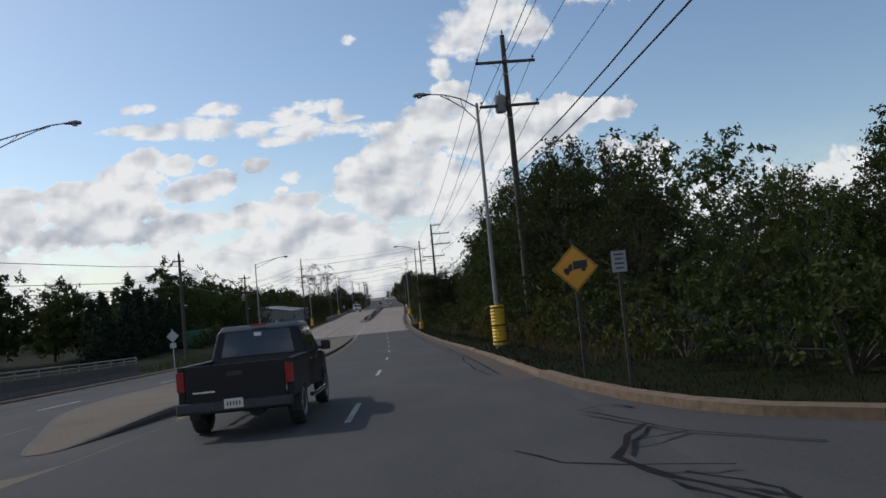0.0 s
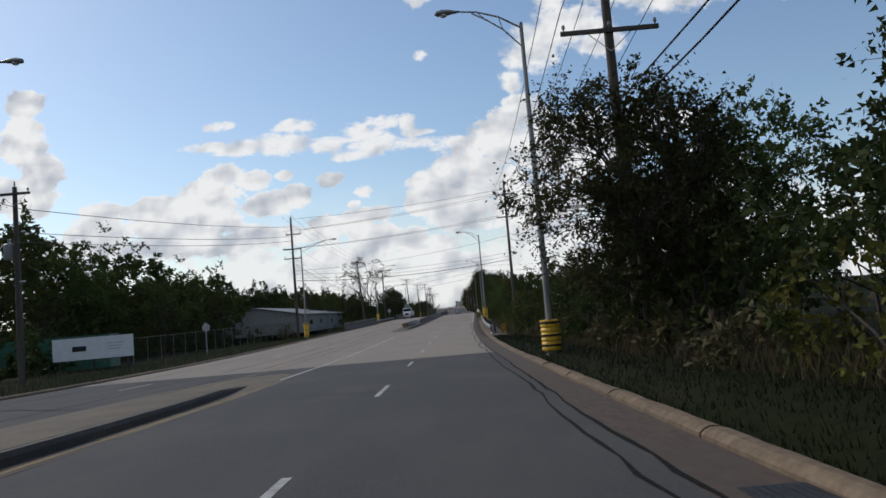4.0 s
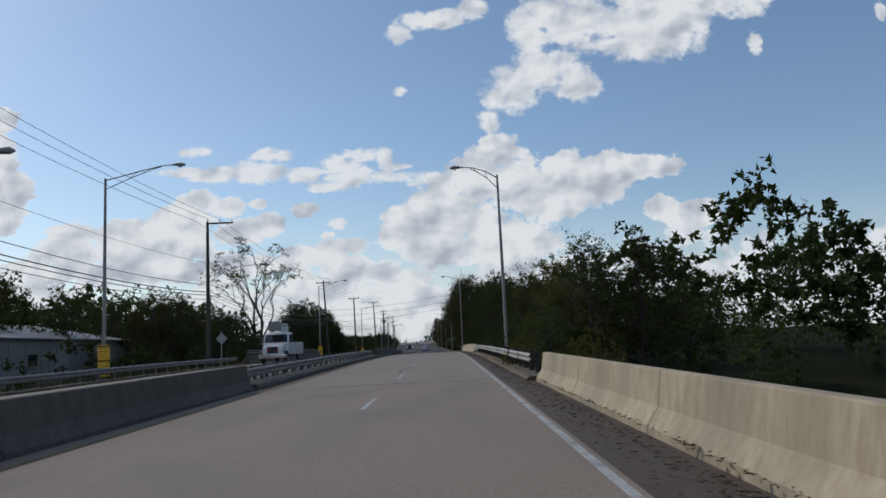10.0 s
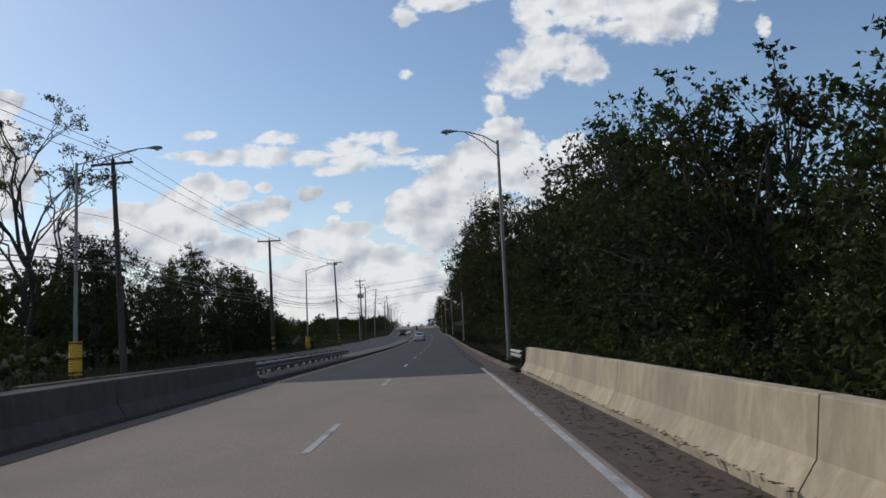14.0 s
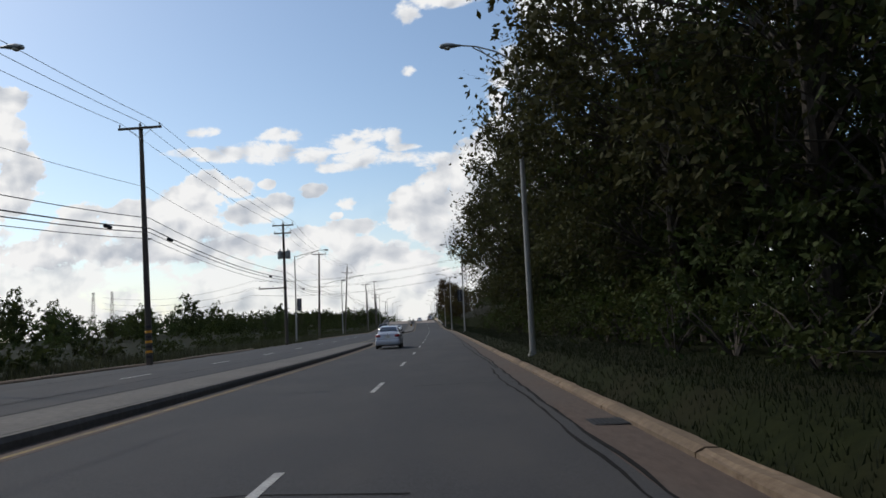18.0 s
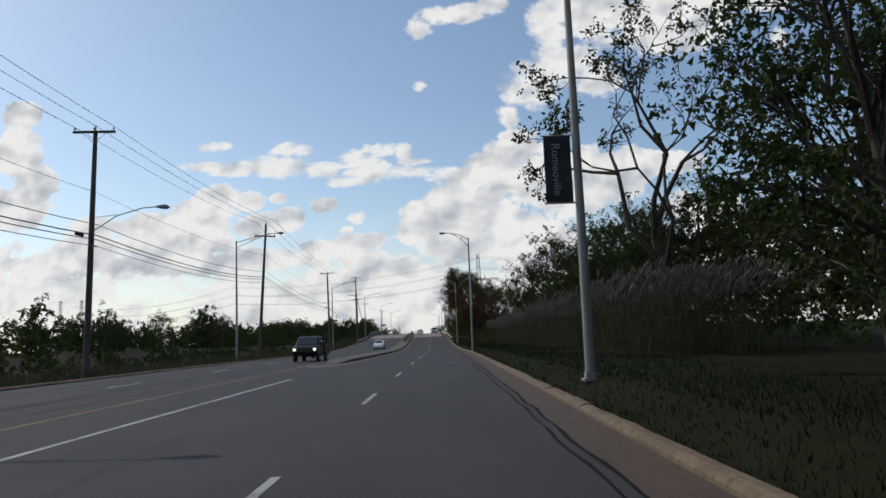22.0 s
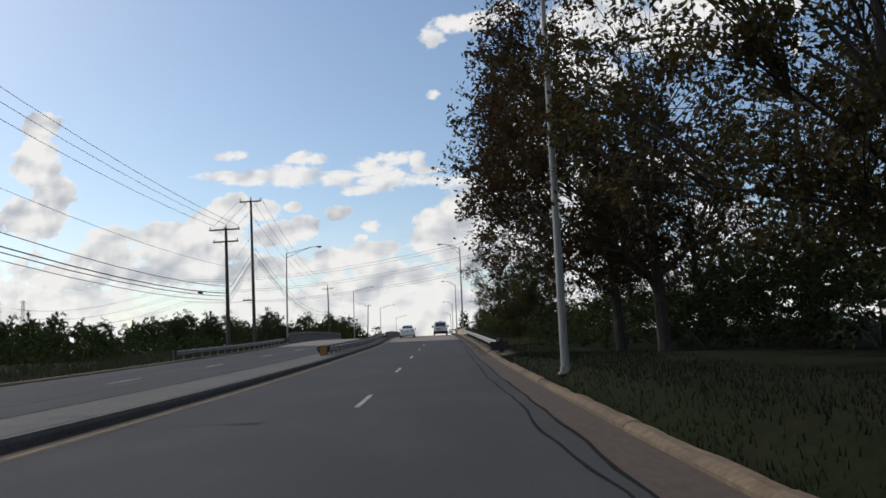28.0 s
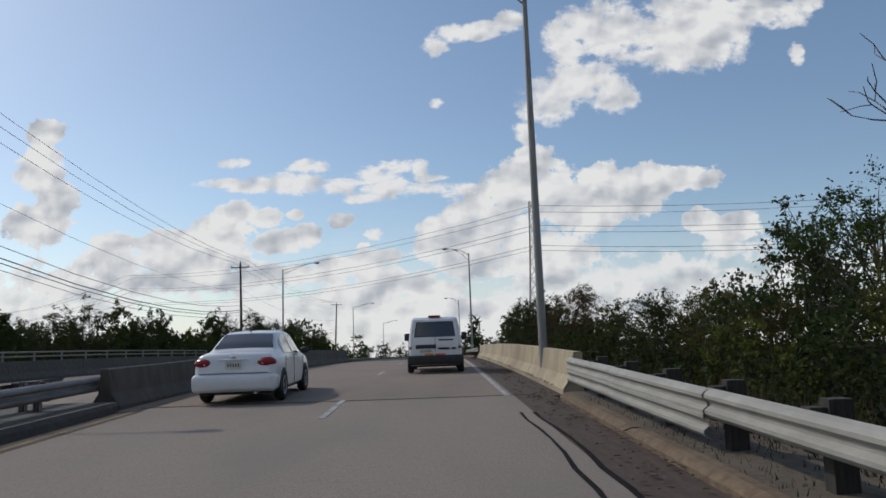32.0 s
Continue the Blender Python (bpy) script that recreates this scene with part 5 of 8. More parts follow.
def leaf_mesh(name, centres, radii, per, size, mat, rng, droop=0.25, flat=0.75, long=1.9, twigs=None, kite=False):
    """Many small pointed leaves along the twigs of each clump, kite-shaped where they are seen near by."""
    count = max(3, per // 11)
    a, b = twigs if twigs is not None else twig_ends(centres, radii, count, rng, flat)
    count = len(a) // len(centres)
    n = len(centres) * per
    pick = np.repeat(np.arange(len(centres)), per) * count + rng.integers(0, count, n)
    run = b[pick] - a[pick]
    reach = np.linalg.norm(run, axis=1, keepdims=True)
    p = a[pick] + run * (1 - (1 - rng.uniform(0, 1, (n, 1))) ** 1.5) + rng.normal(size=(n, 3)) * reach * 0.15
    way = run / (reach + 1e-6) * 0.55 + rng.normal(size=(n, 3)) * 0.6
    way[:, 2] -= droop
    way /= np.linalg.norm(way, axis=1, keepdims=True)
    side = np.cross(way, rng.normal(size=(n, 3)))
    side /= np.linalg.norm(side, axis=1, keepdims=True) + 1e-6
    up = np.cross(side, way)
    s = size * rng.uniform(0.6, 1.35, size=(n, 1))
    k = 4 if kite else 3
    long = long if kite or long != 1.9 else 1.35
    v = np.empty((n, k, 3))
    if kite:
        v[:, 0] = p
        v[:, 1] = p + way * s * long * 0.3 - side * s * 0.34 + up * s * 0.08
        v[:, 2] = p + way * s * long * 0.68
        v[:, 3] = p + way * s * long * 0.3 + side * s * 0.34 + up * s * 0.08
    else:
        v[:, 0] = p - side * s * 0.34
        v[:, 1] = p + side * s * 0.34 + up * s * 0.1
        v[:, 2] = p + way * s * long * 0.68
    me = bpy.data.meshes.new(name)
    me.vertices.add(n * k)
    me.vertices.foreach_set("co", v.reshape(-1).astype(np.float32))
    me.loops.add(n * k)
    me.loops.foreach_set("vertex_index", np.arange(n * k, dtype=np.int32))
    me.polygons.add(n)
    me.polygons.foreach_set("loop_start", np.arange(n, dtype=np.int32) * k)
    me.update(calc_edges=True)
    me.validate()
    me.materials.append(M[mat])
    return me


def add_twigs(geo, a, b, width):
    """Thin tapering twigs, each a sliver with three edges."""
    for p, q in zip(a, b):
        p, q = Vector(p), Vector(q)
        side = (q - p).cross(Vector((0.3, 0.5, 0.8))).normalized() * width
        geo.add([p - side, p + side, q], [(0, 1, 2)])


def limbs(geo, base, ends, r0, rng, n=6):
    for e in ends:
        b = Vector(base)
        e = Vector(e)
        mid = b.lerp(e, 0.5) + Vector((rng.normal() * 0.25, rng.normal() * 0.25, abs(rng.normal()) * 0.3))
        q = b.lerp(e, 0.78) + Vector((rng.normal() * 0.2, rng.normal() * 0.2, 0.15))
        geo.tube([b, b.lerp(mid, 0.5) + Vector((0, 0, 0.1)), mid, q, e], [r0, r0 * 0.75, r0 * 0.5, r0 * 0.3, r0 * 0.12], n, caps=False)


def broad_tree(seed, tall, width, low, leaf, label, clumps=70, per=75, size=0.26, thin=False, bark="bark", name="tree", m=None, kite=False, lean=0.0):
    """A trunk with limbs and twigs, and an uneven crown of leaves along them."""
    rng = np.random.default_rng(seed)
    t = thing(name, label, "tree", m)
    trunk = Geo()
    bend = rng.normal(size=2) * 0.25
    top = Vector((bend[0] * 1.5, bend[1] * 1.5, tall * 0.86))
    spine = [Vector((0, 0, -0.3)), Vector((bend[0] * 0.4, bend[1] * 0.4, tall * 0.3)), Vector((bend[0], bend[1], tall * 0.6)), top]
    r = 0.013 * tall + 0.04
    trunk.tube(spine, [r * 1.25, r * 0.9, r * 0.55, r * 0.15], 9, caps=False)
    centres, radii = [], []
    lobes = rng.uniform(0, 2 * math.pi, 5)
    while len(centres) < clumps:
        u = rng.uniform(-1, 1, 3)
        q = np.linalg.norm(u)
        if q > 1 or (q < 0.55 and rng.uniform() < 0.8):
            continue
        ang = math.atan2(u[1], u[0])
        bulge = 1 + 0.22 * sum(math.cos(2 * (ang - a)) for a in lobes[:2]) + 0.16 * math.sin(5 * ang + seed) * math.cos(4 * u[2] + seed)
        z = low + (tall - low) * (0.5 + 0.5 * u[2])
        prof = 1.0 if u[2] < 0.1 else 1 - 0.35 * u[2]
        centres.append((u[0] * width * bulge * prof + bend[0] + lean * (z - low) / (tall - low), u[1] * width * bulge * prof + bend[1], z + rng.normal() * 0.35))
        radii.append(rng.uniform(0.4, 1.15) * (0.16 * width + 0.42) * (0.8 if thin else 1))
    order = rng.permutation(len(centres))
    for j, k in enumerate(order):
        z = centres[k][2]
        f = min(0.95, max(0.15, (z / tall) * 0.62 + 0.05))
        b = spine[0].lerp(spine[2], f / 0.7) if f < 0.7 else spine[2].lerp(spine[3], (f - 0.7) / 0.3)
        if j < 16:
            limbs(trunk, b, [centres[k]], r * 0.42, rng, 4)
        else:
            near = min(order[:16], key=lambda q: (Vector(centres[q]) - Vector(centres[k])).length)
            trunk.tube([b.lerp(Vector(centres[near]), 0.55), b.lerp(Vector(centres[near]), 0.6).lerp(Vector(centres[k]), 0.5) + Vector((0, 0, 0.15)), centres[k]], [0.035, 0.025, 0.012], 3, caps=False)
    twigs = twig_ends(centres, radii, max(3, min(8, per // 14)), rng)
    add_twigs(trunk, *twigs, 0.011)
    part("trunk", trunk.mesh("trunk", bark, True, False), bark, t)
    part("crown", leaf_mesh("crown", centres, radii, per, size, leaf, rng, twigs=twigs, kite=kite), leaf, t)
    return t


def bare_tree(seed, tall, spread, label, leaf=None, bark="pale_bark", m=None, name="bare_tree", leaves=22):
    """A forking skeleton of branches, with a few leaves or none."""
    rng = np.random.default_rng(seed)
    t = thing(name, label, "tree", m)
    trunk, twigs, tips = Geo(), Geo(), []

    def grow(p, way, length, r, depth):
        q = p + way * length * 0.5 + Vector(rng.normal(size=3) * 0.06 * length)
        e = p + way * length + Vector(rng.normal(size=3) * 0.08 * length)
        (trunk if depth < 2 else twigs).tube([p, q, e], [r, r * 0.82, r * 0.62], 7 if depth < 2 else 4, caps=False)
        if depth >= 5:
            tips.append(tuple(e))
            return
        for k in range(2 if depth else 4):
            ax = Vector(rng.normal(size=3))
            w = (way + (ax - way * ax.dot(way)).normalized() * rng.uniform(0.4, 0.95) * spread + Vector((0, 0, 0.12))).normalized()
            grow(e if k < 2 else p.lerp(e, rng.uniform(0.55, 0.9)), w, length * rng.uniform(0.62, 0.82), r * 0.6, depth + 1)
    grow(Vector((0, 0, -0.2)), Vector((0, 0, 1)), tall * 0.34, 0.014 * tall + 0.03, 0)
    part("trunk", trunk, bark, t, shade=True)
    part("twig_work", twigs, bark, t)
    if leaf:
        part("crown", leaf_mesh("crown", tips, [0.55] * len(tips), leaves, 0.15, leaf, rng, kite=True), leaf, t)
    return t


def bush(seed, tall, width, leaf, label, clumps=24, per=42, size=0.125, name="bush", m=None, kite=True):
    rng = np.random.default_rng(seed)
    t = thing(name, label, "bush", m)
    centres, radii = [], []
    for k in range(clumps):
        a, q = rng.uniform(0, 2 * math.pi), rng.uniform(0, 1) ** 0.6
        z = rng.uniform(0.08, 1.0) * tall * (1 - 0.4 * q)
        centres.append((math.cos(a) * q * width, math.sin(a) * q * width, z))
        radii.append(rng.uniform(0.35, 0.7) * (0.3 + 0.22 * width))
    stems = Geo()
    limbs(stems, (0, 0, -0.1), centres[:8], 0.035, rng, 4)
    twigs = twig_ends(centres, radii, max(3, per // 14), rng, 0.9)
    if kite and name == "bush":
        add_twigs(stems, *twigs, 0.007)
    part("wood", stems.mesh("wood", "bark", False, False), "bark", t)
    part("foliage", leaf_mesh("foliage", centres, radii, per, size, leaf, rng, twigs=twigs, kite=kite), leaf, t)
    return t


def spruce(seed, tall, label, m=None):
    rng = np.random.default_rng(seed)
    t = thing("spruce", label, "tree", m)
    part("trunk", Geo().tube([(0, 0, -0.2), (0, 0, tall * 0.5), (0, 0, tall)], [0.17, 0.1, 0.02], 8, caps=False), "bark", t)
    n = 30
    for tier in range(3):
        centres, radii = [], []
        for k in range(n):
            f = (tier + k / n) / 3
            w = tall * 0.26 * (1 - f) ** 0.85
            for j in range(max(3, int(7 * (1 - f)) + 2)):
                a = rng.uniform(0, 2 * math.pi)
                q = rng.uniform(0.45, 1.05)
                centres.append((math.cos(a) * w * q, math.sin(a) * w * q, 0.5 + f * (tall - 0.5) - 0.22 * w * q))
                radii.append(0.32 + 0.3 * (1 - f))
        part("bough_tier", leaf_mesh("boughs", centres, radii, 7, 0.3, "needle", rng, droop=0.5, flat=0.5, long=2.6), "needle", t)
    return t


rnd = random.Random(11)
GT, GB = "trees beside the highway", "bushes beside the highway"
LG = "roadside tree in full green leaf"
LD = "dark shaded roadside oak with dense leaves"
LO = "roadside tree with olive leaves that begin to turn"
LR = "roadside tree with russet autumn leaves"
P_ = {}
P_["green"] = broad_tree(1, 9, 3.0, 1.2, "leaf_green", LG, 105, 82, 0.18, m=upright(52, 9.6))
P_["green2"] = broad_tree(2, 10, 3.3, 1.0, "leaf_green", LG, 84, 54, 0.25, m=upright(150, 34))
P_["dark"] = broad_tree(3, 11, 3.6, 1.2, "leaf_dark", LD, 115, 74, 0.195, m=upright(93, 12.6))
P_["dark2"] = broad_tree(4, 13, 4.4, 1.4, "leaf_dark", LD, 100, 56, 0.265, m=upright(332, 14.5))
P_["oak"] = broad_tree(5, 15.5, 5.6, 2.6, "leaf_oak", "tall spreading oak with dark leaves over the verge", 170, 95, 0.185, m=upright(424, 10.6), kite=True, lean=-2.6)
P_["olive"] = broad_tree(6, 9.5, 3.1, 0.8, "leaf_olive", LO, 100, 80, 0.15, m=upright(262, 10.9, 0, 0, 0.88), kite=True)
P_["mass"] = broad_tree(10, 11, 3.6, 0.9, "leaf_dark", LD, 78, 48, 0.285, m=upright(118, 17))
P_["gold"] = broad_tree(7, 7.5, 2.6, 0.8, "leaf_gold", "small tree turning gold among green ones", 60, 75, 0.22, m=upright(170, -44))
P_["rust"] = broad_tree(8, 14.5, 6.2, 3.0, "leaf_rust", LR, 190, 122, 0.155, thin=True, m=upright(579.4, 10.1, 0, 0, 0.98), kite=True, lean=-4.8)
P_["far"] = broad_tree(12, 11, 3.8, 0.8, "leaf_green", LG, 60, 36, 0.5, m=upright(250, -55))
P_["far2"] = broad_tree(13, 11, 3.8, 0.8, "leaf_dark", LD, 60, 36, 0.5, m=upright(266, -52))
P_["thin"] = broad_tree(9, 12, 4.2, 3.0, "leaf_green", "tall thin-crowned tree with gaps of sky", 90, 110, 0.125, thin=True, m=upright(598, 13.6), kite=True)
P_["sapling"] = broad_tree(15, 5.0, 1.55, 0.3, "leaf_fresh", "leafy green sapling that leans over a guardrail", 80, 62, 0.1, m=upright(188.3, 7.3), kite=True, lean=-0.3)
for o in P_.values():
    o["group"] = GT
BU = {}
BU["green"] = bush(21, 2.6, 1.7, "leaf_green", "dense green roadside bush", m=upright(44, 8.2))
BU["dark"] = bush(22, 3.0, 1.9, "leaf_dark", "dark dense roadside bush", m=upright(60, 8.0))
BU["olive"] = bush(23, 2.2, 1.5, "leaf_olive", "olive-leaved bush beside the guardrail", m=upright(140, 7.2))
FAR_BUSH = bush(25, 2.8, 1.9, "leaf_dark", "coarse dark bush beyond the far kerb", 16, 30, 0.28, m=upright(408, -22), kite=False)
BU["weeds"] = bush(24, 1.1, 1.0, "straw", "clump of dry weeds on the verge", 18, 34, 0.15, m=upright(96, 7.0), name="weed_clump")
for o in BU.values():
    o["group"] = GB


CROWDS = {}       # far plants, grown together as woodland and thickets


def plant(kind, y, d, size=1.0, h=None):
    if kind in ("far", "far2") or (kind in ("mass", "green2", "dark2") and (d > 13.5 or d < -36)) or (kind[0] == "b" and d < -15):
        CROWDS.setdefault(kind, []).append(upright(y, d, ground_drop(y, d), rnd.uniform(0, 360), size * rnd.uniform(0.92, 1.08)))
        return None
    src = P_.get(kind) or BU["green" if kind == "bgreen" else "dark" if kind == "bdark" else "olive" if kind == "bolive" else "weeds"]
    lift = ground_drop(y, d) if h is None else h
    turn = rnd.uniform(0, 360)
    if kind == "oak":                  # its crown leans over the road
        turn = turn / 9 - 20
    return copy_thing(src, upright(y, d, lift, turn, size * rnd.uniform(0.92, 1.08)))


def row(kinds, y0, y1, step, d0, d1, s0=0.85, s1=1.15):
    y = y0
    while y < y1:
        plant(rnd.choice(kinds), y + rnd.uniform(-0.3, 0.3) * step, rnd.uniform(d0, d1), rnd.uniform(s0, s1))
        y += step


# right side, from the start of the walk to its end
row(["green", "dark", "green"], 38, 88, 5.2, 9.2, 11.0, 0.75, 0.95)
row(["mass", "green2"], 36, 130, 6.0, 13, 19, 0.8, 1.05)
row(["mass", "green2"], 14, 36, 4.0, 14, 20, 0.42, 0.55)
for y, d, k, s in ((11.8, 10.2, "bdark", 1.0), (13.2, 9.2, "bgreen", 0.9), (13.6, 11.4, "dark", 0.42), (15.4, 8.7, "bdark", 1.0), (16.5, 10.4, "green", 0.5), (18.0, 8.4, "bgreen", 1.0), (14.6, 10.0, "green", 0.38),
                   (20.0, 8.6, "bdark", 1.1), (20.5, 10.6, "dark", 0.45), (22.2, 8.2, "bolive", 1.0), (12.0, 13.5, "green", 0.48), (12.4, 16.5, "dark", 0.5), (16.0, 13.0, "dark", 0.5), (21.0, 12.5, "green", 0.55),
                   (25.5, 9.8, "dark", 0.55), (12.6, 12.0, "bdark", 0.9), (11.6, 15.0, "bdark", 1.0), (28, 10.5, "dark", 0.6)):
    plant(k, y, d, s)
row(["bgreen", "bdark", "bolive"], 24, 92, 2.3, 7.2, 9.2, 0.9, 1.4)
row(["weeds"], 40, 118, 4.0, 6.4, 7.4, 0.6, 1.0)
plant("oak", 98.5, 6.9, 0.52)
plant("dark", 34.2, 8.4, 0.85)
plant("dark", 31.0, 9.4, 0.8)
plant("green", 45, 8.3, 1.0)
plant("dark", 41, 10.5, 0.8)
for y, d, s in ((98, 8.2, 0.64), (101, 9.4, 0.7), (107, 9.2, 0.58), (112, 9.6, 0.52)):
    plant("dark", y, d, s)
row(["bdark", "bgreen"], 92, 134, 2.3, 7.2, 9.4, 0.9, 1.35)
for y, d, k, s in ((122, 9.4, "dark", 0.4), (126, 8.9, "olive", 0.42), (130, 9.2, "dark", 0.38), (118, 10.8, "green", 0.5)):
    plant(k, y, d, s)
row(["bgreen", "bdark", "bgreen", "bolive"], 135, 186, 2.4, 6.9, 9.5, 0.55, 0.95)
row(["green", "dark", "green"], 140, 192, 5.0, 12, 16, 0.36, 0.48)
for y, d, k, s in ((138, 9.4, "olive", 0.5), (143, 9.0, "olive", 0.34), (148, 9.2, "dark", 0.36), (153, 9.0, "olive", 0.42), (158, 9.4, "dark", 0.4), (146, 12.5, "dark", 0.44), (155, 12, "green", 0.5), (164, 8.8, "olive", 0.45), (171, 9.2, "dark", 0.4)):
    plant(k, y, d, s)
row(["green2", "mass"], 176, 226, 5.2, 14, 24, 0.55, 0.75)
row(["olive"], 188, 200, 6.0, 11, 13, 0.4, 0.5)
row(["dark2", "green2"], 224, 262, 5.4, 11, 15, 0.4, 0.54)
row(["far2", "far"], 228, 330, 7.0, 17, 27, 0.75, 0.95)
row(["olive", "green", "olive"], 232, 268, 4.6, 8.4, 10.2, 0.55, 0.78)
row(["bolive", "bgreen", "bdark"], 226, 268, 2.8, 6.4, 8.0, 0.6, 1.0)
row(["dark", "green", "dark"], 270, 300, 4.4, 10.0, 12.5, 0.74, 0.95)
row(["bgreen", "bdark"], 280, 330, 3.0, 6.8, 8.5, 0.6, 1.1)
row(["dark", "dark", "dark2"], 300, 330, 4.4, 9.2, 11.5, 0.85, 1.05)
row(["dark", "dark", "dark2"], 328, 384, 5.4, 10.2, 12.6, 0.85, 1.0)
row(["far2", "mass"], 310, 450, 7.0, 15, 22, 0.95, 1.15)
row(["bdark"], 326, 446, 3.4, 11.0, 14.5, 1.6, 2.3)
for k in range(17):
    copy_thing(P_["dark2"], upright(334 + k * 6.6, 14.2 + 0.9 * math.sin(k * 2.1), -0.2, k * 77, (0.92 if k < 7 else 1.12) + 0.1 * math.sin(k * 1.3)))
row(["bdark"], 560, 606, 4.0, 17.0, 20.0, 1.2, 1.8)
row(["bdark"], 558, 606, 3.0, 12.6, 16.0, 0.9, 1.5)
row(["bdark", "bdark", "bgreen"], 322, 446, 2.5, 7.6, 9.4, 0.7, 1.15)
for y, d, s in ((352, 10.5, 0.95), (372, 10.4, 1.0), (381, 9.9, 0.92), (390, 10.2, 1.02), (408, 10.4, 1.05), (432, 9.8, 0.9), (447, 15.5, 0.85)):
    plant("oak", y, d, s)
row(["dark2", "mass"], 384, 436, 6.0, 12, 14, 0.9, 1.05)
row(["far2", "far"], 448, 545, 5.0, 19, 27, 0.7, 0.95)
for y, d, s in ((494, 17.5, 1.1), (500, 16.5, 1.05), (508, 15.5, 1.1), (515, 16.0, 1.0), (528, 14.8, 1.22), (522, 15.5, 0.85), (531, 14.0, 0.68), (540, 14.5, 0.6)):
    plant("dark", y, d, s)
row(["bdark", "bgreen"], 540, 558, 2.6, 8.5, 10.5, 0.6, 1.1)
row(["bdark", "bgreen"], 592, 604, 2.4, 8.6, 11.5, 0.8, 1.3)
row(["mass", "dark2"], 556, 612, 4.0, 19, 24, 0.5, 0.7)
for y, d, k, s in ((582, 17, "rust", 0.9), (594, 16.5, "thin", 0.9)):
    plant(k, y, d, s)
for y, d, turn, s in ((566, 11.2, 12, 0.84), (587.6, 10.4, -14, 1.0)):
    copy_thing(P_["rust"], upright(y, d, ground_drop(y, d), turn, s))
row(["bdark", "bgreen", "bolive"], 604, 690, 2.6, 8.2, 12, 0.7, 1.2)
row(["green", "dark"], 606, 646, 5.2, 13, 18, 0.36, 0.5)
row(["bdark"], 613, 623, 2.2, 6.6, 7.6, 0.6, 0.95)
row(["bdark", "bolive"], 626, 641, 2.0, 7.0, 9.0, 0.6, 1.0)
for y, d, k, s in ((621, 7.1, "thin", 0.70), (620.4, 7.7, "olive", 0.78), (619.4, 9.4, "dark", 0.76), (617.4, 8.9, "olive", 0.62), (622.5, 10.6, "thin", 0.72), (616, 11.5, "dark", 0.6), (637, 9.6, "olive", 0.5), (640, 10.5, "thin", 0.46), (643, 9.8, "olive", 0.42), (634, 12.5, "olive", 0.6), (646, 12.5, "dark", 0.62), (652, 11.5, "olive", 0.55), (660, 12, "dark", 0.5)):
    plant(k, y, d, s)
row(["green2", "olive", "mass"], 650, 760, 6.0, 12, 20, 0.36, 0.55)
for y, d, k, s in ((676, 9.6, "rust", 0.4), (684, 10.2, "dark", 0.5), (692, 9.6, "green", 0.58), (701, 10.4, "dark", 0.52), (710, 9.8, "olive", 0.5)):
    plant(k, y, d, s)
bt = bare_tree(31, 12, 0.9, "dead oak with bare twisting branches", m=upright(497, 15.0, -0.2, 40, 0.7))
for y, d, s in ((553, 13.5, 0.75), (512, 11.8, 0.6), (639, 12.8, 1.22), (648, 22, 0.7), (735, 16, 0.6), (742, 20, 0.6)):
    copy_thing(bt, upright(y, d, ground_drop(y, d), rnd.uniform(0, 360), s))
bare_tree(37, 15.0, 1.6, "gnarled oak with bare crooked limbs and dark leaves", leaf="leaf_dark", bark="bark", m=upright(479, 14.4, -0.2, 60, 1.3), name="gnarled_oak", leaves=70)
for y, d, k, s in ((447, 13.5, "dark2", 0.9), (453, 12.0, "dark", 1.1), (459, 15.0, "dark", 1.0), (468, 17.0, "dark2", 0.8), (474, 18.5, "dark2", 0.85), (488, 15.5, "dark", 0.85), (484, 18.0, "dark", 0.95),
                   (496, 14.5, "dark", 0.72), (503, 15.0, "green", 0.85)):
    plant(k, y, d, s)
# a creeper over the guardrail
for y, d, s in ((187, 5.5, 0.66), (189.5, 5.2, 0.7), (191.6, 5.1, 0.66), (185, 6.2, 0.8), (192.5, 6.0, 0.75), (188.2, 5.0, 0.5), (190.6, 4.95, 0.5), (186.0, 5.05, 0.45), (192.8, 5.0, 0.5)):
    plant("bgreen", y, d, s, -0.1)
for y, d, s in ((185.4, 7.7, 0.9), (190.6, 6.9, 0.62), (193.2, 7.2, 0.55), (186.9, 6.5, 0.5), (229, 6.4, 0.5), (233, 6.6, 0.55)):
    plant("sapling", y, d, s)
for y, d, s in ((227, 5.2, 0.5), (230, 5.1, 0.55), (234, 5.2, 0.5), (237, 5.3, 0.45)):
    plant("bolive", y, d, s, -0.1)
plant("olive", 188.5, 9.4, 0.6)

# left side
sp = spruce(41, 9, "dark blue-green spruce in a row behind the far verge", m=upright(118, -38))
sp["group"] = GT
for y, d, s in ((100, -36, 1.0), (104, -39, 0.95), (107, -35.5, 1.05), (111, -40, 1.0), (114, -36, 1.1), (122, -36.5, 1.0), (126, -39.5, 1.08), (130, -36, 0.95), (134, -39, 1.0), (139, -37, 0.9), (144, -39, 0.85)):
    copy_thing(sp, upright(y, d, -0.2, rnd.uniform(0, 360), s))
row(["green2", "far", "gold", "far2"], 112, 214, 4.6, -58, -44, 1.0, 1.35)
row(["far", "far2", "far2"], 286, 410, 4.2, -66, -46, 1.05, 1.3)
row(["far2", "far"], 60, 130, 5.0, -66, -50, 1.0, 1.3)
row(["bgreen", "bolive", "bdark"], 122, 200, 3.6, -34, -28, 0.8, 1.5)
row(["far", "green2", "mass"], 150, 212, 4.2, -46, -34, 1.05, 1.4)
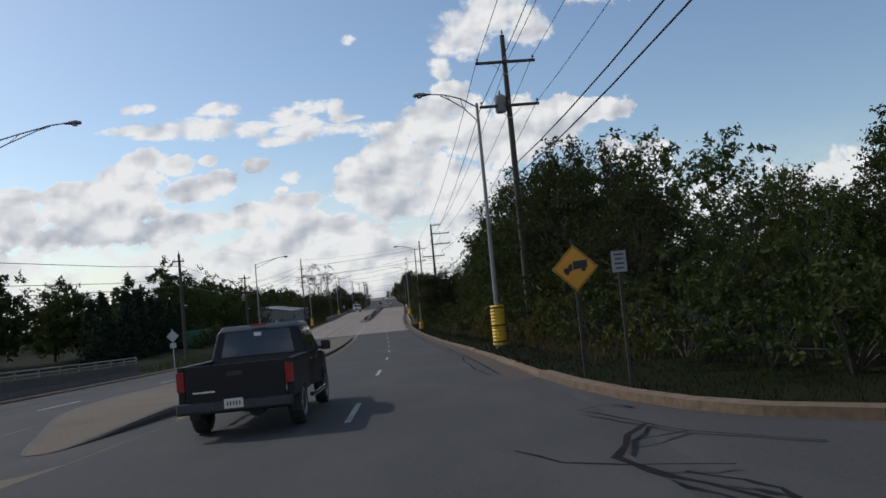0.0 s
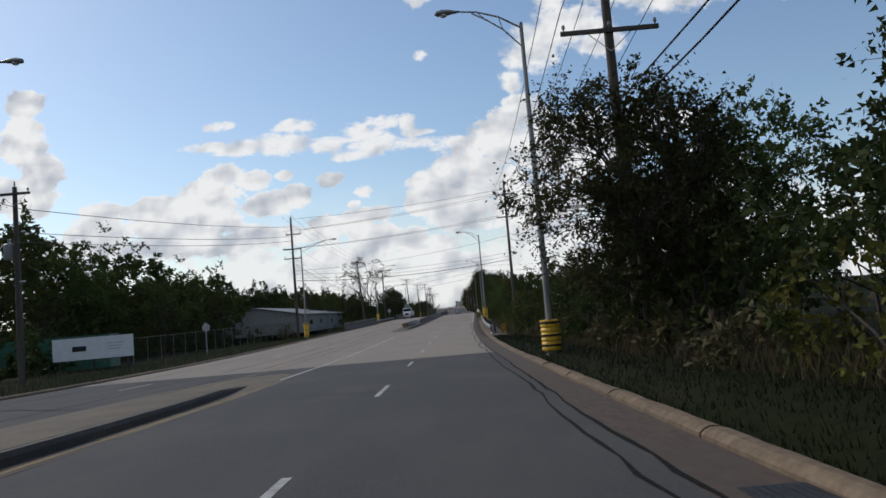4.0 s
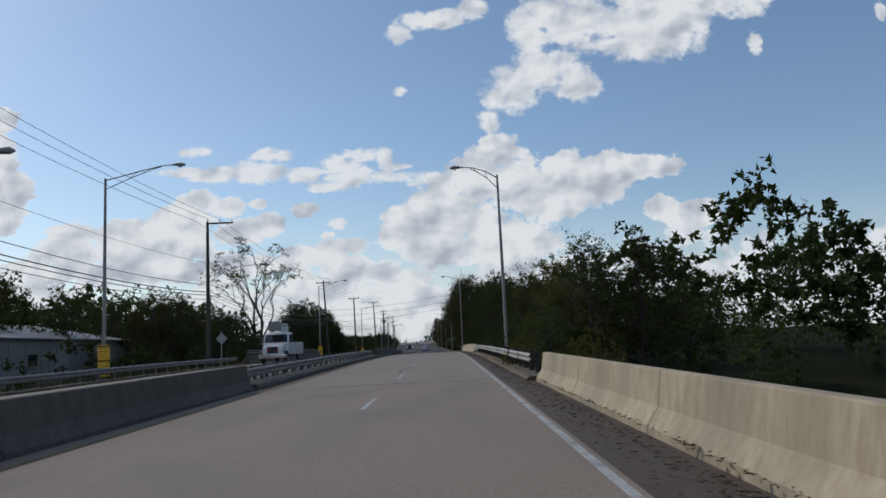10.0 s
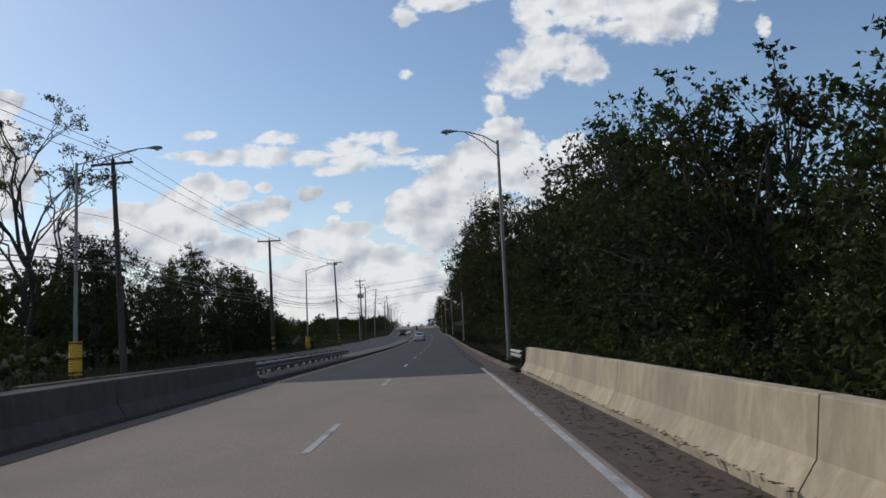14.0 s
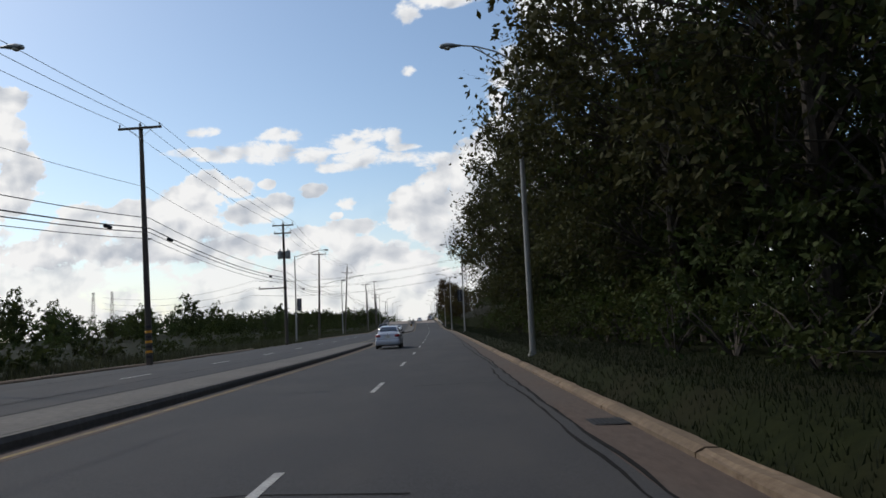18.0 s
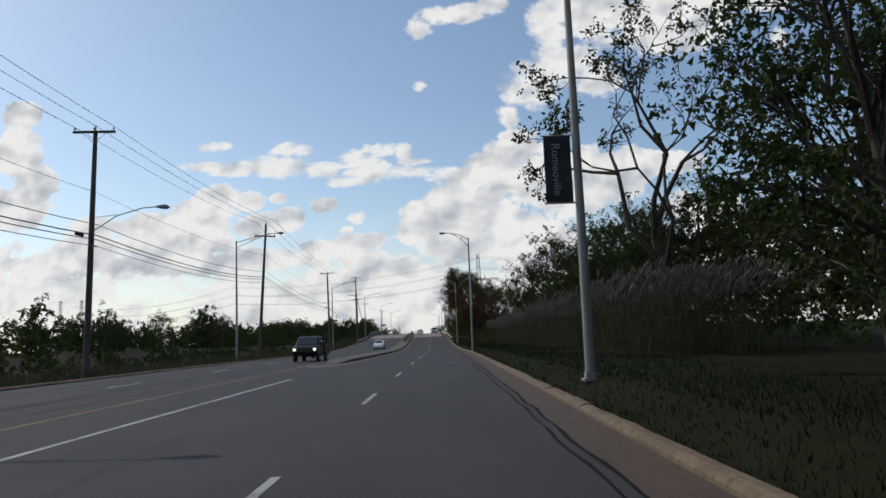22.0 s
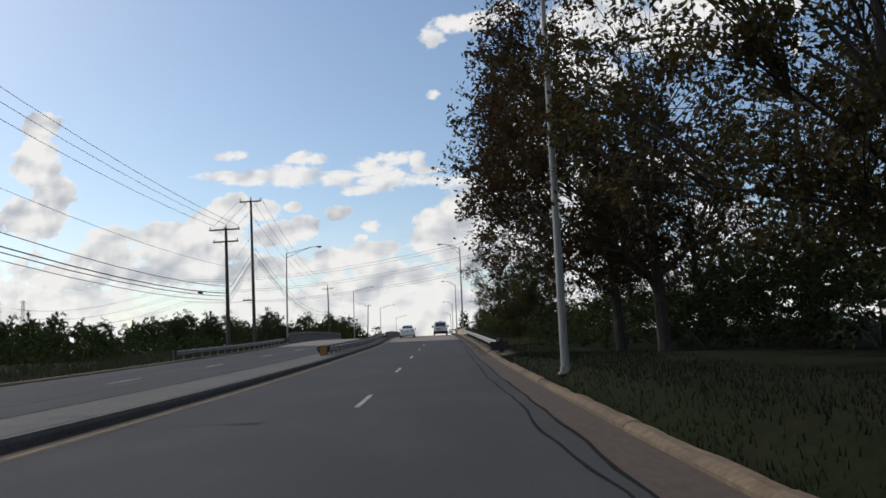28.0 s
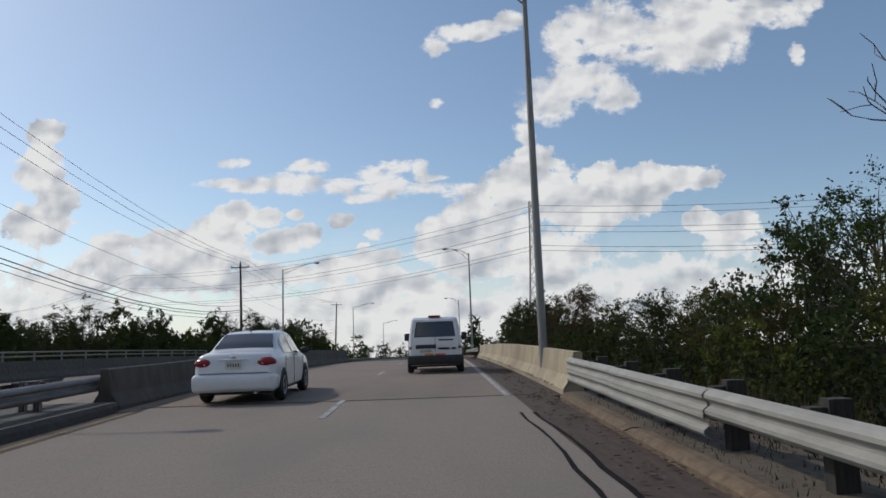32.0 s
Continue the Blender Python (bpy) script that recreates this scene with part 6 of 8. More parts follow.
row(["green2", "far", "mass"], 146, 190, 4.0, -40, -29, 0.55, 0.8)
row(["far2", "far"], 214, 300, 4.6, -62, -50, 1.1, 1.4)
for y, d, k, s in ((272, -27, "green", 0.95), (276, -27, "dark", 1.0), (283, -30, "dark", 1.05), (288, -25.5, "dark", 0.75), (280, -34, "green2", 1.2), (292, -32, "dark", 1.0), (266, -33, "green2", 1.1), (260, -36, "green2", 1.1), (216, -31, "olive", 0.5)):
    plant(k, y, d, s)
row(["bgreen", "bdark"], 226, 300, 4.0, -24, -20, 0.7, 1.3)
cw = bare_tree(33, 17, 0.85, "tall cottonwood with thinning leaves and bare limbs", leaf="leaf_brown", bark="bark", m=upright(339, -33, -0.2, 0, 1.22), name="thinning_tree", leaves=48)
copy_thing(cw, upright(336, -31.5, -0.3, 140, 1.0))
row(["mass", "dark2"], 326, 352, 4.0, -27, -20.5, 0.6, 0.75)
row(["bdark", "bgreen"], 300, 350, 3.2, -24, -20, 0.9, 1.5)
row(["mass", "dark2"], 300, 345, 6.0, -42, -30, 0.7, 0.9)
for y, d, k, s in ((360, -26, "dark2", 0.9), (367, -28, "mass", 1.05), (371, -25.5, "dark2", 0.95), (378, -25, "dark", 1.08), (383, -27, "dark2", 0.88), (388, -24.5, "dark", 0.82), (393, -25, "dark", 0.66), (372, -33, "dark2", 0.95), (375, -23.5, "dark", 0.7), (381, -22.8, "dark", 0.62), (365, -23.5, "dark", 0.75)):
    plant(k, y, d, s)
row(["far", "far2", "far2"], 410, 640, 8.0, -72, -44, 0.45, 0.9)
for y, d, k, s in ((420, -38, "mass", 0.6), (428, -43, "mass", 0.65), (447, -45, "green2", 0.6), (520, -36, "mass", 0.6), (530, -33, "thin", 0.55), (575, -38, "thin", 0.62), (582, -42, "mass", 0.5)):
    plant(k, y, d, s)
row(["far", "far2", "far2"], 560, 760, 5.0, -95, -58, 0.5, 0.8)
row(["far2", "mass", "far", "dark2"], 690, 800, 2.6, -50, -24, 0.5, 0.75)
row(["bdark", "bgreen"], 640, 800, 5.0, -30, -20, 0.7, 1.2)
row(["far2", "far"], 640, 800, 3.0, -72, -46, 0.5, 0.7)
row(["bdark", "bdark"], 610, 800, 2.2, -50, -30, 1.2, 1.9)
row(["bdark", "bolive", "bdark"], 396, 700, 2.6, -27, -20.5, 0.3, 0.55)
row(["bdark", "bdark", "bgreen"], 396, 780, 3.2, -42, -27, 0.45, 0.8)
row(["bdark", "bgreen"], 350, 396, 2.4, -26, -20.5, 0.9, 1.4)


def crowds():
    """Plants that stand too far off to be told apart, one mesh for each sort."""
    for kind, poses in CROWDS.items():
        src = P_.get({"dark2": "mass"}.get(kind, kind)) or FAR_BUSH
        for child in src.children:
            if not child.name.startswith(("crown", "foliage")):
                continue
            me = child.data
            co = np.empty(len(me.vertices) * 3)
            me.vertices.foreach_get("co", co)
            co = np.c_[co.reshape(-1, 3), np.ones(len(me.vertices))]
            sizes = np.empty(len(me.polygons), dtype=np.int32)
            me.polygons.foreach_get("loop_total", sizes)
            idx = np.empty(len(me.loops), dtype=np.int32)
            me.loops.foreach_get("vertex_index", idx)
            n, k = len(co), len(poses)
            out = bpy.data.meshes.new("crowd")
            out.vertices.add(n * k)
            out.vertices.foreach_set("co", np.concatenate([(co @ np.array(m).T)[:, :3] for m in poses]).reshape(-1).astype(np.float32))
            out.loops.add(len(idx) * k)
            out.loops.foreach_set("vertex_index", np.concatenate([idx + n * j for j in range(k)]).astype(np.int32))
            out.polygons.add(len(sizes) * k)
            starts = np.concatenate([[0], np.cumsum(np.tile(sizes, k))[:-1]]).astype(np.int32)
            out.polygons.foreach_set("loop_start", starts)
            out.update(calc_edges=True)
            out.validate()
            out.materials.append(me.materials[0])
            bushy = kind[0] == "b"
            single("thicket" if bushy else "woodland", out, "bark",
                   "low dark thicket of bushes beyond the far kerb" if bushy else "dense dark woodland behind the roadside trees", "woodland", kind="stuff")


def far_wood(name, spans, label, seed, per=20, size=1.0):
    """Distant woodland: clumps of foliage along the skyline."""
    rng = np.random.default_rng(seed)
    centres, radii = [], []
    for y0, y1, d0, d1, n, hh in spans:
        for k in range(n):
            y, d = rng.uniform(y0, y1), rng.uniform(d0, d1)
            top = hh * rng.uniform(0.6, 1.1)
            b = at(y, d, -0.8)
            for j in range(9):
                q = rng.uniform(0, 1)
                centres.append((b.x + rng.normal() * 2.2 * (1.1 - q), b.y + rng.normal() * 2.2, max(0.3, b.z + q * top)))
                radii.append(1.9)
    single(name, leaf_mesh(name, centres, radii, per, size, "leaf_dark" if seed % 2 else "leaf_green", rng), "leaf_dark", label, "woodland", kind="stuff")


crowds()
far_wood("far_woodland", [(780, 1000, 8, 60, 60, 9), (1000, 1500, 6, 160, 70, 11)], "distant dark woodland along the skyline", 51)
far_wood("far_woodland", [(760, 1000, -110, -22, 80, 8.5), (1000, 1500, -260, -20, 110, 11)], "distant green woodland along the skyline", 52)
far_wood("far_woodland", [(380, 860, -190, -100, 190, 9)], "low line of trees beyond the fields", 53)
far_wood("far_woodland", [(60, 380, -150, -75, 90, 10)], "woodland behind the far side of the highway", 54)
far_wood("far_woodland", [(20, 760, 26, 60, 190, 9)], "dense woodland behind the roadside trees", 55, 64, 0.42)


def blades(name, label, y0, y1, d0, d1, n, tall, mat, seed, wide=0.012, lean=0.35):
    """Grass: narrow bent blades, one mesh."""
    rng = np.random.default_rng(seed)
    y = rng.uniform(y0, y1, n)
    d = d0 + (d1 - d0) * rng.uniform(0, 1, n) ** 1.3
    keep = np.array([b > corner_d(a) + 0.35 if a < 19 and b > 0 else True for a, b in zip(y, d)])
    y, d = y[keep], d[keep]
    n = len(y)
    x = np.interp(y, _fy, _fx) + d
    drop = np.array([ground_drop(a, b) if b > 4.3 or b < -16 else -0.12 for a, b in zip(y, d)])
    z = np.interp(y, _fy, _fz) + drop
    h = tall * rng.uniform(0.45, 1.25, n)
    a = rng.uniform(0, 2 * math.pi, n)
    w = wide * rng.uniform(0.7, 1.5, n)
    v = np.empty((n, 3, 3))
    v[:, 0] = np.stack([x - np.cos(a) * w, y - np.sin(a) * w, z], 1)
    v[:, 1] = np.stack([x + np.cos(a) * w, y + np.sin(a) * w, z], 1)
    b = rng.uniform(0, 2 * math.pi, n)
    v[:, 2] = np.stack([x + np.cos(b) * h * lean, y + np.sin(b) * h * lean, z + h], 1)
    me = bpy.data.meshes.new(name)
    me.from_pydata(v.reshape(-1, 3).tolist(), [], np.arange(3 * n).reshape(n, 3).tolist())
    me.materials.append(M[mat])
    single(name, me, mat, label, "grass", kind="stuff")


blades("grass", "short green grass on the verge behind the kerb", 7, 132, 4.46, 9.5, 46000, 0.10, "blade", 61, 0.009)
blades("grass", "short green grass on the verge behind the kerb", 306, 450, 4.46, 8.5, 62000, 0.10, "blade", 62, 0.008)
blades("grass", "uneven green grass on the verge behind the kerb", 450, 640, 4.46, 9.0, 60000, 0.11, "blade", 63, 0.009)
blades("dry_grass", "long dry grass and weeds below the bushes", 20, 190, 6.2, 9.5, 16000, 0.55, "straw", 64, 0.012)
blades("dry_grass", "long dry grass behind the guardrails", 222, 330, 5.2, 9.0, 9000, 0.45, "straw", 65, 0.012)
blades("dry_grass", "long dry grass behind the guardrail", 603, 740, 5.4, 12.0, 16000, 0.5, "straw", 66, 0.012)
blades("dry_grass", "rough weeds along the far kerb", 300, 780, -21, -16.2, 26000, 0.7, "reed", 67, 0.03)
blades("dry_grass", "rough weeds along the far kerb", 60, 300, -22, -16.2, 14000, 0.5, "reed", 68, 0.03)


def litter_strip(label, y0, y1, d0, d1, n, mat, seed, size=0.05):
    """Small flat leaves and crumbs that lie about, one mesh."""
    rng = np.random.default_rng(seed)
    geo = Geo()
    for k in range(n):
        y, d = rng.uniform(y0, y1), d0 + (d1 - d0) * rng.uniform(0, 1) ** 0.7
        c, a, s = at(y, d, 0.012 if d < 4.3 else 0.12), rng.uniform(0, 6.28), size * rng.uniform(0.4, 1.3)
        p, q = Vector((math.cos(a), math.sin(a), 0)) * s, Vector((-math.sin(a), math.cos(a), 0)) * s * 0.5
        geo.add([c - p, c + q + Vector((0, 0, 0.012)), c + p, c - q + Vector((0, 0, 0.01))], [(0, 1, 2, 3)])
    single("leaf_litter", geo, mat, label, "litter", kind="stuff", fix=False)


for a, b, n in ((134, 194, 900), (194, 221, 700), (221, 268, 800), (268, 301, 900), (590, 641, 700), (641, 678, 500)):
    litter_strip("dead leaves and crumbs along the foot of the barrier and kerb", a, b, 3.5, 4.42 if b - a < 40 else 4.26, n, "dirt", int(a))
    litter_strip("fallen dry leaves along the gutter", a, b, 3.7, 4.42 if b - a < 40 else 4.26, n // 3, "leaf_brown", int(a) + 1, 0.06)
litter_strip("dry leaves on the bare verge", 221, 267, 4.6, 5.9, 900, "straw", 81, 0.08)
litter_strip("dry leaves on the bare verge", 135, 193, 4.6, 5.9, 900, "straw", 82, 0.08)


def reed_bed(y0, y1, d0, d1, n, tall, seed):
    rng = np.random.default_rng(seed)
    leaves, plumes = Geo(), Geo()
    for k in range(n):
        y, d = rng.uniform(y0, y1), rng.uniform(d0, d1)
        p = at(y, d, ground_drop(y, d) - 0.05)
        h = tall * rng.uniform(0.75, 1.15)
        lx, ly = rng.normal() * 0.12 * h, rng.normal() * 0.12 * h
        a = rng.uniform(0, math.pi)
        cx, cy = math.cos(a) * 0.012, math.sin(a) * 0.012
        tip = p + Vector((lx, ly, h))
        leaves.add([p + Vector((cx, cy, 0)), p - Vector((cx, cy, 0)), tip], [(0, 1, 2)])
        for j in range(4):
            f = rng.uniform(0.2, 0.85)
            q = p.lerp(tip, f)
            b = rng.uniform(0, 2 * math.pi)
            ln = rng.uniform(0.35, 0.7)
            e = q + Vector((math.cos(b) * ln, math.sin(b) * ln, ln * rng.uniform(-0.3, 0.6)))
            s = Vector((-math.sin(b), math.cos(b), 0)) * 0.02
            leaves.add([q + s, q - s, e], [(0, 1, 2)])
        if rng.uniform() < 0.85:
            for j in range(5):
                b = rng.uniform(0, 2 * math.pi)
                s = Vector((math.cos(b), math.sin(b), 0)) * 0.075
                plumes.add([tip - Vector((0, 0, 0.05)), tip + s + Vector((0, 0, 0.12)), tip + Vector((lx * 0.2 + 0.10 + rng.uniform(0, 0.12), ly * 0.2 - 0.06, rng.uniform(0.26, 0.44))), tip - s * 0.4 + Vector((0, 0, 0.14))], [(0, 1, 2, 3)])
    single("reed_bed", leaves, "reed", "tall grey-green reeds beyond the grass verge", "reeds", kind="stuff", fix=False)
    single("reed_plumes", plumes, "plume", "silvery seed plumes on tall reeds", "reeds", kind="stuff", fix=False)


reed_bed(462, 552, 8.8, 14.5, 7500, 2.75, 71)

# ---- vehicles (own y ahead, x to the right, wheels on z = 0) ----
def shell(outline, half, bevel=0.08, segs=3, narrow=0.1, lean=0.0, z_lean=0.8):
    """A side outline of (y, z) pushed out to both sides, its edges rounded, drawn in at the ends and above z_lean."""
    bm = bmesh.new()
    a = [bm.verts.new((-half, y, z)) for y, z in outline]
    b = [bm.verts.new((half, y, z)) for y, z in outline]
    n = len(outline)
    caps = [bm.faces.new(a), bm.faces.new(b[::-1])]
    for k in range(n):
        bm.faces.new((a[(k + 1) % n], a[k], b[k], b[(k + 1) % n]))
    bmesh.ops.recalc_face_normals(bm, faces=bm.faces)
    edges = [e for e in bm.edges if sum(f in caps for f in e.link_faces) == 1]
    bmesh.ops.bevel(bm, geom=edges, offset=bevel, segments=segs, profile=0.6, affect="EDGES", clamp_overlap=True)
    sharp = [e for e in bm.edges if len(e.link_faces) == 2 and e.calc_face_angle(0) > radians(22)]
    if sharp and bevel > 0.03:
        bmesh.ops.bevel(bm, geom=sharp, offset=min(0.035, bevel * 0.4), segments=2, profile=0.6, affect="EDGES", clamp_overlap=True)
    ys = [p[0] for p in outline]
    mid, ln = (max(ys) + min(ys)) / 2, (max(ys) - min(ys)) / 2
    for v in bm.verts:
        f = abs(v.co.y - mid) / ln
        v.co.x *= 1 - narrow * f ** 5
        if lean and v.co.z > z_lean:
            v.co.x *= 1 - lean * (v.co.z - z_lean)
    g = Geo()
    g.add([v.co.copy() for v in bm.verts], [[v.index for v in f.verts] for f in (bm.verts.index_update() or bm.faces)])
    bm.free()
    return g


def pane(corners, lift=0.008, thick=0.006, inset=0.0):
    """A thin four-cornered sheet, pushed out along its normal."""
    p = [Vector(c) for c in corners]
    mid = sum(p, Vector()) / 4
    p = [q.lerp(mid, inset) for q in p]
    nrm = (p[1] - p[0]).cross(p[3] - p[0]).normalized()
    top = [q + nrm * (lift + thick) for q in p]
    low = [q + nrm * lift for q in p]
    return Geo().add(low + top, [(3, 2, 1, 0), (4, 5, 6, 7), (0, 1, 5, 4), (1, 2, 6, 5), (2, 3, 7, 6), (3, 0, 4, 7)])


def wheel(root, x, y, r, w, side, spokes=10):
    prof = [(r * 0.62, -w / 2 + 0.02), (r * 0.9, -w / 2), (r * 0.985, -w / 2 + 0.03), (r, -w / 4), (r, w / 4), (r * 0.985, w / 2 - 0.03), (r * 0.9, w / 2), (r * 0.62, w / 2 - 0.02)]
    n, geo, verts, faces = 24, Geo(), [], []
    for k in range(n):
        a = 2 * math.pi * k / n
        verts += [(x + o, y + q * math.sin(a), r + q * math.cos(a)) for q, o in prof]
    m = len(prof)
    for k in range(n):
        for j in range(m):
            faces.append((k * m + j, k * m + (j + 1) % m, ((k + 1) % n) * m + (j + 1) % m, ((k + 1) % n) * m + j))
    tyre = part("wheel", geo.add(verts, faces), "black_rubber", root, "black rubber tyre", shade=True)
    part("hub_disc", Geo().tube([(x + side * (w / 2 - 0.10), y, r), (x + side * (w / 2 - 0.075), y, r)], r * 0.6, 20), "trim", tyre)
    rim = Geo().tube([(x + side * (w / 2 - 0.07), y, r), (x + side * (w / 2 - 0.02), y, r)], [r * 0.17, r * 0.12], 12)
    ring = [Vector((x + side * (w / 2 - 0.022), y + math.sin(2 * math.pi * k / 24) * r * 0.6, r + math.cos(2 * math.pi * k / 24) * r * 0.6)) for k in range(25)]
    rim.tube(ring, r * 0.045, 5, caps=False)
    for k in range(spokes):
        a = 2 * math.pi * k / spokes
        out, turn = Vector((0, math.sin(a), math.cos(a))), Vector((0, math.cos(a), -math.sin(a)))
        c = Vector((x + side * (w / 2 - 0.03), y, r))
        e = c + out * r * 0.58 + Vector((side * 0.006, 0, 0))
        deep = Vector((-side * 0.03, 0, 0))
        c = c + out * r * 0.1
        rim.add([c - turn * r * 0.05, c + turn * r * 0.05, e + turn * r * 0.085, e - turn * r * 0.085] + [q + deep for q in (c - turn * r * 0.05, c + turn * r * 0.05, e + turn * r * 0.085, e - turn * r * 0.085)],
                [(0, 1, 2, 3), (7, 6, 5, 4), (0, 4, 5, 1), (1, 5, 6, 2), (2, 6, 7, 3), (3, 7, 4, 0)])
    part("rim", rim, "rim", tyre, "silver wheel rim")


def arch(root, x, y, r, side):
    g = Geo()
    n = 14
    pts = []
    for k in range(n + 1):
        a = math.pi * (-0.08 + 1.16 * k / n)
        pts.append((y + (r + 0.065) * math.cos(a), r + (r + 0.065) * math.sin(a)))
    lo, hi = (x - 0.16, x + 0.006) if side > 0 else (x - 0.006, x + 0.16)
    part("wheel_arch", g.prism(pts, 0, lo, hi), "trim", root, "dark wheel arch")


def seam(root, pts, x, side):
    for (y0, z0), (y1, z1) in zip(pts, pts[1:]):
        part("door_gap", Geo().tube([(x + side * 0.002, y0, z0), (x + side * 0.002, y1, z1)], 0.006, 4), "trim", root)


def plate(root, y, z, way=-1, w=0.32, h=0.16, x=0.0):
    p = part("number_plate", Geo().box((x, y + way * 0.012, z), (w, 0.012, h)), "plate", root, "pale number plate")
    for k in range(5):
        part("plate_mark", Geo().box((x - w * 0.32 + k * w * 0.16, y + way * 0.021, z), (w * 0.07, 0.004, h * 0.42)), "ink", p)


def mirror(root, x, y, z, side, mat, tall=0.16, wide=0.2):
    body = shell([(y - 0.05, z - tall / 2), (y + 0.06, z - tall / 2 + 0.03), (y + 0.06, z + tall / 2 - 0.03), (y - 0.05, z + tall / 2)], wide / 2, 0.03, 3, 0.0)
    part("wing_mirror", body, mat, root, shade=True, m=Matrix.Translation((x + side * (0.08 + wide / 2), 0, 0)))
    part("mirror_arm", Geo().tube([(x - side * 0.03, y + 0.03, z - 0.06), (x + side * 0.12, y, z - 0.03)], 0.032, 8), mat, root)


SEDAN_Y = [0.0, 0.05, 0.14, 0.5, 0.78, 1.0, 1.35, 1.6, 2.1, 2.6, 3.0, 3.4, 3.9, 4.3, 4.46, 4.53]
SEDAN = dict(
    roof=[0.66, 0.97, 1.02, 1.05, 1.065, 1.22, 1.41, 1.465, 1.485, 1.455, 1.25, 0.985, 0.90, 0.79, 0.68, 0.50],
    roof_w=[0.60, 0.69, 0.72, 0.73, 0.71, 0.64, 0.58, 0.565, 0.575, 0.58, 0.63, 0.69, 0.69, 0.63, 0.55, 0.40],
    belt=[0.60, 0.86, 0.89, 0.93, 0.945, 0.95, 0.95, 0.945, 0.93, 0.92, 0.91, 0.895, 0.84, 0.73, 0.62, 0.47],
    belt_w=[0.68, 0.77, 0.80, 0.825, 0.83, 0.832, 0.835, 0.835, 0.835, 0.835, 0.83, 0.82, 0.80, 0.74, 0.66, 0.48],
    side_w=[0.72, 0.80, 0.825, 0.845, 0.85, 0.85, 0.85, 0.85, 0.85, 0.85, 0.85, 0.848, 0.835, 0.79, 0.70, 0.52],
    floor=[0.36, 0.27, 0.25, 0.23, 0.22, 0.22, 0.22, 0.22, 0.22, 0.22, 0.22, 0.22, 0.23, 0.25, 0.29, 0.36])


def sedan_at(key, y):
    """A measure of the body at a place along it, eased between its keys."""
    tot = w = 0.0
    for k in range(-3, 4):
        q = math.exp(-0.5 * (k / 1.5) ** 2)
        tot += q * float(np.interp(y + k * 0.028, SEDAN_Y, SEDAN[key]))
        w += q
    return tot / w


def sedan_half(y):
    r, rw, b, bw, sw, f = (sedan_at(k, y) for k in ("roof", "roof_w", "belt", "belt_w", "side_w", "floor"))
    mid = min(0.45, (f + b) / 2)
    return [(sw * 0.86, f), (sw * 0.975, f + 0.07), (sw, mid), (sw, mid + (b - mid) * 0.5), (bw + (sw - bw) * 0.4, b - 0.07), (bw, b - 0.015), (bw - 0.025, b + 0.012),
            (bw - 0.03 + (rw + 0.035 - bw + 0.03) * 0.5, b + 0.012 + (r - 0.075 - b - 0.012) * 0.5), (rw + 0.035, r - 0.075), (rw, r - 0.03), (rw - 0.07, r - 0.004), (rw * 0.5, r + 0.008), (0.0, r + 0.014)]


def sheet(rows, thick, way):
    """A curved pane: rows of points, thickened along way."""
    g, n, m = Geo(), len(rows), len(rows[0])
    low = [Vector(p) for r in rows for p in r]
    t = Vector(way) * thick
    f = []
    for i in range(n - 1):
        for k in range(m - 1):
            a = i * m + k
            f += [(a, a + 1, a + m + 1, a + m), (n * m + a, n * m + a + m, n * m + a + m + 1, n * m + a + 1)]
    rim = list(range(m)) + [i * m + m - 1 for i in range(1, n)] + [(n - 1) * m + k for k in range(m - 2, -1, -1)] + [i * m for i in range(n - 2, 0, -1)]
    f += [(rim[i], rim[(i + 1) % len(rim)], n * m + rim[(i + 1) % len(rim)], n * m + rim[i]) for i in range(len(rim))]
    return g.add(low + [p + t for p in low], f)


def lobe(c, s, turn=0.0):
    """A flattened round lens."""
    g, verts, faces, n, m = Geo(), [], [], 16, 8
    for i in range(1, m):
        a = math.pi * i / m
        for k in range(n):
            b = 2 * math.pi * k / n
            x, y, z = s[0] * math.sin(a) * math.cos(b), -s[1] * math.cos(a), s[2] * math.sin(a) * math.sin(b)
            ca, sa = math.cos(turn), math.sin(turn)
            verts.append((c[0] + x * ca - y * sa, c[1] + x * sa + y * ca, c[2] + z))
    for i in range(m - 2):
        for k in range(n):
            faces.append((i * n + k, i * n + (k + 1) % n, (i + 1) * n + (k + 1) % n, (i + 1) * n + k))
    faces += [tuple(range(n))[::-1], tuple(range((m - 2) * n, (m - 1) * n))]
    return g.add(verts, faces)


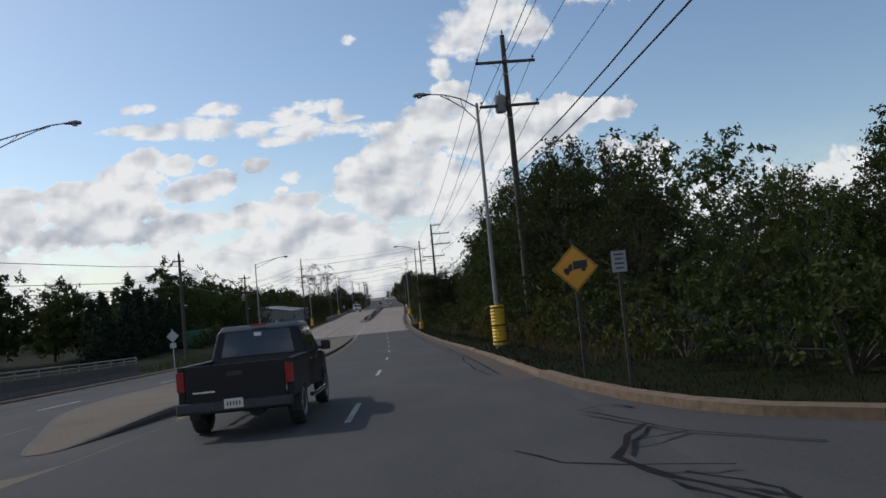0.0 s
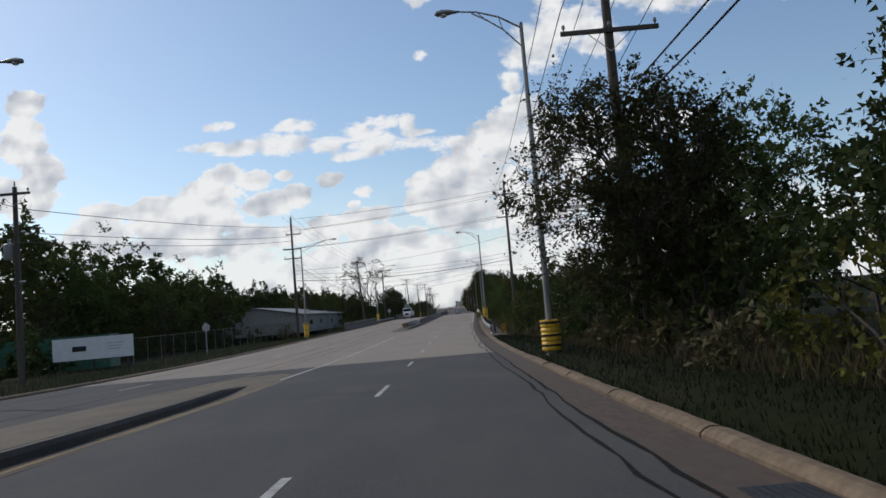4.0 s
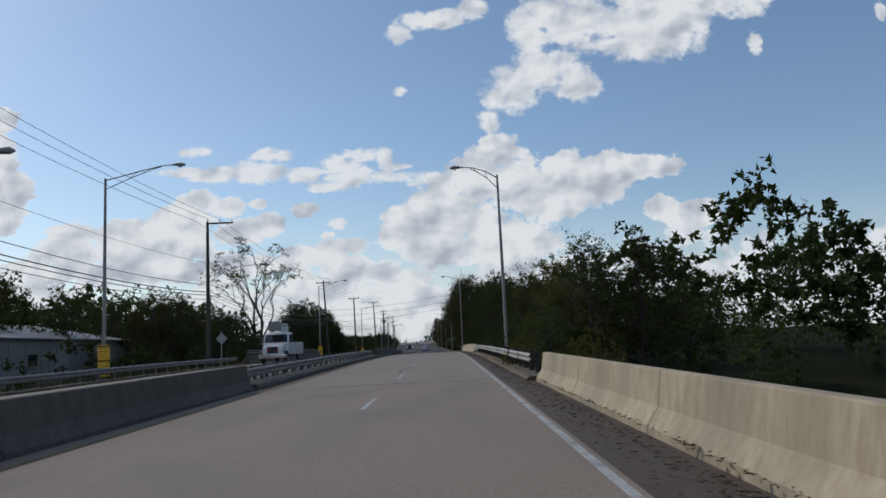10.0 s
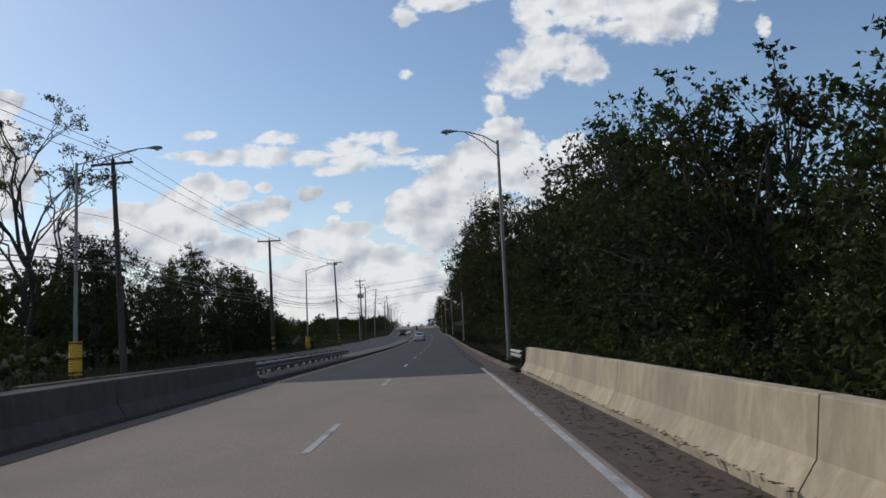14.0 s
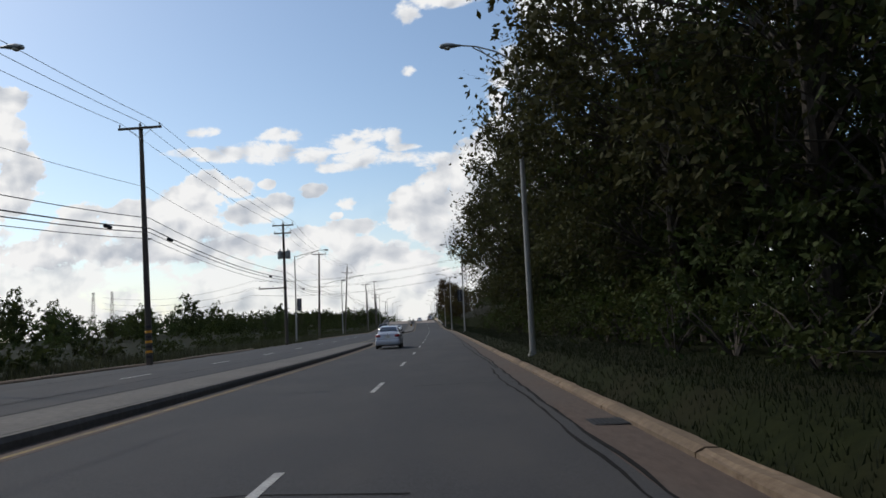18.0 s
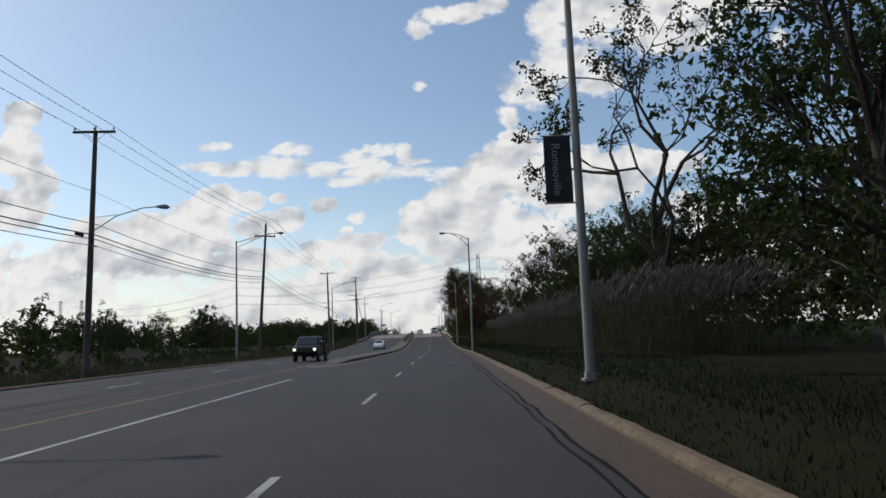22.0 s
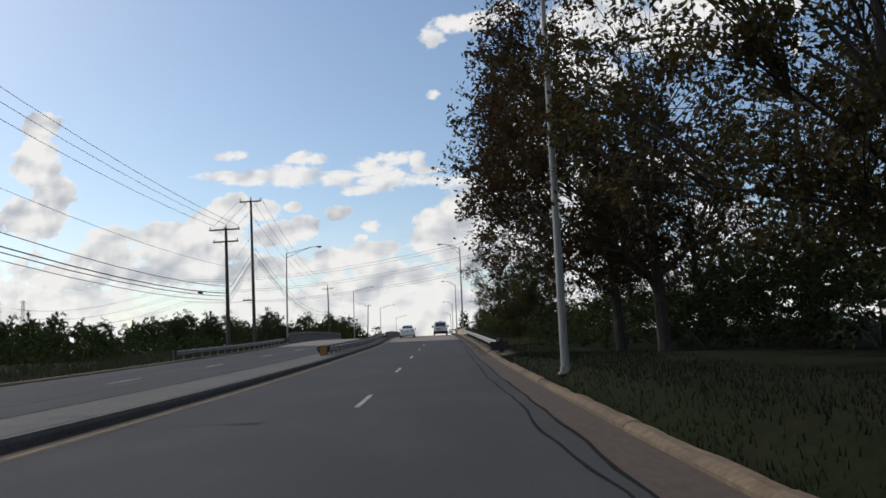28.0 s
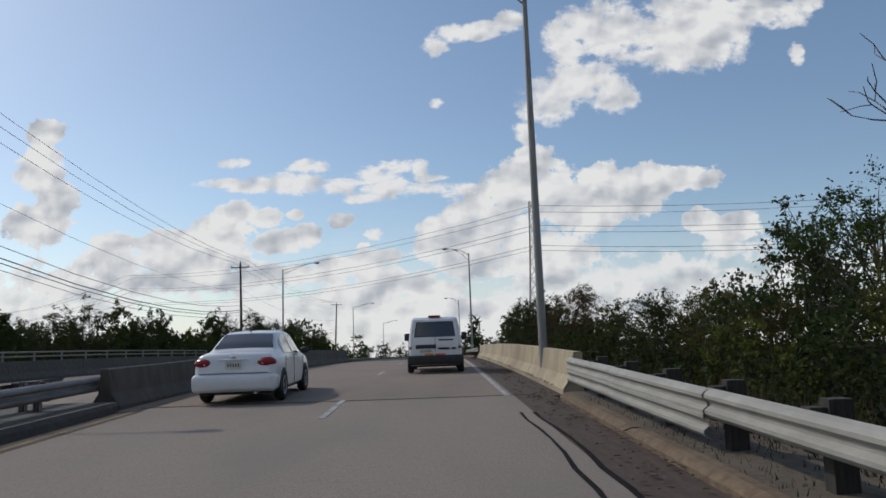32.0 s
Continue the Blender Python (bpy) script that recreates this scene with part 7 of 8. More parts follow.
def sedan(m, label, paint="car_silver"):
    t = thing("sedan", label, "car", m)
    ys = [0.0, 0.02, 0.05, 0.09, 0.14] + [0.22 + 0.11 * k for k in range(38)] + [4.36, 4.42, 4.47, 4.5, 4.53]
    geo, verts, faces = Geo(), [], []
    for y in ys:
        h = sedan_half(y)
        verts += [(x, y, z) for x, z in h] + [(-x, y, z) for x, z in h[-2::-1]]
    n = len(sedan_half(1.0)) * 2 - 1
    for i in range(len(ys) - 1):
        faces += [(i * n + k, i * n + k + 1, (i + 1) * n + k + 1, (i + 1) * n + k) for k in range(n - 1)]
    faces += [tuple(range(n)), tuple(range((len(ys) - 1) * n, len(ys) * n))[::-1]]
    part("body", geo.add(verts, faces), paint, t, shade=True)
    part("underbody", Geo().box((0, 2.25, 0.26), (1.44, 4.1, 0.14)), "trim", t)

    def deck(y0, y1, edge, rows=9, cols=11):
        return [[((sedan_at("roof_w", y) - edge) * u, y, sedan_at("roof", y) + 0.016 - 0.012 * u * u) for u in [-1 + 2 * k / (cols - 1) for k in range(cols)]]
                for y in [y0 + (y1 - y0) * i / (rows - 1) for i in range(rows)]]
    part("rear_window", sheet(deck(0.84, 1.36, 0.055), 0.006, (0, -0.5, 0.85)), "glass", t, "dark rear window that mirrors the clouds")
    part("windscreen", sheet(deck(2.70, 3.33, 0.055), 0.006, (0, 0.5, 0.85)), "glass", t)
    for s in (-1, 1):
        def side(y0, y1, lo0, lo1):
            rows = []
            for i in range(9):
                y = y0 + (y1 - y0) * i / 8
                r, rw, b, bw = (sedan_at(k, y) for k in ("roof", "roof_w", "belt", "belt_w"))
                z0, z1 = b + 0.035, max(b + 0.05, r - 0.095)
                x0, x1 = bw - 0.025, rw + 0.037
                rows.append([(s * (x0 + (x1 - x0) * (z0 + (z1 - z0) * f - b - 0.012) / max(0.05, r - 0.075 - b - 0.012) + 0.004), y, z0 + (z1 - z0) * f) for f in (0, 0.33, 0.66, 1)])
            return sheet(rows, 0.006, (s, 0, 0.25))
        for y0, y1 in ((1.16, 1.98), (2.06, 3.1)):
            part("side_window", side(y0, y1, 0, 0), "glass", t, "dark side window")
        part("pillar_trim", Geo().box((s * 0.735, 2.02, 1.12), (0.02, 0.07, 0.28), Matrix.Rotation(radians(-s * 25), 3, "Y")), "trim", t)
        seam(t, [(1.02, 0.5), (1.12, 0.93)], 0.85 * s, s)
        seam(t, [(2.03, 0.3), (2.03, 0.93)], 0.85 * s, s)
        seam(t, [(3.22, 0.3), (3.2, 0.9)], 0.85 * s, s)
        for y in (1.28, 2.22):
            part("door_handle", Geo().box((0.852 * s, y, 0.84), (0.03, 0.19, 0.035)), paint, t)
        light = part("tail_light", lobe((s * 0.655, 0.115, 0.835), (0.20, 0.125, 0.105), s * 0.42), "tail_red", t, "almond-shaped red tail light", shade=True)
        part("reversing_lens", lobe((s * 0.585, 0.012, 0.815), (0.028, 0.04, 0.028), s * 0.2), "lens_clear", light, "clear round reversing lens", shade=True)
        part("head_light", lobe((s * 0.58, 4.36, 0.69), (0.2, 0.12, 0.09), -s * 0.35), "lens_clear", t, "clear headlight", shade=True)
        for y in (0.86, 3.48):
            arch(t, 0.85 * s, y, 0.31, s)
            wheel(t, 0.785 * s, y, 0.31, 0.19, s)
        part("wing_mirror", lobe((s * 0.93, 3.0, 1.0), (0.11, 0.07, 0.085)), "trim", t, shade=True)
    part("rear_bumper", shell([(0.4, 0.27), (0.02, 0.25), (-0.06, 0.31), (-0.09, 0.45), (-0.075, 0.56), (-0.01, 0.615), (0.4, 0.625)], 0.86, 0.13, 5, 0.10), paint, t, shade=True)
    part("bumper_gap", Geo().box((0, -0.004, 0.63), (1.36, 0.03, 0.01)), "trim", t)
    part("boot_strip", Geo().tube([(-0.3, 0.012, 0.90), (0.3, 0.012, 0.90)], 0.016, 8), paint, t, shade=True)
    part("badge", lobe((0, 0.02, 0.955), (0.06, 0.012, 0.038)), "chrome", t, "oval chrome badge")
    part("aerial", Geo().tube([(0, 1.5, 1.46), (0, 1.42, 1.56)], 0.012, 5), "trim", t)
    part("exhaust_pipe", Geo().tube([(0.45, -0.05, 0.23), (0.45, 0.4, 0.23)], 0.03, 8), "rim", t)
    plate(t, 0.005, 0.79)
    return t


def pickup(m, label, paint="car_black"):
    t = thing("pickup_truck", label, "pickup truck", m)
    front = [(2.0, 0.55), (4.9, 0.50), (5.42, 0.52), (5.50, 0.72), (5.46, 1.02), (5.30, 1.13), (4.25, 1.22), (2.0, 1.24)]
    part("body", shell(front, 0.96, 0.08, 4, 0.08, 0.04, 0.7), paint, t, shade=True)
    cabin = [(2.0, 1.18), (2.14, 1.76), (2.4, 1.86), (3.35, 1.87), (3.62, 1.80), (4.28, 1.20)]
    part("cabin", shell(cabin, 0.92, 0.09, 4, 0.0, 0.24, 1.2), paint, t, shade=True)
    for s in (-1, 1):
        part("bed_side", shell([(0.02, 0.58), (2.02, 0.56), (2.02, 1.24), (0.02, 1.22)], 0.055, 0.025, 2, 0.0), paint, t, m=Matrix.Translation((0.9 * s, 0, 0)))
        part("tail_light", Geo().box((s * 0.895, 0.02, 0.98), (0.125, 0.1, 0.32)), "tail_red", t, "red tail light")
        part("head_light", Geo().box((s * 0.74, 5.42, 0.9), (0.3, 0.1, 0.2)), "lens_clear", t, "clear headlight")
        xa, xb = 0.925 * s, 0.79 * s
        for y0, y1, y2, y3 in ((2.16, 2.95, 2.92, 2.28), (3.02, 4.0, 3.5, 2.98)):
            q = [(xa, y0, 1.24), (xa, y1, 1.24), (xb, y2, 1.74), (xb, y3, 1.74)]
            part("side_window", pane(q if s > 0 else [q[1], q[0], q[3], q[2]], 0.004), "glass", t, "dark side window")
        for y in (2.08, 3.0, 4.1):
            seam(t, [(y, 0.62), (y, 1.2)], 0.955 * s, s)
        for y in (2.3, 3.15):
            part("door_handle", Geo().box((0.955 * s, y, 1.1), (0.035, 0.18, 0.04)), "chrome", t)
        part("side_step", Geo().tube([(0.97 * s, 2.05, 0.42), (0.99 * s, 2.3, 0.4), (0.99 * s, 3.8, 0.4), (0.97 * s, 4.05, 0.42)], 0.045, 8), "chrome", t, shade=True)
        for y in (1.05, 4.55):
            arch(t, 0.955 * s, y, 0.385, s)
            wheel(t, 0.85 * s, y, 0.385, 0.25, s, 6)
        mirror(t, 0.92 * s, 3.85, 1.3, s, "trim", 0.2, 0.2)
    gate = part("tailgate", shell([(-0.03, 0.62), (0.05, 0.62), (0.05, 1.21), (-0.03, 1.21)], 0.82, 0.02, 2, 0.0), paint, t)
    part("gate_handle", Geo().box((0, -0.04, 1.05), (0.26, 0.03, 0.07)), "trim", gate)
    part("gate_badge", Geo().box((-0.52, -0.035, 0.78), (0.36, 0.006, 0.03)), "chrome", gate)
    part("bed_floor", Geo().box((0, 1.02, 0.66), (1.7, 1.98, 0.05)).box((0, 2.0, 0.95), (1.7, 0.04, 0.56)), "trim", t)
    part("rear_bumper", shell([(-0.2, 0.48), (-0.17, 0.44), (0.05, 0.46), (0.05, 0.62), (-0.18, 0.62)], 0.95, 0.04, 3, 0.03), "trim", t, shade=True)
    part("rear_window", pane([(-0.7, 2.02, 1.27), (0.7, 2.02, 1.27), (0.62, 2.13, 1.73), (-0.62, 2.13, 1.73)], 0.012), "glass", t, "dark rear window")
    part("window_sticker", Geo().box((0.0, 2.085, 1.67), (0.14, 0.004, 0.07)), "sign_white", t)
    part("windscreen", pane([(0.74, 4.2, 1.27), (-0.74, 4.2, 1.27), (-0.66, 3.66, 1.77), (0.66, 3.66, 1.77)], 0.012), "glass", t)
    part("roof_lamp", Geo().box((0, 2.22, 1.85), (0.3, 0.04, 0.05)), "tail_red", t)
    part("grille", Geo().box((0, 5.47, 0.88), (1.0, 0.06, 0.3)), "trim", t)
    part("chassis", Geo().box((0, 2.7, 0.5), (0.9, 5.0, 0.14)).tube([(-0.75, 1.05, 0.385), (0.75, 1.05, 0.385)], 0.07, 8).tube([(0.1, 1.05, 0.36), (0.1, 1.3, 0.36)], 0.16, 10), "trim", t)
    plate(t, -0.2, 0.58, w=0.31, h=0.155)
    return t


def van(m, label, long=4.85, tall=1.84):
    t = thing("delivery_van", label, "van", m)
    k = tall / 1.84
    body = [(0.0, 0.36), (0.06, 0.26), (long - 0.3, 0.24), (long - 0.06, 0.34), (long, 0.55), (long - 0.04, 0.85 * k), (long - 0.3, 0.98 * k), (long - 0.95, 1.12 * k),
            (long - 1.75, 1.72 * k), (long - 2.1, 1.8 * k), (2.2, 1.84 * k), (0.35, 1.82 * k), (0.16, 1.74 * k), (0.02, 1.1 * k)]
    part("body", shell(body, 0.915, 0.15, 5, 0.06, 0.17, 0.95), "car_white", t, shade=True)
    half = lambda z: 0.915 * (1 - 0.09 * max(0, z - 0.95)) * 0.95
    part("rear_window", pane([(-0.64, 0.05, 1.2 * k), (0.64, 0.05, 1.2 * k), (0.56, 0.14, 1.64 * k), (-0.56, 0.14, 1.64 * k)], 0.016), "glass", t, "black tinted rear window")
    part("window_seal", pane([(-0.68, 0.046, 1.17 * k), (0.68, 0.046, 1.17 * k), (0.60, 0.146, 1.67 * k), (-0.60, 0.146, 1.67 * k)], 0.006), "trim", t)
    part("windscreen", pane([(0.72, long - 0.98, 1.14 * k), (-0.72, long - 0.98, 1.14 * k), (-0.66, long - 1.68, 1.66 * k), (0.66, long - 1.68, 1.66 * k)], 0.012), "glass", t)
    for s in (-1, 1):
        part("tail_light", Geo().add([(s * 0.77, 0.0, 0.78), (s * 0.845, 0.04, 0.78), (s * 0.775, 0.13, 1.42), (s * 0.70, 0.08, 1.42), (s * 0.77, 0.14, 0.78), (s * 0.88, 0.22, 0.78), (s * 0.815, 0.28, 1.42), (s * 0.70, 0.2, 1.42)],
             [(0, 1, 2, 3), (4, 7, 6, 5), (0, 4, 5, 1), (1, 5, 6, 2), (2, 6, 7, 3), (3, 7, 4, 0)]), "tail_red", t, "tall red tail light")
        part("head_light", Geo().box((s * 0.68, long - 0.1, 0.84), (0.3, 0.16, 0.22)), "lens_clear", t, "clear headlight")
        xa, xb = (0.915 * (1 - 0.17 * 0.2)) * s, (0.915 * (1 - 0.17 * 0.66)) * s
        q = [(xa, long - 2.35, 1.15 * k), (xa, long - 1.15, 1.15 * k), (xb, long - 1.75, 1.6 * k), (xb, long - 2.3, 1.6 * k)]
        part("side_window", pane(q if s > 0 else [q[1], q[0], q[3], q[2]], 0.004), "glass", t, "dark side window")
        for y in (long - 2.45, long - 1.3, 1.1):
            seam(t, [(y, 0.4), (y, 1.1 * k)], 0.913 * s, s)
        part("door_handle", Geo().box((0.915 * s, long - 2.25, 1.0), (0.03, 0.18, 0.045)), "trim", t)
        part("side_rub_strip", Geo().box((0.912 * s, long / 2 - 0.1, 0.62), (0.03, 1.5, 0.09)), "trim", t)
        for y in (0.78, long - 0.9):
            arch(t, 0.91 * s, y, 0.33, s)
            wheel(t, 0.835 * s, y, 0.33, 0.2, s, 8)
        mirror(t, 0.88 * s, long - 1.35, 1.2, s, "trim", 0.27, 0.2)
    part("rear_bumper", shell([(-0.1, 0.36), (-0.07, 0.28), (0.2, 0.28), (0.2, 0.58), (-0.05, 0.58), (-0.1, 0.52)], 0.915, 0.05, 3, 0.03), "trim", t, "dark plastic bumper", shade=True)
    part("plate_recess", Geo().box((-0.3, 0.0, 0.86), (0.66, 0.05, 0.13)), "trim", t)
    plate(t, -0.01, 0.72, x=-0.3, w=0.42)
    part("badge", Geo().box((0.36, 0.0, 1.07), (0.48, 0.03, 0.04)), "car_grey", t)
    part("badge", Geo().box((0.28, -0.005, 0.79), (0.36, 0.03, 0.06)), "car_grey", t)
    part("badge", Geo().box((0.6, -0.005, 0.79), (0.14, 0.03, 0.05)), "car_grey", t)
    part("sticker", Geo().box((-0.2, -0.005, 0.6), (0.3, 0.03, 0.07)), "sign_yellow", t, "yellow bumper sticker")
    part("sticker", Geo().box((0.16, -0.005, 0.6), (0.34, 0.03, 0.06)), "red_sticker", t, "red bumper sticker")
    part("door_gap", Geo().box((0.0, 0.015, 0.95), (0.012, 0.03, 0.5)), "trim", t)
    part("roof_light", Geo().box((0, 0.33, 1.85 * k), (0.4, 0.1, 0.06)), "tail_red", t, "high red brake light")
    part("underbody", Geo().box((0, long / 2, 0.27), (1.5, long - 0.6, 0.14)), "trim", t)
    return t


def bucket_truck(m, label):
    t = thing("bucket_truck", label, "truck", m)
    part("bonnet", shell([(6.3, 0.7), (7.7, 0.75), (7.75, 1.25), (7.6, 1.45), (6.3, 1.72)], 0.88, 0.12, 4, 0.06), "car_white", t, shade=True)
    part("cab", shell([(4.5, 0.7), (6.4, 0.7), (6.4, 1.7), (5.95, 2.5), (5.7, 2.62), (4.5, 2.62)], 1.12, 0.1, 4, 0.0, 0.06, 1.6), "car_white", t, shade=True)
    part("windscreen", pane([(0.98, 6.36, 1.76), (-0.98, 6.36, 1.76), (-0.92, 6.0, 2.42), (0.92, 6.0, 2.42)], 0.02), "glass", t)
    part("grille", Geo().box((0, 7.74, 1.12), (0.9, 0.08, 0.55)), "trim", t)
    part("front_bumper", shell([(7.6, 0.45), (7.95, 0.45), (7.97, 0.75), (7.6, 0.75)], 1.2, 0.05, 3, 0.02), "chrome", t, shade=True)
    part("service_body", shell([(0.0, 0.7), (4.4, 0.7), (4.4, 1.75), (0.0, 1.75)], 1.2, 0.04, 2, 0.0), "car_white", t)
    for s in (-1, 1):
        part("head_light", Geo().box((s * 0.78, 7.62, 1.05), (0.28, 0.2, 0.2)), "lens_clear", t, "clear headlight")
        q = [(1.12 * s, 4.7, 1.75), (1.12 * s, 6.1, 1.75), (1.07 * s, 5.8, 2.4), (1.07 * s, 4.7, 2.4)]
        part("side_window", pane(q if s > 0 else [q[1], q[0], q[3], q[2]], 0.004), "glass", t, "dark side window")
        for k in range(4):
            part("locker_door", Geo().box((1.205 * s, 0.6 + k * 1.08, 1.28), (0.02, 0.92, 0.8)), "car_white", t)
        for y in (1.4, 6.9):
            wheel(t, 0.98 * s, y, 0.48, 0.28, s, 8)
            arch(t, 1.1 * s, y, 0.48, s)
        mirror(t, 1.1 * s, 6.15, 2.0, s, "trim", 0.42, 0.22)
        part("grille_light", Geo().box((s * 0.36, 7.79, 1.12), (0.16, 0.03, 0.2)), "tail_red", t)
    part("boom_base", Geo().tube([(0, 2.6, 1.75), (0, 2.6, 2.6)], [0.45, 0.35], 12), "car_white", t, shade=True)
    part("boom", Geo().box((0, 4.2, 2.98), (0.42, 4.6, 0.42)), "car_white", t, "folded white boom over the cab")
    part("boom", Geo().box((0.05, 3.6, 3.36), (0.32, 4.2, 0.3)), "galv", t)
    part("bucket", shell([(6.2, 2.75), (7.0, 2.75), (7.05, 3.55), (6.15, 3.55)], 0.5, 0.08, 3, 0.0), "lamp_head", t, "covered grey bucket")
    part("chassis", Geo().box((0, 3.8, 0.6), (0.9, 7.4, 0.2)), "trim", t)
    return t


TURN = Matrix.Rotation(math.pi, 4, "Z")
pickup(along(12.9, -1.75, 0.006, 6), "black crew-cab pickup truck with a closed tailgate in a traffic lane")
sedan(along(407.1, -2.13, 0.006, 6) @ Matrix.Diagonal((1.0, 1.0, 1.06, 1.0)), "silver-white four-door sedan in a traffic lane")
van(along(650.3, 1.9, 0.006, 6), "white compact delivery van with a black rear window")
sedan(along(641, -2.2, 0.006, 6), "white four-door sedan beside the median barrier", "car_white")
bucket_truck(along(268.5, -12.8, 0.006, 6) @ TURN, "white utility bucket truck in the oncoming lanes")
racked = pickup(along(497.6, -8.4, 0.006, 6) @ TURN, "dark oncoming pickup truck with a ladder rack and lit headlights", "car_grey")
for s in (-1, 1):
    for y in (0.25, 1.75):
        part("rack_post", Geo().box((0.86 * s, y, 1.72), (0.09, 0.12, 1.05)), "trim", racked, "black post of a ladder rack")
    part("rack_rail", Geo().tube([(0.86 * s, 0.2, 1.9), (0.86 * s, 1.8, 1.9)], 0.025, 6), "trim", racked)
    part("lit_headlight", lobe((0.74 * s, 5.5, 0.9), (0.1, 0.03, 0.08)), "lit_lamp", racked, "lit round headlight", shade=True)
for y in (0.25, 1.75):
    part("rack_bar", Geo().tube([(-0.86, y, 1.75), (0.86, y, 1.75)], 0.025, 6), "trim", racked)
sedan(along(562, -8.3, 0.006, 6) @ TURN, "white oncoming sedan far along the highway", "car_white")

# ---- side road, left parapet at the start ----
corner = thing("kerb", "tan concrete kerb that curves into a side road", "kerb", kind="structure")
for (y0, d0), (y1, d1) in zip(CORNER, CORNER[1:]):
    a, b = at(y0, d0), at(y1, d1)
    way = (b - a).normalized()
    out = way.cross(Vector((0, 0, -1))) * 0.27
    g = Geo().add([a + Vector((0, 0, -0.2)), a + Vector((0, 0, 0.14)), a + out + Vector((0, 0, 0.15)), a + out + Vector((0, 0, -0.2)),
                   b + Vector((0, 0, -0.2)), b + Vector((0, 0, 0.14)), b + out + Vector((0, 0, 0.15)), b + out + Vector((0, 0, -0.2))],
                  [(0, 1, 2, 3), (7, 6, 5, 4), (0, 4, 5, 1), (1, 5, 6, 2), (2, 6, 7, 3), (3, 7, 4, 0)])
    part("kerb_length", g, "kerb", corner)
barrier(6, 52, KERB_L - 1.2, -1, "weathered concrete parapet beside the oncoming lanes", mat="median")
rail = thing("bridge_railing", "pale steel railing on top of a low parapet", "railing", upright(6, KERB_L - 1.5))
inv = rail.matrix_basis.inverted()
for y in stations(6, 52, 2.4):
    part("post", Geo().box((0, 0, 1.0), (0.08, 0.08, 0.44)), "rust_rail", rail, m=inv @ along(y, KERB_L - 1.5))
for h in (1.0, 1.19):
    part("rail_bar", Geo().tube([inv @ at(y, KERB_L - 1.5, h) for y in stations(6, 52, 4)], 0.04, 8), "rust_rail", rail, shade=True)


# ---- signs ----
def sign_post(t, tall, r=0.03, mat="galv"):
    part("post", Geo().box((0, 0, tall / 2 - 0.2), (r * 2, r * 1.4, tall + 0.4)), mat, t)


t = thing("warning_sign", "yellow diamond sign with a black truck symbol", "road sign", upright(17.6, 5.25, -0.1))
sign_post(t, 3.3, 0.035, "post_wood")
q = 0.56
face = part("sign_face", Geo().prism([(-q, 2.6), (0, 2.6 - q), (q, 2.6), (0, 2.6 + q)], 1, -0.04, -0.028), "sign_yellow", t)
for a, b in (((-q, 2.6), (0, 2.6 - q)), ((0, 2.6 - q), (q, 2.6)), ((q, 2.6), (0, 2.6 + q)), ((0, 2.6 + q), (-q, 2.6))):
    a, b = [(x * 0.93, 2.6 + (z - 2.6) * 0.93) for x, z in (a, b)]
    part("sign_border", Geo().tube([(a[0], -0.042, a[1]), (b[0], -0.042, b[1])], 0.009, 4), "ink", face)
truck = Geo().prism([(-0.05, 2.56), (0.3, 2.60), (0.3, 2.78), (-0.05, 2.76)], 1, -0.048, -0.041)
truck.prism([(-0.28, 2.50), (-0.07, 2.54), (-0.07, 2.70), (-0.15, 2.69), (-0.17, 2.62), (-0.28, 2.60)], 1, -0.048, -0.041)
for x, z in ((-0.2, 2.50), (0.2, 2.56)):
    truck.tube([(x, -0.048, z), (x, -0.041, z)], 0.055, 12)
part("truck_symbol", truck, "ink", face, "black truck symbol")

t = thing("small_sign", "small grey sign plate on a thin post", "road sign", upright(14.6, 5.45, -0.1))
sign_post(t, 2.75, 0.03, "post_wood")
f = part("sign_face", Geo().box((0, -0.035, 2.5), (0.3, 0.01, 0.42)), "tank", t)
for k in range(4):
    part("text_bar", Geo().box((0, -0.043, 2.64 - k * 0.09), (0.2 - 0.03 * (k % 2), 0.004, 0.03)), "ink", f)

t = thing("warning_sign", "bare metal back of a diamond warning sign", "road sign", upright(260.5, -17.0, -0.1))
sign_post(t, 3.0)
part("sign_face", Geo().prism([(-0.5, 2.4), (0, 1.9), (0.5, 2.4), (0, 2.9)], 1, 0.03, 0.042), "sign_back", t)
t = thing("warning_sign", "bare metal back of a diamond warning sign", "road sign", upright(62, -17.2, -0.1))
sign_post(t, 3.2)
part("sign_face", Geo().prism([(-0.5, 2.6), (0, 2.1), (0.5, 2.6), (0, 3.1)], 1, 0.03, 0.042), "sign_back", t)
part("plaque", Geo().box((0, 0.036, 1.85), (0.5, 0.012, 0.4)), "sign_back", t)
t = thing("stop_sign", "bare back of an octagonal sign on a post", "road sign", upright(147, -21, -0.1))
sign_post(t, 3.0)
part("sign_face", Geo().prism([(0.38 * math.cos(math.pi / 8 + k * math.pi / 4), 2.55 + 0.38 * math.sin(math.pi / 8 + k * math.pi / 4)) for k in range(8)], 1, 0.03, 0.042), "sign_back", t)

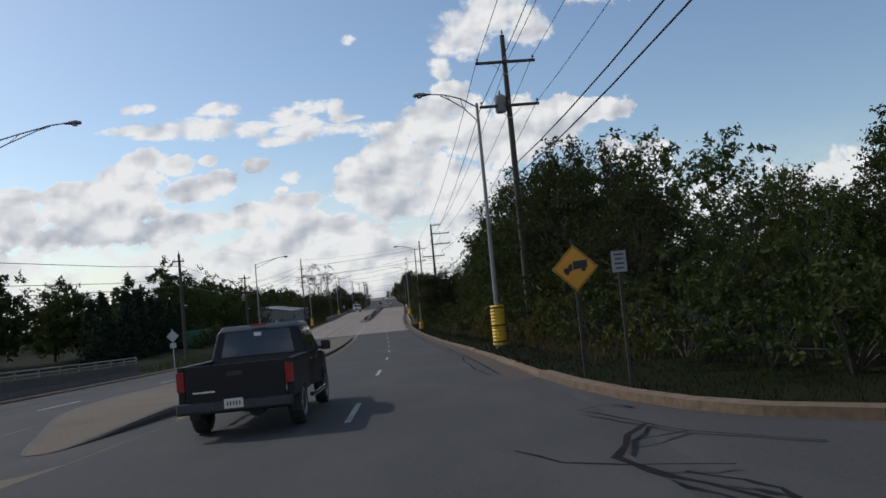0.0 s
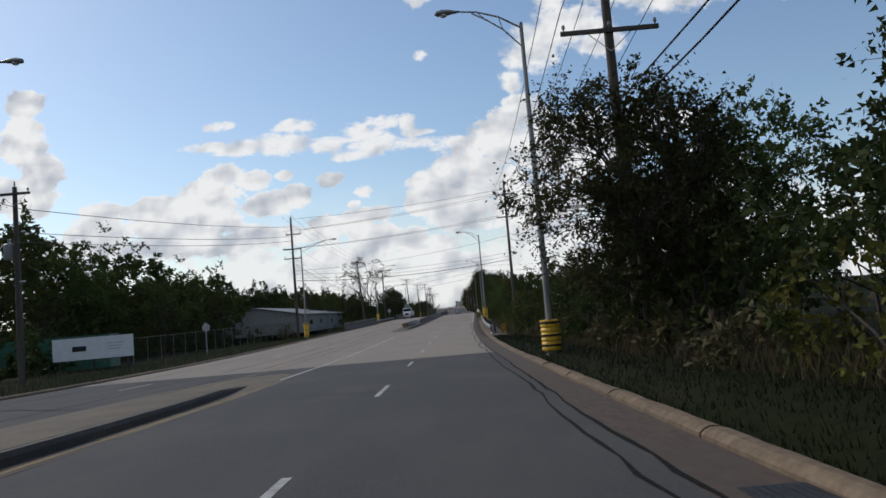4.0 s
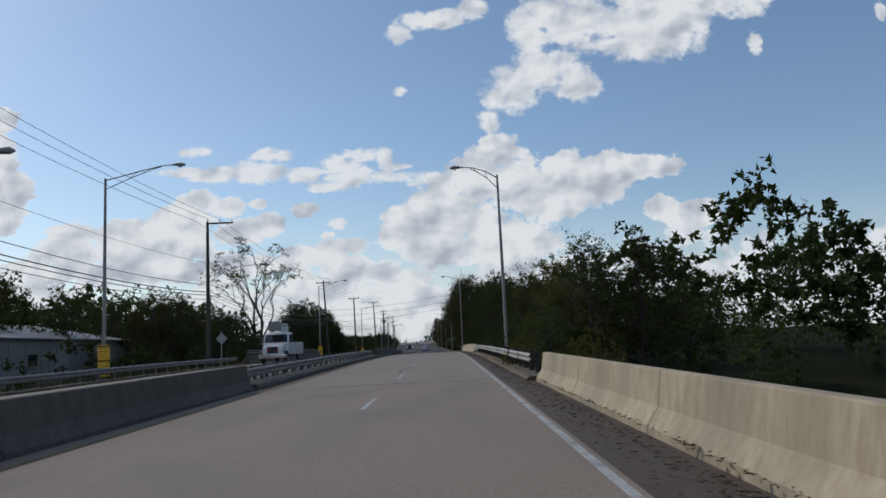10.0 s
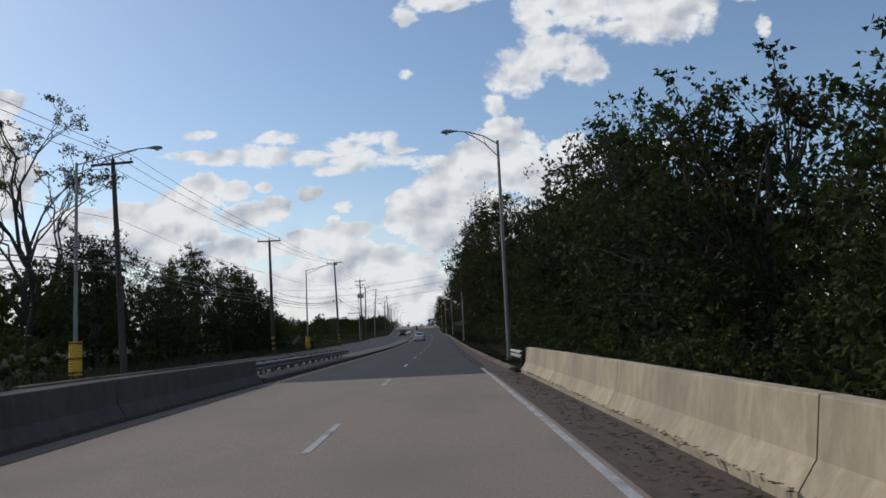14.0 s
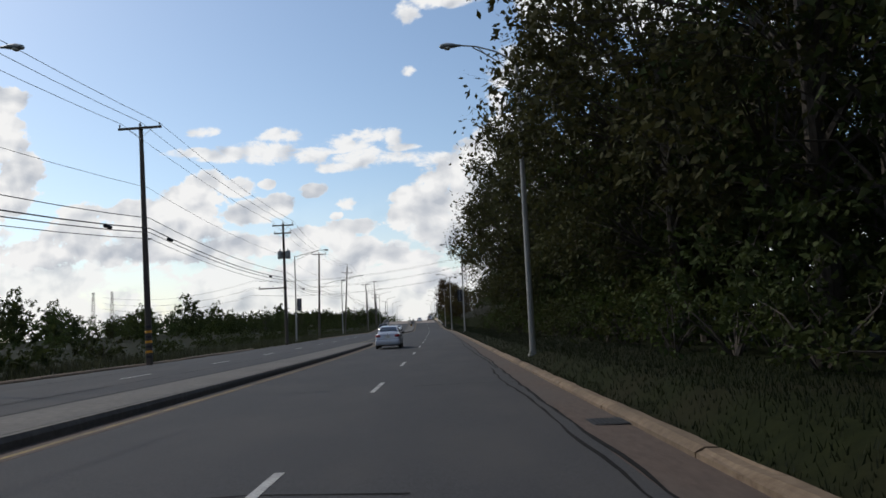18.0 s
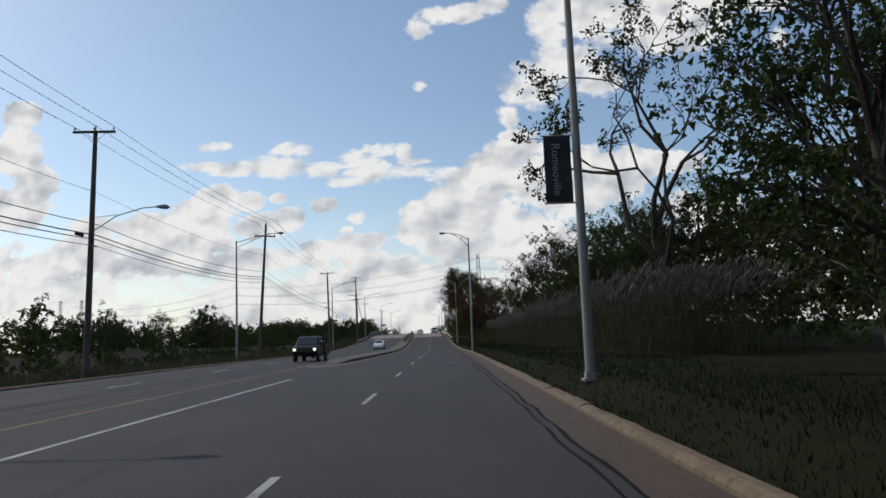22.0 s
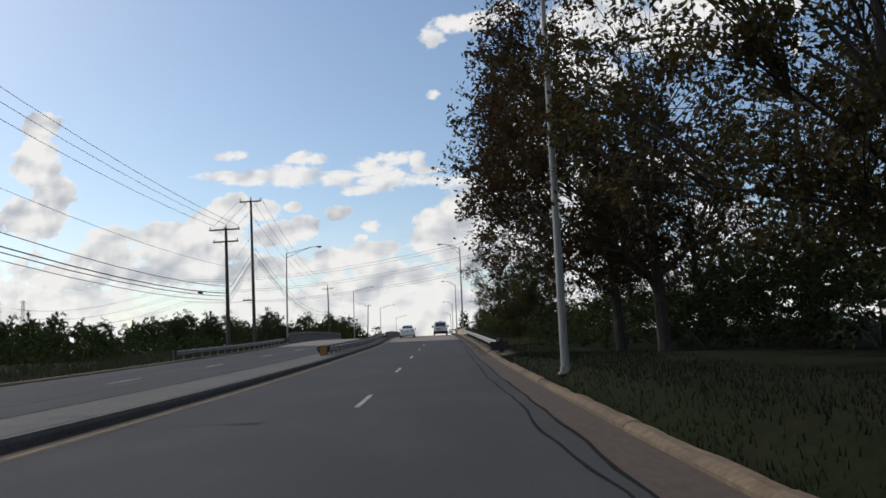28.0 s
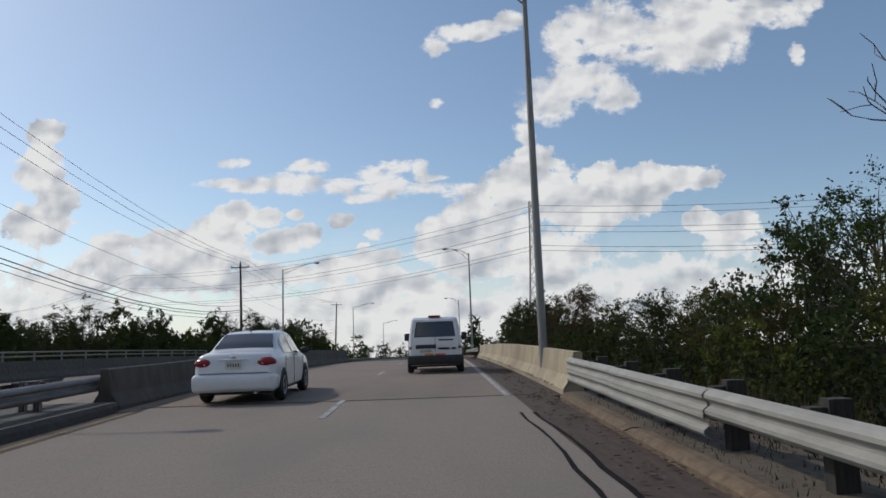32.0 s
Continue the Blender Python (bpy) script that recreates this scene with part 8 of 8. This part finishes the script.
board = thing("sign_board", "long white sign board on posts at a depot", "sign board", upright(130, -23, -0.1, 12))
for x in (-2.2, 0, 2.2):
    part("post", Geo().box((x, 0.08, 1.2), (0.12, 0.1, 2.6)), "post_wood", board)
f = part("board_face", Geo().box((0, 0, 1.75), (5.2, 0.05, 1.5)), "sign_white", board)
part("logo", Geo().box((-0.9, -0.03, 1.75), (0.9, 0.01, 0.35)), "car_grey", f)
for k in range(3):
    part("text_bar", Geo().box((1.4, -0.03, 2.0 - k * 0.2), (1.2 - 0.2 * k, 0.008, 0.06)), "sign_back", f)

yard = thing("container", "green steel container in a depot yard", "container", upright(138, -31, -0.1, 8))
part("body", Geo().box((0, 0, 1.4), (11, 2.5, 2.6)), "green_paint", yard)
for k in range(22):
    part("rib", Geo().box((-5.3 + k * 0.5, -1.27, 1.4), (0.12, 0.05, 2.4)), "green_paint", yard)


# ---- warehouse ----
def warehouse(y0, y1, d, deep, eaves, ridge):
    h = thing("warehouse", "low pale metal warehouse with a shallow grey roof", "building", upright(y0, d, -0.4))
    inv = h.matrix_basis.inverted()
    ln = y1 - y0
    part("wall", Geo().box((0, ln / 2, eaves / 2), (0.2, ln, eaves)), "white_wall", h)
    part("wall", Geo().box((-deep, ln / 2, eaves / 2), (0.2, ln, eaves)), "white_wall", h)
    for y in (0, ln):
        part("gable", Geo().prism([(0, 0), (0, eaves), (-deep / 2, ridge), (-deep, eaves), (-deep, 0)], 1, y - 0.1, y + 0.1), "white_wall", h)
    for s in (0, 1):
        a, b = (0.5, eaves - 0.1) if not s else (-deep - 0.5, eaves - 0.1), (-deep / 2, ridge + 0.05)
        part("roof", Geo().add([(a[0], -0.5, a[1]), (a[0], ln + 0.5, a[1]), (b[0], ln + 0.5, b[1]), (b[0], -0.5, b[1]),
                                (a[0], -0.5, a[1] + 0.12), (a[0], ln + 0.5, a[1] + 0.12), (b[0], ln + 0.5, b[1] + 0.12), (b[0], -0.5, b[1] + 0.12)],
                               [(3, 2, 1, 0), (4, 5, 6, 7), (0, 1, 5, 4), (1, 2, 6, 5), (2, 3, 7, 6), (3, 0, 4, 7)]), "roof", h)
    for k in range(int(ln / 1.2)):
        part("cladding_rib", Geo().box((0.115, 0.6 + k * 1.2, eaves / 2), (0.03, 0.08, eaves - 0.1)), "white_wall", h)
    for y in (8, 9.6, 20, 34):
        w = part("window", Geo().box((0.12, y, 1.9), (0.06, 1.3, 0.9)), "glass", h, "dark small window")
        part("window_frame", Geo().box((0.13, y, 1.42), (0.1, 1.4, 0.06)), "galv", w)
    part("door", Geo().box((0.12, 42, 1.4), (0.06, 3.2, 2.8)), "roof", h, "grey roller door")


warehouse(222, 274, -29.5, 18, 3.6, 5.3)


# ---- wire fence ----
fence = thing("wire_fence", "rusty wire-mesh fence on steel posts", "fence", upright(140, -26))
inv = fence.matrix_basis.inverted()
ys = stations(140, 206, 3.0)
for a, b in zip(ys, ys[1:]):
    part("post", Geo().tube([inv @ at(a, -26, -0.3), inv @ at(a, -26, 2.1)], 0.035, 6), "rust_rail", fence)
    part("top_rail", Geo().tube([inv @ at(a, -26, 2.05), inv @ at(b, -26, 2.05)], 0.022, 5), "rust_rail", fence)
    g = Geo()
    for k in range(15):
        y = a + (b - a) * k / 15
        g.tube([inv @ at(y, -26, 0.0), inv @ at(min(b, y + 0.6), -26, 2.0)], 0.003, 3, caps=False)
        g.tube([inv @ at(min(b, y + 0.6), -26, 0.0), inv @ at(y, -26, 2.0)], 0.003, 3, caps=False)
    part("wire_mesh", g, "trim", fence)

# ---- small things ----
for y in (47, 84, 130, 164, 232, 252, 338, 366, 414, 520, 556, 604, 616):
    g = thing("drain_grate", "dark iron drain grate in the gutter", "drain", along(y, 3.95, -0.02))
    part("frame", Geo().box((0, 0, 0.008), (0.5, 0.7, 0.012)), "trim", g)
    for k in range(7):
        part("slot", Geo().box((-0.21 + k * 0.07, 0, 0.016), (0.03, 0.6, 0.004)), "ink", g)
for y in (271, 199.5):
    g = thing("plaque", "small dark plaque on the face of a bridge barrier", "plaque", along(y, 4.655, 0.6))
    part("face", Geo().box((0, 0, 0), (0.03, 0.34, 0.3), Matrix.Rotation(radians(-7.9), 3, "Y")), "tank", g)
litter = random.Random(3)
for y, d in ((236, 5.6), (247.5, 5.5), (252, 5.4), (182, 5.7), (41, 6.3), (612, 5.6)):
    rg = np.random.default_rng(int(y))
    pts = [Vector((0.1 * math.cos(a) * rg.uniform(0.6, 1.3), 0.1 * math.sin(a) * rg.uniform(0.6, 1.3), 0)) for a in [k * 0.9 for k in range(7)]]
    g = Geo().add([p + Vector((0, 0, 0.02)) for p in pts] + [Vector((0.02, 0.01, 0.13))], [(k, (k + 1) % 7, 7) for k in range(7)] + [tuple(range(7))[::-1]])
    single("litter", g, "sign_white", "crumpled pale scrap of litter on the verge", "litter", m=upright(y, d, ground_drop(y, d), litter.uniform(0, 360)))
